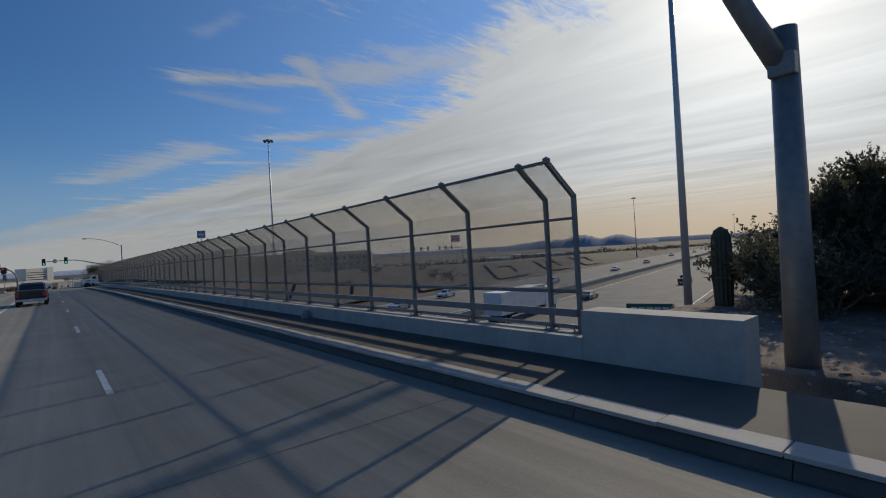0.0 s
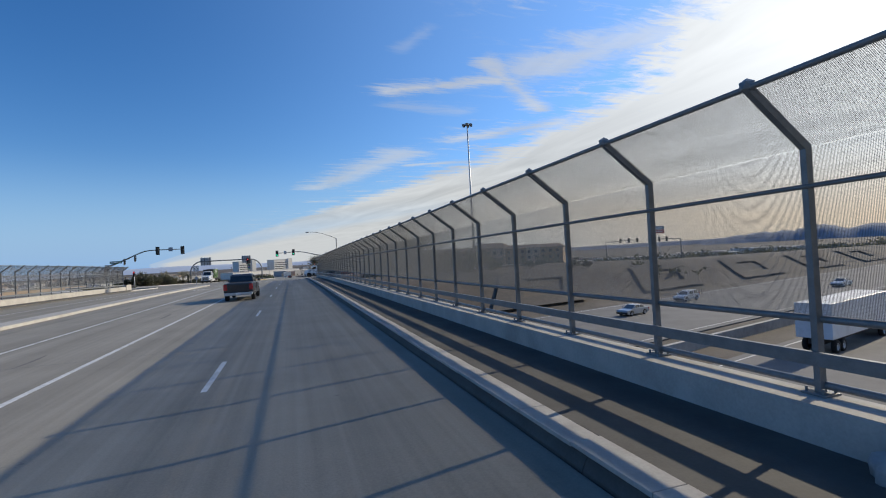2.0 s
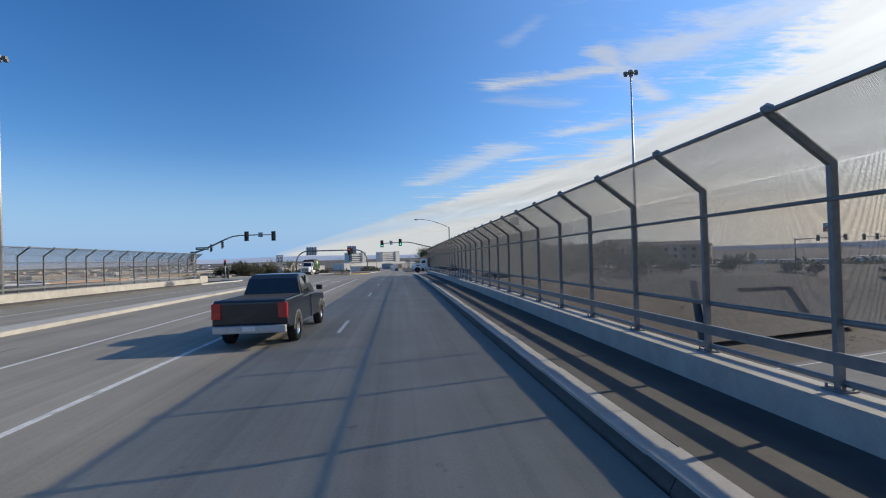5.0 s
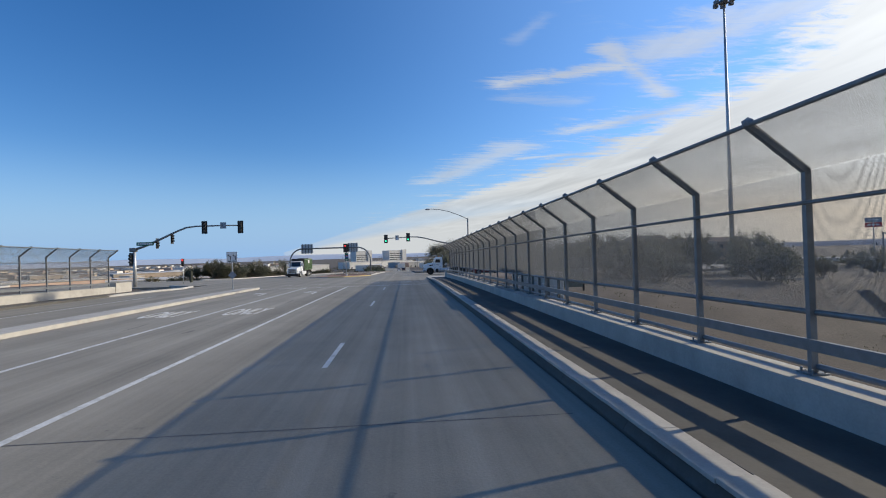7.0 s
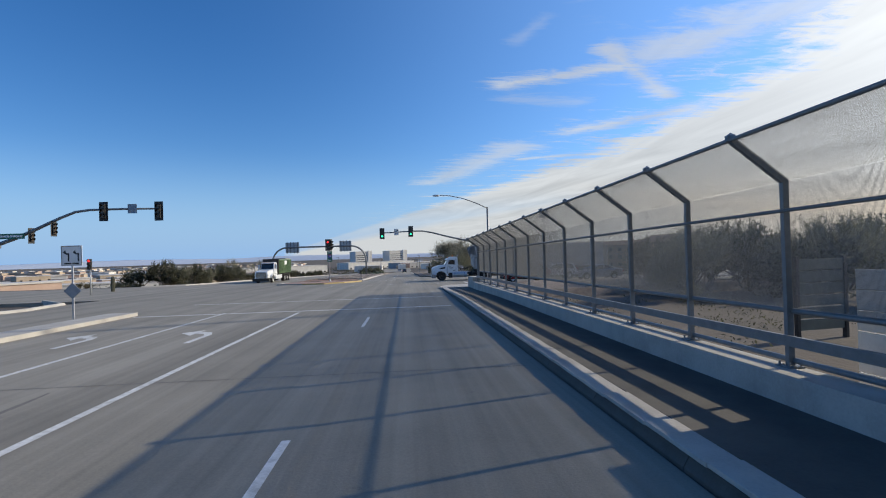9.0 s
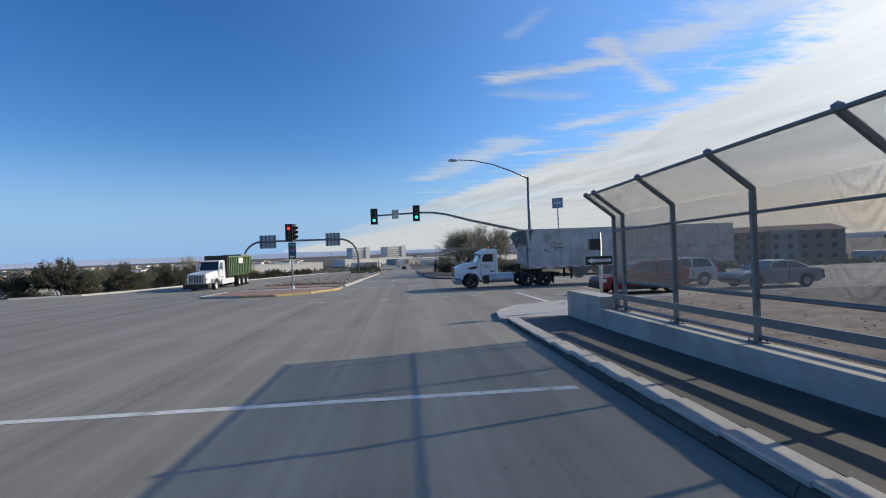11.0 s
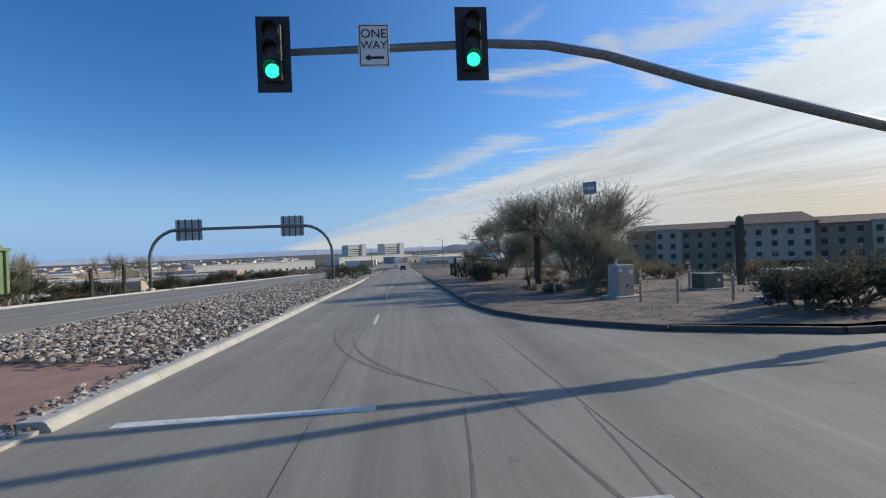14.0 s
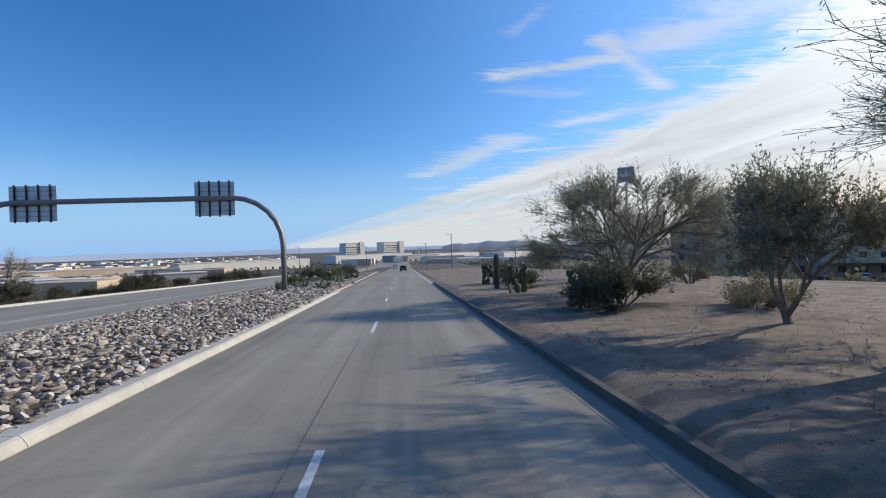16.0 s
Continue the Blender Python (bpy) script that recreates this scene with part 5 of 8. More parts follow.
T_PALO = tree_kind(8, 6.7, 5.0, 2, M_LEAF, trunks=6, levels=4, whips=8, whip=1.3, lean=0.75, lift=0.30, leaf_size=0.042, low=0.45, stem=0.7, thick=1.5, slim=0.22)
T_DOME = tree_kind(41, 6.3, 4.9, 4, M_LEAF, trunks=6, levels=4, whips=8, whip=1.0, lean=0.8, lift=0.16, leaf_size=0.042, low=0.6, stem=1.0, thick=1.2, slim=0.25)
T_LOOSE = tree_kind(52, 4.5, 2.5, 4, M_LEAF, trunks=4, levels=3, whips=8, whip=0.9, lean=0.7, lift=0.10, leaf_size=0.055, low=0.7, stem=0.2, thick=1.2, slim=0.4)
T_WIDE = tree_kind(14, 5.6, 3.4, 3, M_LEAF, trunks=4, levels=3, whips=10, whip=0.9, lean=0.8, lift=0.10, leaf_size=0.04)
T_BARE = tree_kind(19, 6.6, 3.2, 1, M_LEAF, trunks=3, levels=3, whips=12, whip=1.1, lean=0.55, lift=0.2, leaf_size=0.04)
T_SHRUB = tree_kind(27, 3.9, 2.7, 5, M_LEAF, trunks=6, levels=3, whips=11, whip=0.8, lean=0.8, lift=0.12, leaf_size=0.034, low=0.6)
T_DENSE = tree_kind(12, 4.6, 2.9, 6, M_LEAF_DARK, trunks=5, levels=3, whips=8, whip=0.8, lean=0.8, leaf_size=0.055, low=0.4)
T_BUSH = tree_kind(21, 2.3, 2.0, 7, M_LEAF_DARK, trunks=9, levels=1, whips=12, whip=0.9, lean=1.0, leaf_size=0.055, low=0.6)
T_DRYBUSH = tree_kind(25, 1.2, 1.3, 3, M_LEAF_DRY, trunks=8, levels=1, whips=10, whip=0.7, lean=1.0, leaf_size=0.04)
T_THICK = tree_kind(33, 6.4, 4.2, 16, M_LEAF_DARK, trunks=9, levels=3, whips=8, whip=0.9, lean=0.7, leaf_size=0.055, low=0.8)


def at_verge(x, y):
    return vz(x, y) - 0.03


# trees beside the road past the junction
for kind_, x, y, rz_, s, label in (
    (T_PALO, 12.9, 176.4, 20, 1.0, "large palo verde with many bare upright green twigs"),
    (T_SHRUB, 11.3, 169.3, 100, 0.95, "leafy olive shrub-like tree reaching down to gravel"),
    (T_LOOSE, 11.8, 184.0, 200, 1.0, "small loosely leafed desert tree beside a tall saguaro"),
    (T_DOME, 12.2, 195.3, 205, 1.0, "wide dome-shaped desert tree with a dark trunk"),
    (T_SHRUB, 14.6, 173.0, 310, 0.5, "leafy olive shrub in front of the palo verde"),
    (T_BARE, 19.5, 201.0, 300, 0.95, "desert tree with bare feathery twigs"),
    (T_WIDE, 19.0, 212.0, 140, 1.1, "broad desert tree with a feathery crown"),
):
    set_tree(*kind_, x, y, at_verge(x, y), rz_, s, label)
for kind_, x, y, rz_, s, label in (
    (T_BUSH, 9.4, 189.9, 0, 0.8, "dark low desert bush on the gravel"),
    (T_BUSH, 8.6, 190.9, 70, 0.5, "dark low desert bush on the gravel"),
    (T_BUSH, 9.3, 206.0, 90, 0.6, "dark low desert bush near the kerb"),
    (T_BUSH, 9.8, 215.0, 150, 0.7, "dark low desert bush near the kerb"),
    (T_DRYBUSH, 14.6, 188.5, 40, 0.9, "dry brown bush on the gravel"),
    (T_DRYBUSH, 13.0, 186.8, 190, 0.7, "dry brown bush on the gravel"),
    (T_DRYBUSH, 17.0, 181.5, 10, 1.0, "dry brown bush on the gravel"),
    (T_BUSH, 13.2, 156.9, 60, 0.62, "dark desert bush beside the pale control cabinet"),
    (T_BUSH, 15.4, 157.2, 160, 0.7, "dark desert bush beside the pale control cabinet"),
    (T_BUSH, 12.6, 168.0, 20, 0.5, "dark low bush behind the meter cabinet"),
    (T_DRYBUSH, 12.0, 178.6, 220, 0.5, "small dry bush under the trees"),
    (T_DRYBUSH, 12.2, 174.4, 130, 0.6, "small dry bush under the trees"),
    (T_DRYBUSH, 9.6, 170.6, 300, 0.5, "small dry weed clump on the gravel"),
    (T_DRYBUSH, 8.8, 172.9, 20, 0.35, "small dry weed clump on the gravel"),
    (T_DRYBUSH, 12.6, 171.6, 80, 0.7, "small dry bush under the trees"),
    (T_DRYBUSH, 23.0, 172.0, 120, 1.1, "dry brown bush in open ground"),
    (T_DRYBUSH, 20.0, 177.0, 50, 1.0, "dry brown bush in open ground"),
    (T_DRYBUSH, 26.0, 190.0, 320, 1.2, "dry brown bush in open ground"),
    (T_DRYBUSH, 22.0, 186.0, 220, 0.9, "dry brown bush in open ground"),
    (T_DRYBUSH, 22.0, 205.0, 20, 1.1, "dry brown bush in open ground"),
):
    set_tree(*kind_, x, y, at_verge(x, y), rz_, s, label, "desert bushes", "bush", "desert_bush")


# dry weed stalks and litter over the verge
weeds = Soup()
rw = random.Random(404)
for _ in range(110):
    x, y = 5.0 + abs(rw.gauss(0, 9)), rw.uniform(158, 226)
    if not right_verge(x - 0.3, y - 0.3) or x > 40:
        continue
    base = Vector((x, y, vz(x, y) - 0.01))
    for _ in range(rw.randrange(3, 9)):
        tip = base + Vector((rw.gauss(0, 0.08), rw.gauss(0, 0.08), rw.uniform(0.04, 0.22)))
        weeds.twig(base, tip, 0.004, 0.0015, 3)
        weeds.leaf(tip, rw.uniform(0.01, 0.024), rw)
tagged(new("dry_weeds", weeds.mesh("dry_weeds", M_LEAF_DRY)), "thin dry weeds scattered over the gravel verge", "weeds", kind="stuff")


def saguaro(x, y, z, h, r, label, arms=()):
    top = thing("saguaro_cactus", (x, y, z), label, "cactus", "saguaros")

    def column(bm, pts, rad):
        seg = 28
        rings = []
        P = [Vector(p) for p in pts]
        for i, p in enumerate(P):
            w = (P[min(i + 1, len(P) - 1)] - P[max(i - 1, 0)]).normalized()
            s_ = w.cross(Vector((0, 1, 0))).normalized()
            t_ = s_.cross(w)
            rings.append([bm.verts.new(p + (s_ * math.cos(2 * math.pi * k / seg) + t_ * math.sin(2 * math.pi * k / seg)) * rad[i] * (1.0 if k % 2 else 0.86)) for k in range(seg)])
        for a, b in zip(rings, rings[1:]):
            for k in range(seg):
                bm.faces.new((a[k], a[(k + 1) % seg], b[(k + 1) % seg], b[k]))
        bm.faces.new(rings[-1])
        bmesh.ops.recalc_face_normals(bm, faces=bm.faces)

    bm = bmesh.new()
    column(bm, [(0, 0, -0.1), (0, 0, h * 0.35), (0.01, 0, h * 0.75), (0.02, 0, h - r), (0.02, 0, h - r * 0.35), (0.02, 0, h)], [r * 0.85, r, r * 0.98, r * 0.9, r * 0.62, r * 0.12])
    part("stem", bm, M_CACTUS, top)
    for side, z0, ln in arms:
        bm = bmesh.new()
        column(bm, [(side * r * 0.7, 0, z0), (side * (r + 0.2), 0, z0 + 0.08), (side * (r + 0.32), 0, z0 + 0.3), (side * (r + 0.34), 0, z0 + ln), (side * (r + 0.34), 0, z0 + ln + 0.12)], [r * 0.6, r * 0.62, r * 0.62, r * 0.55, r * 0.1])
        part("arm", bm, M_CACTUS, top)


saguaro(19.5, 168.0, at_verge(19.5, 168.0), 3.9, 0.22, "tall single saguaro column beside the utility boxes")
saguaro(11.1, 179.0, at_verge(11.1, 179.0), 3.9, 0.27, "tall dark saguaro column under the trees")
saguaro(7.7, 206.6, road_z(206.6) + 0.05, 2.7, 0.22, "short saguaro beside the road")
saguaro(15.3, 5.9, sz(15.3, 5.9) - 0.05, 2.5, 0.30, "thick rounded saguaro stump at the bridge end")
saguaro(-31.8, 195.6, land_z(-31.8, 195.6), 3.1, 0.2, "slim saguaro by the opposite kerb")
saguaro(-33.8, 205.1, land_z(-33.8, 205.1), 3.7, 0.22, "slim saguaro by the opposite kerb")
saguaro(-32.5, 139.5, land_z(-32.5, 139.5), 1.8, 0.22, "short saguaro by the junction corner")


def prickly_pear(x, y, z, seed, s, label):
    r = random.Random(seed)
    top = thing("prickly_pear", (x, y, z), label, "cactus", "prickly pears")

    def pad(p, az, tilt, size, lev):
        bm = bmesh.new()
        bmesh.ops.create_icosphere(bm, subdivisions=2, radius=1.0, matrix=Matrix.Translation(p) @ Matrix.Rotation(az, 4, "Z") @ Matrix.Rotation(tilt, 4, "X") @ Matrix.Translation((0, 0, size * 0.9)) @ Matrix.Diagonal((size * 0.72, size * 0.16, size, 1)))
        part("pad", bm, M_CACTUS, top, smooth=True)
        if lev < 3:
            m = Matrix.Translation(p) @ Matrix.Rotation(az, 4, "Z") @ Matrix.Rotation(tilt, 4, "X")
            for _ in range(2 if r.random() < 0.7 else 1):
                a = r.uniform(-0.9, 0.9)
                q = m @ Vector((math.sin(a) * size * 0.6, 0, size * 0.95 + math.cos(a) * size * 0.85))
                pad(q, az + r.uniform(-1.2, 1.2), tilt + r.uniform(-0.5, 0.5), size * r.uniform(0.75, 0.95), lev + 1)

    for k in range(3):
        pad(Vector((r.uniform(-0.3, 0.3) * s, r.uniform(-0.3, 0.3) * s, 0)), r.uniform(0, 6.28), r.uniform(-0.4, 0.4), 0.22 * s, 0)


for i, (x, y, s) in enumerate(((9.5, 175.6, 0.7), (8.3, 191.3, 1.5), (8.9, 190.4, 1.3), (8.0, 201.2, 1.6), (8.2, 213.0, 1.5))):
    prickly_pear(x, y, at_verge(x, y), 40 + i, s, "clump of flat-padded prickly pear on gravel")


def agave(x, y, z, seed, s, label):
    r = random.Random(seed)
    top = thing("agave_plant", (x, y, z), label, "agave", "agaves on the median")
    bm = bmesh.new()
    for k in range(26):
        az, el = r.uniform(0, 6.28), r.uniform(0.35, 1.35)
        L = s * r.uniform(0.7, 1.05)
        w = Vector((math.cos(az) * math.cos(el), math.sin(az) * math.cos(el), math.sin(el)))
        sd = Vector((-math.sin(az), math.cos(az), 0)) * 0.07 * s
        up_ = w.cross(sd).normalized() * 0.03 * s
        a, b, c = w * 0.05, w * L * 0.45, w * L
        v_ = [bm.verts.new(q) for q in (a - sd, a + up_ * -1, a + sd, b - sd * 1.3, b - up_, b + sd * 1.3, c)]
        for q in ((0, 1, 4, 3), (1, 2, 5, 4)):
            bm.faces.new([v_[i] for i in q])
        bm.faces.new((v_[3], v_[4], v_[6]))
        bm.faces.new((v_[4], v_[5], v_[6]))
        bm.faces.new((v_[3], v_[6], v_[5]))
        bm.faces.new((v_[0], v_[3], v_[5], v_[2]))
    part("leaves", bm, M_AGAVE, top)


M_AGAVE = material("agave_grey_green", (0.10, 0.135, 0.085), (0.17, 0.205, 0.14), 3.0, 0.7, fine=30, bump=0.1)
r_ = random.Random(77)
for i in range(30):
    y = r_.uniform(213, 248)
    x = r_.uniform(-10.5, -6.2)
    agave(x, y, road_z(y) + 0.15, 100 + i, r_.uniform(0.8, 1.3), "spiky grey-green agave among median stones")
for i, (x, y, s) in enumerate(((-11.0, 224, 0.55), (-9.0, 236, 0.65), (-7.6, 246, 0.6), (-11.8, 238, 0.9), (-9.5, 256, 0.9))):
    set_tree(*T_BUSH, x, y, road_z(y) + 0.1, 50 * i, s, "dark leafy bush on the stony median", "desert bushes", "bush", "desert_bush")

# scrub beyond the opposite carriageway
r_ = random.Random(31)
for i in range(58):
    y = r_.uniform(158, 310)
    x = -33.5 - abs(r_.gauss(0, 9))
    kind_ = (T_BUSH, T_DRYBUSH, T_DENSE, T_BUSH)[i % 4]
    s = r_.uniform(0.7, 1.5) * (0.62 if kind_ is T_DENSE else 1.0) * (0.6 if y > 200 else 0.9)
    set_tree(*kind_, x, y, land_z(x, y) - 0.05, r_.uniform(0, 360), s, "scrubby desert bush below the opposite kerb", "scrub", "bush", "desert_bush")
for x, y, s, rz_ in ((-35.5, 205, 0.75, 0), (-38.5, 196, 0.8, 80), (-37, 218, 0.8, 160)):
    set_tree(*T_BARE, x, y, land_z(x, y) - 0.05, rz_, s, "thin bare-twigged desert tree beyond the road")
# ragged hedge of scrub along the opposite kerb
for i in range(11):
    y = 158.5 + 4.0 * i + r_.uniform(-1.5, 1.5)
    x = -35.5 - abs(r_.gauss(0, 2.2))
    kind_ = (T_DENSE, T_BUSH, T_SHRUB)[i % 3]
    set_tree(*kind_, x, y, land_z(x, y) - 0.1, r_.uniform(0, 360), r_.uniform(0.55, 0.85) * (1.35 if kind_ is T_BUSH else 1.0), "olive-brown scrub in a ragged hedge beyond the kerb", "scrub", "bush", "desert_bush")
# tree and shrubs at the bridge end and along the slope seen through the mesh
set_tree(*T_THICK, 18.2, 2.6, sz(18.2, 2.6), 40, 0.60, "large dark leafy tree on the bank at the bridge end")
set_tree(*T_THICK, 18.6, 0.4, sz(18.6, 0.4), 140, 0.60, "large dark leafy tree on the bank at the bridge end")
set_tree(*T_THICK, 16.4, -1.4, sz(16.4, -1.4), 240, 0.60, "large dark leafy tree on the bank at the bridge end")
for x, y, s in ((16.2, 4.6, 0.9), (18.0, 2.0, 1.0), (16.0, 1.0, 0.9), (15.2, -1.2, 0.9), (19.5, 4.5, 1.0), (14.6, 3.2, 0.7)):
    set_tree(*T_BUSH, x, y, sz(x, y), 70 * x, s, "dark leafy bush below the bank trees", "desert bushes", "bush", "desert_bush")
for i in range(24):
    y = r_.uniform(104, 126) if i < 12 else r_.uniform(98, 150)
    x = r_.uniform(20, 70)
    if 124 < y < 156 and x < 62:
        y = r_.uniform(98, 122)
    kind_ = (T_DENSE, T_BUSH, T_WIDE, T_BARE)[i % 4]
    s = r_.uniform(0.8, 1.2) * (1.4 if kind_ is T_BUSH else 0.85) * (0.46 if x > 34 else 0.8)
    set_tree(*kind_, x, y, land_z(x, y) - 0.1, r_.uniform(0, 360), s, "desert tree on the slope beyond the bridge fence", "slope trees")

for kind_, x, y, rz_, s in ((T_PALO, 27.0, 119.0, 40, 0.72), (T_DENSE, 20.5, 116.0, 10, 0.8), (T_DENSE, 24.5, 111.5, 80, 0.95), (T_SHRUB, 29.5, 109.5, 200, 1.05), (T_DENSE, 35.0, 113.0, 300, 1.0), (T_SHRUB, 40.0, 109.0, 140, 1.1), (T_SHRUB, 18.5, 108.5, 260, 0.9)):
    set_tree(*kind_, x, y, land_z(x, y) - 0.1, rz_, s, "olive desert tree behind the bridge fence by the corner", "slope trees")

# ---- vehicles ----
def paint_material(name, colour, rough=0.3, dirt=0.25, metal=0.0):
    c = colour
    return material(name, tuple(0.9 * q for q in c), c, 1.5, rough, metal, fine=25, bump=0.0, coat=0.4, grime=(0.22, 0.19, 0.16), grime_amt=dirt)


M_CARGLASS = material("dark_car_glass", (0.012, 0.015, 0.018), (0.02, 0.024, 0.028), 2.0, 0.12, fine=10, bump=0.0, coat=0.6)
M_TYRE = material("tyre_rubber", (0.012, 0.012, 0.012), (0.03, 0.028, 0.026), 8.0, 0.85, fine=50, bump=0.3)
M_CHROME = material("chrome", (0.55, 0.56, 0.57), (0.65, 0.66, 0.67), 6.0, 0.2, 0.95, fine=40, bump=0.0)
# rim colour darkened to carry the shade on the semi truck's near side
M_DARKRIM = material("shaded_dark_rim", (0.03, 0.028, 0.026), (0.07, 0.065, 0.06), 5.0, 0.6, 0.4, fine=30, bump=0.1)
M_CHASSIS = material("black_chassis", (0.015, 0.014, 0.013), (0.04, 0.036, 0.032), 4.0, 0.7, fine=30, bump=0.2)
M_WHITEPAINT = paint_material("white_truck_paint", (0.74, 0.76, 0.78), 0.35, 0.30)
M_TAIL = material("tail_lamp_red", (0.35, 0.012, 0.012), (0.5, 0.02, 0.02), 4.0, 0.25, fine=30, bump=0.0, coat=0.5)
M_LAMP = material("head_lamp", (0.6, 0.6, 0.58), (0.75, 0.75, 0.73), 6.0, 0.15, fine=30, bump=0.0, coat=0.6)
M_BUMPER = material("dull_bumper", (0.20, 0.20, 0.20), (0.30, 0.30, 0.30), 4.0, 0.45, 0.4, fine=25, bump=0.05, grime=(0.12, 0.11, 0.10), grime_amt=0.5)
M_AMBER = material("amber_lens", (0.6, 0.13, 0.02), (0.75, 0.2, 0.04), 6.0, 0.3, fine=30, bump=0.0)


def trailer_skin():
    """Dusty aluminium: cloudy road film, upright drip streaks and a row of smudges along the rub line."""
    mat = bpy.data.materials.new("dusty_aluminium")
    mat.use_nodes = True
    k = Nodes(mat.node_tree)
    pos = k.n("ShaderNodeTexCoord").outputs["Object"]
    cloud = k.noise(pos, 0.7, 6.0, 0.62)
    drip = k.noise(k.vm("MULTIPLY", pos, (3.5, 1.0, 0.25)), 1.0, 5.0, 0.6)
    spot = k.noise(k.vm("MULTIPLY", pos, (1.7, 1.0, 2.6)), 1.0, 3.0, 0.6)
    sep = k.n("ShaderNodeSeparateXYZ")
    k.l(pos, sep.inputs[0])
    row = k.m("MULTIPLY", k.step(sep.outputs[2], 2.35, 2.55), k.m("SUBTRACT", 1.0, k.step(sep.outputs[2], 2.7, 2.85)))
    colr = k.ramp(cloud, [(0.3, (0.30, 0.305, 0.31)), (0.5, (0.44, 0.45, 0.455)), (0.7, (0.56, 0.57, 0.575))])
    colr = k.mix(k.m("MULTIPLY", k.step(drip, 0.52, 0.72), 0.45), colr, (0.20, 0.195, 0.19))
    colr = k.mix(k.m("MULTIPLY", k.m("MULTIPLY", k.step(spot, 0.5, 0.58), row), 0.75), colr, (0.13, 0.128, 0.126))
    bs = k.n("ShaderNodeBsdfPrincipled")
    k.l(colr, bs.inputs["Base Color"])
    bs.inputs["Metallic"].default_value = 0.25
    k.l(k.m("ADD", 0.45, k.m("MULTIPLY", cloud, 0.2)), bs.inputs["Roughness"])
    o = k.n("ShaderNodeOutputMaterial")
    k.l(bs.outputs[0], o.inputs[0])
    return mat


M_TRAILER = trailer_skin()
M_TARP = material("grey_tarpaulin", (0.21, 0.215, 0.22), (0.32, 0.325, 0.33), 3.0, 0.7, fine=20, bump=0.4)
M_BINGREEN = material("green_bin_paint", (0.10, 0.17, 0.08), (0.17, 0.25, 0.13), 2.5, 0.6, fine=20, bump=0.1, grime=(0.12, 0.10, 0.07), grime_amt=0.5)


def side_shape(bm, prof, y0, y1, bevel=0.0, taper=0.0):
    """A solid of a side view (x, z) drawn across from y0 to y1; taper narrows what is high."""
    zs = [p[1] for p in prof]
    lo, hi = min(zs), max(zs)
    mid = (y0 + y1) / 2

    def yy(y, z):
        return mid + (y - mid) * (1 - taper * (z - lo) / (hi - lo))

    A = [bm.verts.new((x, yy(y0, z), z)) for x, z in prof]
    B = [bm.verts.new((x, yy(y1, z), z)) for x, z in prof]
    fs = [bm.faces.new(A), bm.faces.new(B[::-1])]
    for i in range(len(prof)):
        j = (i + 1) % len(prof)
        fs.append(bm.faces.new((A[i], B[i], B[j], A[j])))
    bmesh.ops.recalc_face_normals(bm, faces=bm.faces)
    if bevel:
        ed = list({e for f in fs for e in f.edges})
        bmesh.ops.bevel(bm, geom=ed, offset=bevel, segments=2, affect="EDGES", profile=0.6, clamp_overlap=True)
    bmesh.ops.triangulate(bm, faces=[f for f in bm.faces if len(f.verts) > 4])


_wheel_cache = {}


def wheel(parent, x, y, z, r, w, side, rim=M_CHROME, name="wheel"):
    """side: +1 when the outer face looks to +y."""
    key = (round(r, 3), round(w, 3))
    if key not in _wheel_cache:
        bm = bmesh.new()
        prof = [(-w / 2, r * 0.60), (-w / 2, r * 0.93), (-w * 0.38, r), (w * 0.38, r), (w / 2, r * 0.93), (w / 2, r * 0.60)]
        seg = 26
        rings = [[bm.verts.new((rr * math.cos(2 * math.pi * k / seg), yy, rr * math.sin(2 * math.pi * k / seg))) for yy, rr in prof] for k in range(seg)]
        for a, b in zip(rings, rings[1:] + rings[:1]):
            for k in range(len(prof) - 1):
                bm.faces.new((a[k], a[k + 1], b[k + 1], b[k]))
        bmesh.ops.recalc_face_normals(bm, faces=bm.faces)
        me = bpy.data.meshes.new("tyre")
        bm.to_mesh(me)
        bm.free()
        me.materials.append(M_TYRE)
        me.shade_smooth()
        bm = bmesh.new()
        prof = [(w * 0.42, r * 0.62), (w * 0.36, r * 0.52), (w * 0.12, r * 0.47), (w * 0.06, r * 0.30), (w * 0.30, r * 0.22), (w * 0.34, r * 0.10), (w * 0.34, 0.001)]
        rings = [[bm.verts.new((rr * math.cos(2 * math.pi * k / seg), yy, rr * math.sin(2 * math.pi * k / seg))) for yy, rr in prof] for k in range(seg)]
        for q, (a, b) in enumerate(zip(rings, rings[1:] + rings[:1])):
            for k in range(len(prof) - 1):
                if k == 2 and q % 5 in (0, 1):
                    continue
                bm.faces.new((a[k], a[k + 1], b[k + 1], b[k]))
        bmesh.ops.recalc_face_normals(bm, faces=bm.faces)
        me2 = bpy.data.meshes.new("rim")
        bm.to_mesh(me2)
        bm.free()
        me2.shade_smooth()
        _wheel_cache[key] = (me, me2)
    me, me2 = _wheel_cache[key]
    t_ = new("wheel", me)
    t_.parent = parent
    t_.matrix_basis = pose(x, y, z, 0, 0, 0 if side > 0 else 180)
    m3 = me2.copy()
    m3.materials.append(rim)
    rr = new("rim", m3)
    rr.parent = t_
    return t_


def add_box(parent, name, mat, *a, bevel=0.0, label=""):
    bm = bmesh.new()
    box(bm, *a, bevel)
    return part(name, bm, mat, parent, label)


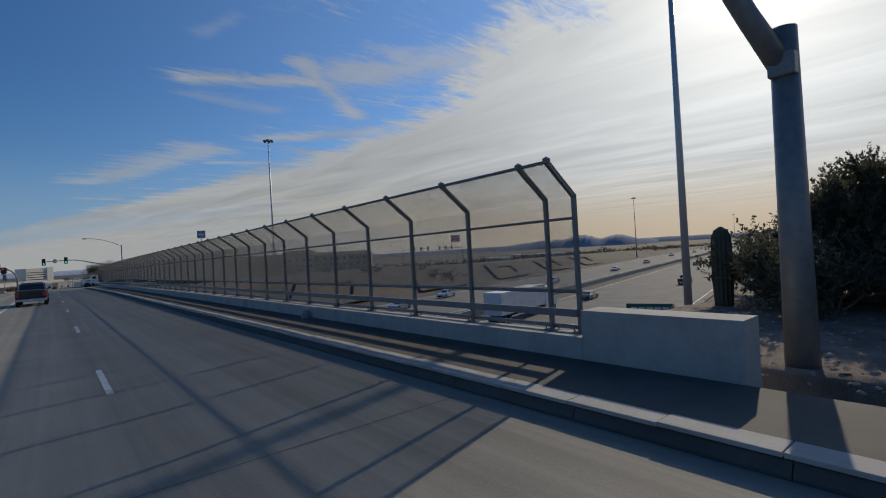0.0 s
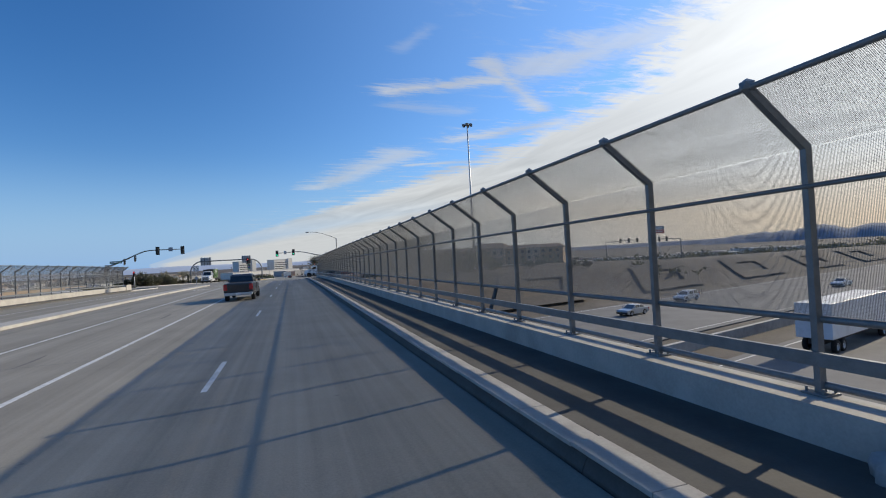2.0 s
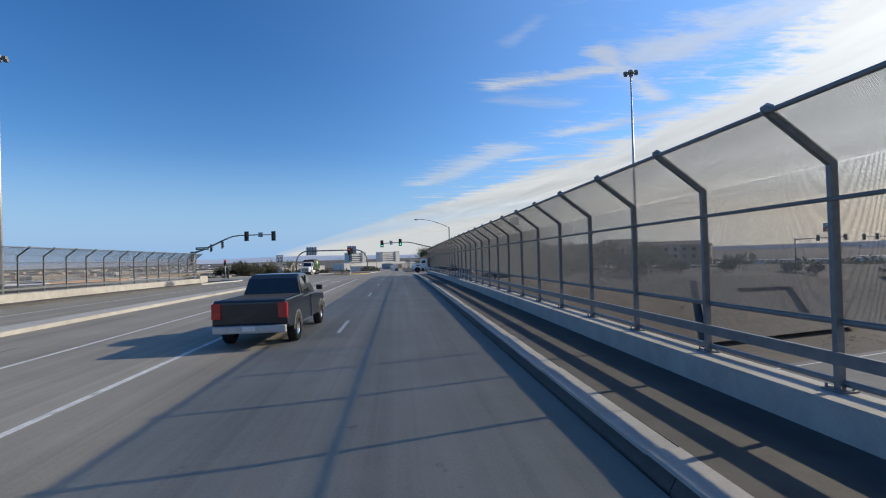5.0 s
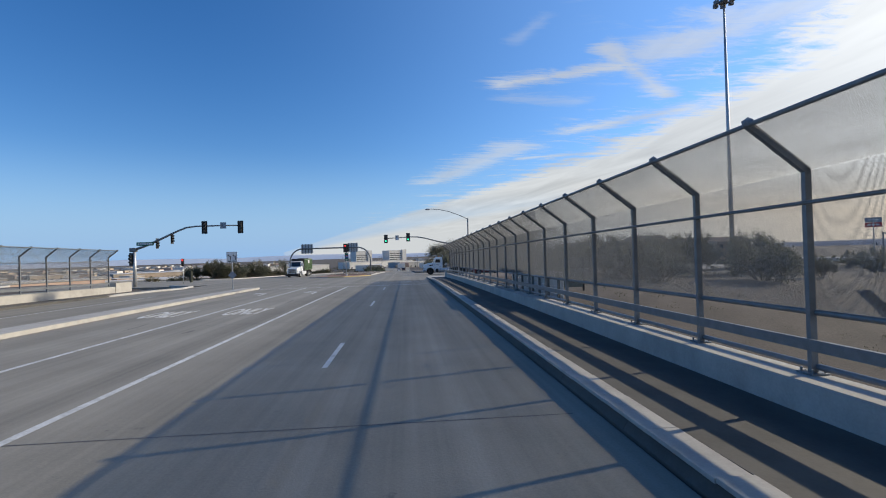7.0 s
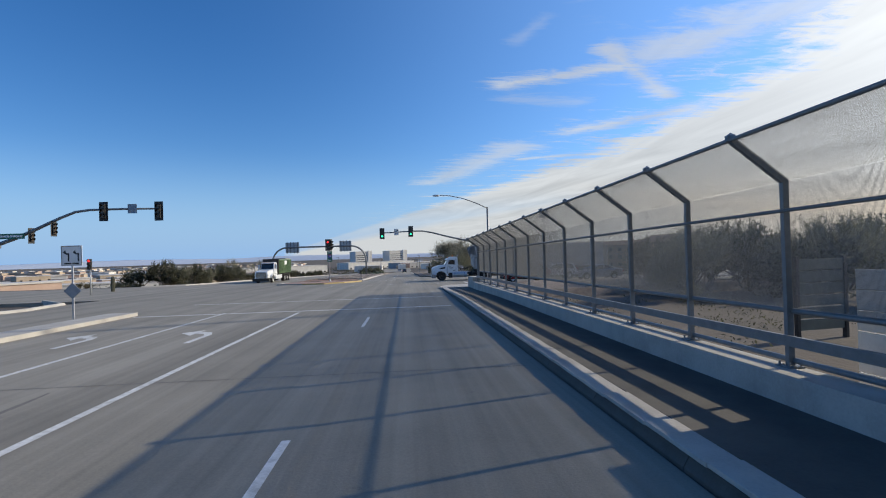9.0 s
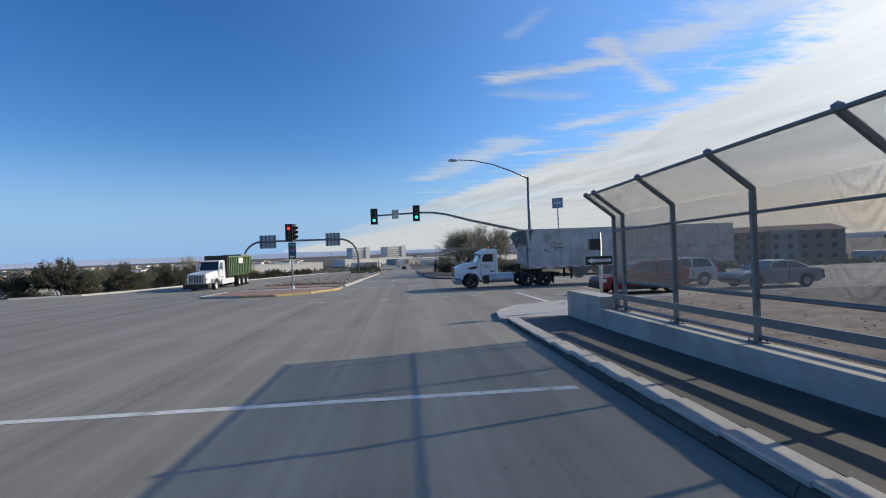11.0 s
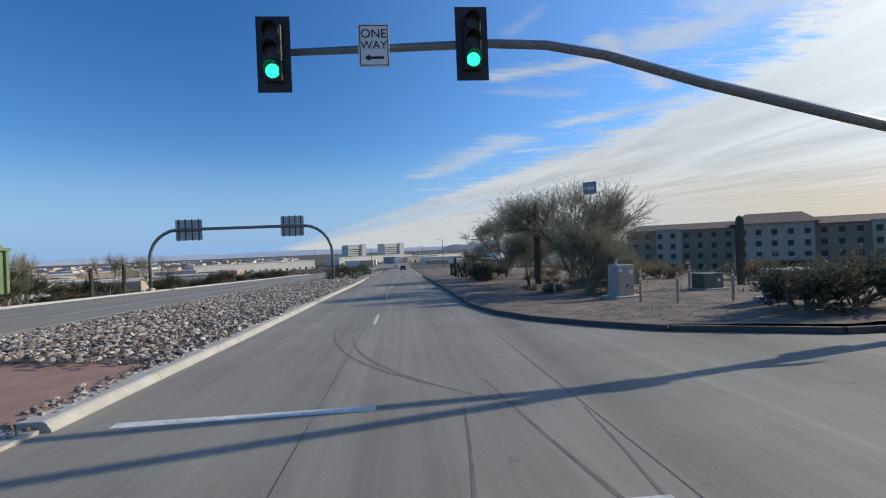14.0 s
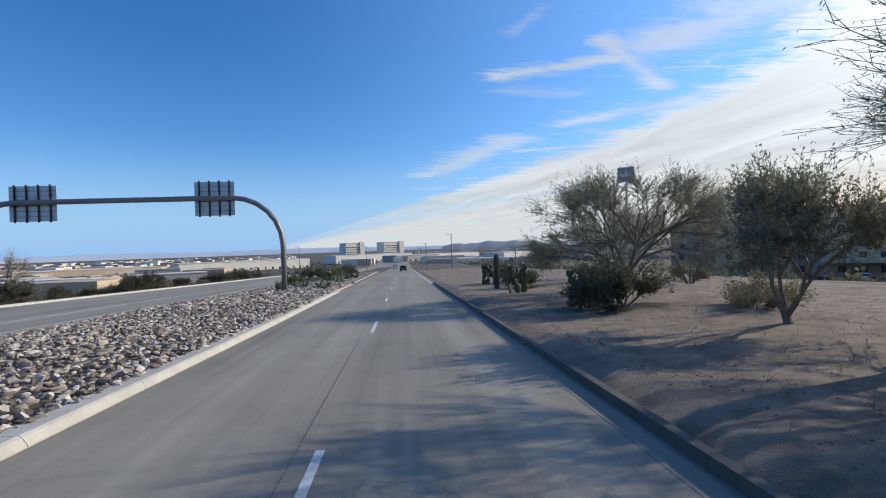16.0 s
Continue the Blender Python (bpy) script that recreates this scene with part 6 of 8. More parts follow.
def emblem(parent, x, y, z, s, sd):
    """A plain oval with a stroke through it and bars beside, in the colour of the maker's mark."""
    bm = bmesh.new()
    n = 20
    ring = []
    for k in range(n):
        a = 2 * math.pi * k / n
        ring.append([bm.verts.new((x + sd * (0.55 * s - c * s * (0.36 * math.cos(a) + 0.10 * math.sin(a))), y, z + c * s * 0.40 * math.sin(a))) for c in (1.0, 0.78)])
    for k in range(n):
        q, r = ring[k], ring[(k + 1) % n]
        bm.faces.new((q[0], r[0], r[1], q[1]))
    part("emblem_oval", bm, M_BLACK, parent)
    for i in range(3):
        a = x - sd * s * (0.05 + 0.30 * i)
        add_box(parent, "emblem_bar", M_BLACK, a - 0.035 * s, a + 0.035 * s, y - 0.004, y + 0.004, z - 0.28 * s, z + 0.12 * s)
    add_box(parent, "emblem_line", M_BLACK, x - 0.85 * s, x + 0.5 * s, y - 0.004, y + 0.004, z - 0.52 * s, z - 0.47 * s)
    add_box(parent, "emblem_stroke", M_BLACK, x - 0.85 * s, x + 0.95 * s, y - 0.004, y + 0.004, z + 0.10 * s, z + 0.15 * s)


def day_cab_truck():
    """Heads towards -x after the half turn: built heading +x, front bumper at x = 0."""
    g = road_z(140.2)
    top = thing("semi_truck", (4.72, 140.2, g), "white day-cab semi truck towing a long dusty aluminium hopper trailer", "truck", rz=180.0)
    for yb in (-0.45, 0.45):
        add_box(top, "frame_rail", M_CHASSIS, -8.0, -0.6, yb - 0.05, yb + 0.05, 0.72, 0.98)
    bm = bmesh.new()
    side_shape(bm, [(-2.05, 0.75), (-2.05, 1.95), (-1.0, 1.9), (-0.25, 1.68), (-0.05, 1.5), (-0.02, 0.85), (-0.45, 0.7), (-0.55, 1.0), (-0.8, 1.22), (-1.2, 1.26), (-1.55, 1.15), (-1.78, 0.8)], -1.02, 1.02, 0.09, 0.10)
    hood = part("hood", bm, M_WHITEPAINT, top, "white sloping hood", smooth=False)
    for sd in (-1, 1):
        bm = bmesh.new()
        pr = [(-0.42, 0.72), (-0.5, 1.0), (-0.75, 1.25), (-1.2, 1.32), (-1.6, 1.2), (-1.85, 0.9), (-2.05, 0.62), (-1.92, 0.58), (-1.72, 0.82), (-1.5, 1.08), (-1.2, 1.19), (-0.82, 1.14), (-0.6, 0.95), (-0.54, 0.7)]
        side_shape(bm, pr, sd * 0.86, sd * 1.2, 0.02)
        part("fender", bm, M_WHITEPAINT, top)
        add_box(top, "head_lamp", M_LAMP, -0.42, -0.06, sd * 0.80, sd * 1.04, 1.02, 1.22, bevel=0.05)
        bm = bmesh.new()
        side_shape(bm, [(-0.95, 1.50), (-1.0, 1.44), (-1.55, 1.46), (-1.72, 1.68), (-1.15, 1.60)], sd * 0.98, sd * 1.02)
        part("hood_vent", bm, M_BLACK, hood)
        wheel(top, -1.2, sd * 1.02, 0.53, 0.53, 0.3, sd, M_DARKRIM)
        for xx in (-5.3, -6.65):
            wheel(top, xx, sd * 0.97, 0.53, 0.53, 0.56, sd, M_DARKRIM)
        bm = bmesh.new()
        tube(bm, [(-4.3, sd * 0.98, 0.72), (-2.5, sd * 0.98, 0.72)], 0.31, 18)
        tank = part("fuel_tank", bm, M_GALV, top, "dull aluminium fuel tank", smooth=False)
        for xx in (-2.8, -4.0):
            bm = bmesh.new()
            tube(bm, [(xx - 0.03, sd * 0.98, 0.72), (xx + 0.03, sd * 0.98, 0.72)], 0.325, 18)
            part("tank_strap", bm, M_CHROME, tank)
        add_box(top, "step", M_CHASSIS, -2.5, -2.1, sd * 0.8, sd * 1.2, 0.35, 0.95, bevel=0.03)
        bm = bmesh.new()
        box(bm, -1.98, -1.86, min(sd * 1.28, sd * 1.48), max(sd * 1.28, sd * 1.48), 1.75, 2.42, 0.04)
        mir = part("mirror", bm, M_WHITEPAINT, top, "white door mirror")
        bm = bmesh.new()
        tube(bm, [(-2.2, sd * 1.05, 2.35), (-1.92, sd * 1.4, 2.3)], 0.02, 6)
        tube(bm, [(-2.2, sd * 1.08, 1.72), (-1.92, sd * 1.4, 1.85)], 0.02, 6)
        part("mirror_arm", bm, M_BLACK, mir)
        add_box(top, "mud_flap", M_TYRE, -7.35, -7.32, sd * 0.7, sd * 1.24, 0.2, 0.95)
    bm = bmesh.new()
    side_shape(bm, [(-3.2, 0.85), (-3.2, 2.75), (-2.95, 2.9), (-2.4, 2.92), (-2.0, 2.74), (-1.75, 2.6), (-1.72, 2.52), (-2.0, 2.45), (-1.66, 1.9), (-1.9, 0.85)], -1.06, 1.06, 0.05, 0.06)
    cab = part("cab", bm, M_WHITEPAINT, top, "white day cab")
    bm = bmesh.new()
    side_shape(bm, [(-1.90, 2.42), (-1.99, 2.44), (-1.72, 1.93), (-1.60, 1.91)], -0.95, 0.95, 0.0, 0.06)
    part("windshield", bm, M_CARGLASS, cab)
    add_box(cab, "sun_visor", M_BLACK, -1.95, -1.62, -0.95, 0.95, 2.5, 2.58, bevel=0.02)
    for sd in (-1, 1):
        ya, yb = sorted((sd * 1.0, sd * 1.045))
        bm = bmesh.new()
        side_shape(bm, [(-2.85, 1.95), (-2.85, 2.52), (-2.2, 2.52), (-1.98, 2.1), (-2.0, 1.98)], ya, yb, 0.0)
        part("side_window", bm, M_CARGLASS, cab)
        bm = bmesh.new()
        for a in ((-3.0, -2.98, 0.95, 2.62), (-1.93, -1.91, 0.95, 1.95), (-3.0, -1.92, 0.95, 0.97)):
            box(bm, a[0], a[1], sd * 1.055 - 0.012, sd * 1.055 + 0.012, a[2], a[3])
        part("door_seam", bm, M_CHASSIS, cab)
        add_box(cab, "door_handle", M_BLACK, -2.92, -2.58, sd * 1.06 - 0.02, sd * 1.06 + 0.02, 1.22, 1.29)
        emblem(cab, -2.44, sd * 1.068, 1.60, 0.29, sd)
    for yy in (-0.62, -0.3, 0.0, 0.3, 0.62):
        add_box(cab, "roof_marker", M_AMBER, -2.1, -2.0, yy - 0.04, yy + 0.04, 2.79, 2.835, bevel=0.012)
    bm = bmesh.new()
    tube(bm, [(-2.65, 0.2, 2.9), (-2.65, 0.2, 3.08), (-2.65, 0.2, 3.12)], [0.09, 0.085, 0.03], 12)
    part("beacon", bm, M_AMBER, cab, "amber roof beacon")
    bm = bmesh.new()
    tube(bm, [(-3.3, -0.55, 1.2), (-3.3, -0.55, 2.9), (-3.32, -0.55, 3.02), (-3.45, -0.55, 3.12)], 0.06, 10)
    part("exhaust_pipe", bm, M_GALV, top, smooth=True)
    bm = bmesh.new()
    box(bm, -0.06, 0.03, -0.62, 0.62, 0.78, 1.62, 0.03)
    gr = part("grille", bm, M_CHROME, top, "chrome grille with dark slots")
    for k in range(9):
        yy = -0.52 + 0.13 * k
        add_box(gr, "grille_slot", M_BLACK, 0.028, 0.04, yy - 0.035, yy + 0.035, 0.86, 1.54)
    bm = bmesh.new()
    side_shape(bm, [(-0.5, 0.36), (-0.5, 0.72), (-0.02, 0.76), (0.06, 0.6), (0.0, 0.36)], -1.18, 1.18, 0.04)
    bump_ = part("bumper", bm, M_BUMPER, top, "dull grey front bumper with number plate bar")
    add_box(bump_, "plate_bar", M_BLACK, 0.03, 0.045, -0.95, -0.55, 0.48, 0.62)
    add_box(top, "deck_plate", M_GALV, -4.6, -3.3, -0.5, 0.5, 0.98, 1.05)
    add_box(top, "fifth_wheel", M_CHASSIS, -6.6, -5.2, -0.5, 0.5, 0.98, 1.2, bevel=0.03)
    bm = bmesh.new()
    r2 = random.Random(2)
    for k in range(4):
        y0_ = -0.3 + 0.2 * k
        pts = [(-3.25, y0_, 1.75), (-3.7, y0_ + 0.1, 1.45 - 0.1 * k), (-4.2, y0_, 1.5 - 0.06 * k), (-4.9, y0_ - 0.1, 1.62), (-5.25, y0_, 1.7)]
        tube(bm, pts, 0.025, 6)
    part("air_hoses", bm, M_CHASSIS, top)

    # trailer
    tr = thing("hopper_trailer", (4.72, 140.2, g), "long dusty aluminium hopper trailer with rolled grey tarpaulin", "trailer", rz=180.0)
    bm = bmesh.new()
    side_shape(bm, [(-5.45, 1.35), (-5.45, 3.3), (-5.3, 4.20), (-21.5, 4.20), (-21.5, 1.35)], -1.28, 1.28, 0.03)
    body = part("trailer_body", bm, M_TRAILER, tr)
    add_box(body, "top_rail", M_GALV, -21.5, -5.3, -1.31, 1.31, 4.14, 4.23, bevel=0.015)
    add_box(body, "bottom_rail", M_GALV, -21.5, -5.45, -1.31, 1.31, 1.32, 1.46, bevel=0.015)
    for k in range(34):
        xx = -5.7 - 0.47 * k
        for sd in (-1, 1):
            add_box(body, "marker_tape", M_WHITE if k % 2 else M_TAIL, xx - 0.14, xx + 0.14, sd * 1.318 - 0.004, sd * 1.318 + 0.004, 1.36, 1.42)
    bm = bmesh.new()
    side_shape(bm, [(-5.42, 1.5), (-5.2, 1.6), (-5.14, 3.4), (-5.2, 3.98), (-5.42, 4.08)], -1.2, 1.2, 0.04)
    part("front_wall", bm, M_TRAILER, tr, "upright dusty front wall of the hopper")
    # tarpaulin gathered over the upper front, sagging in folds
    bm = bmesh.new()
    cols, rows_ = 20, 8
    grid_ = []
    for i in range(cols + 1):
        yy = -1.3 + 2.6 * i / cols
        fold = 0.06 * math.sin(7.3 * yy + 1.0) + 0.035 * math.sin(17.0 * yy)
        line = []
        for j in range(rows_ + 1):
            t = j / rows_
            zz = 4.24 - t * (1.05 + 0.28 * math.sin(2.3 * yy + 0.7) + 0.10 * math.sin(9.0 * yy))
            out = -5.3 + 0.62 * math.sin(min(t * 1.25, 1.0) * math.pi * 0.75) + fold * t
            line.append(bm.verts.new((out, yy, zz)))
        grid_.append(line)
    for i in range(cols):
        for j in range(rows_):
            bm.faces.new((grid_[i][j], grid_[i + 1][j], grid_[i + 1][j + 1], grid_[i][j + 1]))
    bmesh.ops.solidify(bm, geom=bm.faces[:], thickness=0.025)
    part("front_tarpaulin", bm, M_TARP, tr, "sagging grey tarpaulin over the upper front", smooth=True)
    for sd in (-1, 1):
        bm = bmesh.new()
        n = 10
        P, Q = [], []
        for i in range(n + 1):
            t = i / n
            P.append((-4.86 - 1.0 * t, sd * (1.16 + 0.17 * t), 4.12 + 0.12 * t))
            Q.append((-4.86 - (1.2 * t if t < 0.6 else 0.72 + 0.6 * (t - 0.6)), sd * (1.17 + 0.17 * t), 3.15 - 0.55 * math.sin(t * 3.0) + 0.9 * t + 0.10 * math.sin(9 * t)))
        A = [bm.verts.new(p) for p in P]
        B = [bm.verts.new(q) for q in Q]
        for i in range(n):
            bm.faces.new((A[i], A[i + 1], B[i + 1], B[i]))
        bmesh.ops.solidify(bm, geom=bm.faces[:], thickness=0.03)
        part("tarpaulin", bm, M_TARP, tr, "loose grey tarpaulin flap")
        emblem(tr, -7.6, sd * 1.292, 3.05, 0.43, sd)
        bm = bmesh.new()
        box(bm, -8.15, -7.05, sd * 1.29 - 0.01, sd * 1.29 + 0.01, 2.78, 2.81)
        box(bm, -7.85, -7.35, sd * 1.29 - 0.01, sd * 1.29 + 0.01, 2.68, 2.72)
        part("lettering_bar", bm, M_BLACK, tr)
        add_box(tr, "landing_leg", M_CHASSIS, -8.9, -8.75, sd * 0.8 - 0.07, sd * 0.8 + 0.07, 0.5, 1.35)
        for xx in (-19.0, -20.3):
            wheel(tr, xx, sd * 0.97, 0.53, 0.53, 0.56, sd, M_DARKRIM)
    for xc in (-9.7, -11.5, -13.3, -15.1):
        bm = bmesh.new()
        v_ = [bm.verts.new(q) for q in ((xc - 0.86, -1.1, 1.4), (xc + 0.86, -1.1, 1.4), (xc + 0.86, 1.1, 1.4), (xc - 0.86, 1.1, 1.4), (xc - 0.17, -0.3, 0.45), (xc + 0.17, -0.3, 0.45), (xc + 0.17, 0.3, 0.45), (xc - 0.17, 0.3, 0.45))]
        for q in ((0, 1, 5, 4), (1, 2, 6, 5), (2, 3, 7, 6), (3, 0, 4, 7), (4, 5, 6, 7)):
            bm.faces.new([v_[i] for i in q])
        bmesh.ops.recalc_face_normals(bm, faces=bm.faces)
        part("hopper_chute", bm, M_TRAILER, tr)
    bm = bmesh.new()
    for yy in (-0.45, -0.1):
        tube(bm, [(-5.05, yy, 1.8), (-5.02, yy, 2.7), (-5.0, yy, 3.6)], 0.02, 6)
    for k in range(6):
        tube(bm, [(-5.07 + 0.01 * k, -0.45, 2.0 + 0.28 * k), (-5.07 + 0.01 * k, -0.1, 2.0 + 0.28 * k)], 0.015, 6)
    part("ladder", bm, M_GALV, tr)


day_cab_truck()


def roll_off_truck():
    """Built heading +x, front bumper at x = 0."""
    g = road_z(160)
    top = thing("roll_off_truck", (-20.3, 155.0, g - 0.04), "white roll-off truck carrying a ribbed green waste container", "truck", rz=-90.0)
    for yb in (-0.45, 0.45):
        add_box(top, "frame_rail", M_CHASSIS, -13.8, -0.6, yb - 0.06, yb + 0.06, 0.8, 1.1)
    bm = bmesh.new()
    side_shape(bm, [(-3.6, 0.9), (-3.6, 2.12), (-1.6, 2.02), (-0.35, 1.9), (-0.2, 1.7), (-0.2, 0.85), (-1.3, 0.85), (-1.5, 1.25), (-2.2, 1.4), (-2.9, 1.25), (-3.1, 0.9)], -0.98, 0.98, 0.08, 0.08)
    part("hood", bm, M_WHITEPAINT, top, "white square hood")
    bm = bmesh.new()
    box(bm, -0.22, -0.12, -0.75, 0.75, 0.85, 1.82, 0.03)
    gr = part("grille", bm, M_CHROME, top, "chrome grille with upright bars")
    for k in range(9):
        add_box(gr, "grille_slot", M_BLACK, -0.125, -0.11, -0.62 + 0.155 * k - 0.05, -0.62 + 0.155 * k + 0.05, 0.95, 1.74)
    bm = bmesh.new()
    side_shape(bm, [(-0.55, 0.4), (-0.55, 0.85), (0.0, 0.85), (0.05, 0.7), (0.0, 0.4)], -1.25, 1.25, 0.03)
    part("bumper", bm, M_CHASSIS, top, "black steel bumper")
    bm = bmesh.new()
    side_shape(bm, [(-5.3, 0.95), (-5.3, 3.1), (-5.0, 3.25), (-3.9, 3.2), (-3.72, 3.1), (-3.45, 2.15), (-3.6, 0.95)], -1.08, 1.08, 0.06, 0.06)
    cab = part("cab", bm, M_WHITEPAINT, top, "white cab")
    bm = bmesh.new()
    side_shape(bm, [(-3.78, 3.05), (-3.68, 3.05), (-3.43, 2.18), (-3.53, 2.18)], -0.95, 0.95, 0.0, 0.05)
    part("windshield", bm, M_CARGLASS, cab)
    add_box(cab, "sun_visor", M_BLACK, -3.75, -3.5, -0.98, 0.98, 2.98, 3.08, bevel=0.02)
    for yy in (-0.6, -0.3, 0, 0.3, 0.6):
        add_box(cab, "roof_marker", M_AMBER, -4.1, -3.98, yy - 0.05, yy + 0.05, 3.2, 3.27)
    for sd in (-1, 1):
        ya, yb = sorted((sd * 1.0, sd * 1.06))
        bm = bmesh.new()
        side_shape(bm, [(-4.75, 2.2), (-4.75, 2.95), (-4.0, 2.95), (-3.75, 2.25)], ya, yb)
        part("side_window", bm, M_CARGLASS, cab)
        add_box(cab, "door_bar", M_BLACK, -4.6, -4.1, sd * 1.075 - 0.012, sd * 1.075 + 0.012, 1.3, 1.42)
        add_box(top, "mirror", M_WHITEPAINT, -3.75, -3.6, min(sd * 1.25, sd * 1.45), max(sd * 1.25, sd * 1.45), 2.1, 2.9, bevel=0.03)
        add_box(top, "head_lamp", M_LAMP, -0.5, -0.16, sd * 0.78, sd * 1.02, 1.2, 1.45, bevel=0.04)
        bm = bmesh.new()
        side_shape(bm, [(-1.35, 0.85), (-1.5, 1.25), (-2.2, 1.48), (-2.95, 1.3), (-3.25, 0.85), (-3.1, 0.82), (-2.85, 1.15), (-2.2, 1.34), (-1.62, 1.15), (-1.48, 0.82)], sd * 0.9, sd * 1.27, 0.02)
        part("fender", bm, M_WHITEPAINT, top)
        wheel(top, -2.25, sd * 1.05, 0.55, 0.55, 0.32, sd, M_WHITE)
        for xx in (-9.2, -10.75, -12.3):
            wheel(top, xx, sd * 1.0, 0.55, 0.55, 0.58, sd, M_WHITE)
        add_box(top, "side_tank", M_WHITEPAINT, -7.6, -3.9, sd * 0.75, sd * 1.22, 0.55, 1.15, bevel=0.06)
        add_box(top, "rear_fender", M_CHASSIS, -13.1, -8.5, sd * 0.75, sd * 1.27, 1.16, 1.22)
    ct = thing("waste_container", (-20.3, 155.0, g - 0.04), "green ribbed steel waste container with a white panel", "container", rz=-90.0)
    bm = bmesh.new()
    box(bm, -13.7, -5.7, -1.2, 1.2, 1.35, 3.55, 0.02)
    shell = part("shell", bm, M_BINGREEN, ct)
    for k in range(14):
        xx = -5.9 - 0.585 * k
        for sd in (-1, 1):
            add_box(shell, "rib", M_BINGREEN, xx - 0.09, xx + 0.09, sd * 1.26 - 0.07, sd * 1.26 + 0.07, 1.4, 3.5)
            # thin dark strip on the shell stands in for the shade beside each rib
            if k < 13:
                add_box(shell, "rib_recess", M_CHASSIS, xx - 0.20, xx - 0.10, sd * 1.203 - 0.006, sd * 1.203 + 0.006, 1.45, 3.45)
    add_box(shell, "rim_rail", M_BINGREEN, -13.75, -5.65, -1.36, 1.36, 3.5, 3.64, bevel=0.02)
    for sd in (-1, 1):
        add_box(shell, "notice_panel", M_WHITE, -10.3, -8.9, sd * 1.345 - 0.01, sd * 1.345 + 0.01, 2.75, 3.42)
    add_box(ct, "front_wall", M_CHASSIS, -5.68, -5.4, -1.25, 1.25, 1.2, 3.75, bevel=0.03)
    add_box(ct, "rolled_cover", M_TARP, -13.6, -10.6, -1.1, 1.1, 3.66, 3.85, bevel=0.06)
    add_box(ct, "base_frame", M_CHASSIS, -13.7, -5.6, -0.9, 0.9, 1.1, 1.34)


roll_off_truck()


def car(x, y, z, rz_, colour, kind_, label, scale=1.0, detail=True, group="", rim=M_GALV):
    """Cars and pickups: built heading +x, centred."""
    top = thing({"suv": "suv_car", "sedan": "sedan_car", "pickup": "pickup_truck"}[kind_], (x, y, z), label, "pickup truck" if kind_ == "pickup" else "car", group, rz_)
    top.scale = (scale,) * 3
    pm = colour
    hw = 0.92 if kind_ != "pickup" else 0.98
    if kind_ == "suv":
        low = [(-2.3, 0.45), (-2.32, 0.95), (-2.2, 1.08), (1.0, 1.08), (1.25, 1.02), (2.15, 0.9), (2.3, 0.72), (2.28, 0.36), (1.85, 0.28), (-2.1, 0.3)]
        cabp = [(-2.2, 1.06), (-1.95, 1.55), (-1.5, 1.68), (0.05, 1.66), (0.45, 1.5), (1.15, 1.04)]
        axles, R = (1.4, -1.35), 0.36
    elif kind_ == "sedan":
        low = [(-2.3, 0.42), (-2.35, 0.85), (-2.2, 0.98), (-1.5, 1.0), (1.0, 0.95), (2.1, 0.8), (2.3, 0.62), (2.28, 0.3), (1.9, 0.22), (-2.1, 0.26)]
        cabp = [(-1.75, 0.97), (-1.05, 1.36), (-0.5, 1.44), (0.25, 1.4), (1.05, 0.93)]
        axles, R = (1.4, -1.35), 0.33
    else:
        low = [(-2.85, 0.62), (-2.88, 1.22), (-2.8, 1.28), (-0.75, 1.28), (-0.7, 1.2), (1.05, 1.2), (1.3, 1.16), (2.55, 1.08), (2.75, 0.9), (2.75, 0.5), (2.3, 0.42), (-2.5, 0.5)]
        cabp = [(-0.78, 1.2), (-0.62, 1.72), (-0.35, 1.86), (0.55, 1.86), (0.85, 1.72), (1.35, 1.16)]
        axles, R = (1.85, -1.75), 0.40
    bm = bmesh.new()
    side_shape(bm, low, -hw, hw, 0.07, 0.06)
    body = part("body", bm, pm, top)
    if kind_ == "pickup":
        # black sheet on the solid body, painted-in shade of the open cargo bed
        add_box(body, "cargo_bed", M_CHASSIS, -2.72, -0.85, -0.78, 0.78, 1.25, 1.288)
    bm = bmesh.new()
    side_shape(bm, cabp, -hw + 0.1, hw - 0.1, 0.05, 0.2)
    cab = part("cabin", bm, pm, top)
    cx_ = sum(p[0] for p in cabp) / len(cabp)
    z0, z1 = cabp[0][1] + 0.06, max(p[1] for p in cabp) - 0.08

    def shrink(f):
        return [(cx_ + (px_ - cx_) * f, z0 if pz_ < z0 else min(pz_, z1)) for px_, pz_ in cabp]

    for sd in (-1, 1):
        bm = bmesh.new()
        pr = shrink(0.84)
        inner = hw - 0.1
        top_w = inner * (1 - 0.2 * (z1 - cabp[0][1]) / (max(p[1] for p in cabp) - cabp[0][1]))
        bot_w = inner * (1 - 0.2 * 0.06 / (max(p[1] for p in cabp) - cabp[0][1]))
        A = []
        for px_, pz_ in pr:
            t = (pz_ - z0) / (z1 - z0)
            A.append(bm.verts.new((px_, sd * (bot_w + (top_w - bot_w) * t + 0.012), pz_)))
        bm.faces.new(A if sd < 0 else A[::-1])
        part("side_window", bm, M_CARGLASS, cab)
        add_box(cab, "window_pillar", pm, cx_ - 0.05, cx_ + 0.05, sd * (top_w + 0.01) - 0.03, sd * (bot_w - 0.02) + 0.03, z0, z1)
    # front and rear glass follow the slopes
    (xa, za), (xb, zb) = cabp[-1], cabp[-2]
    bm = bmesh.new()
    off = Vector((zb - za, 0, xa - xb)).normalized() * 0.02
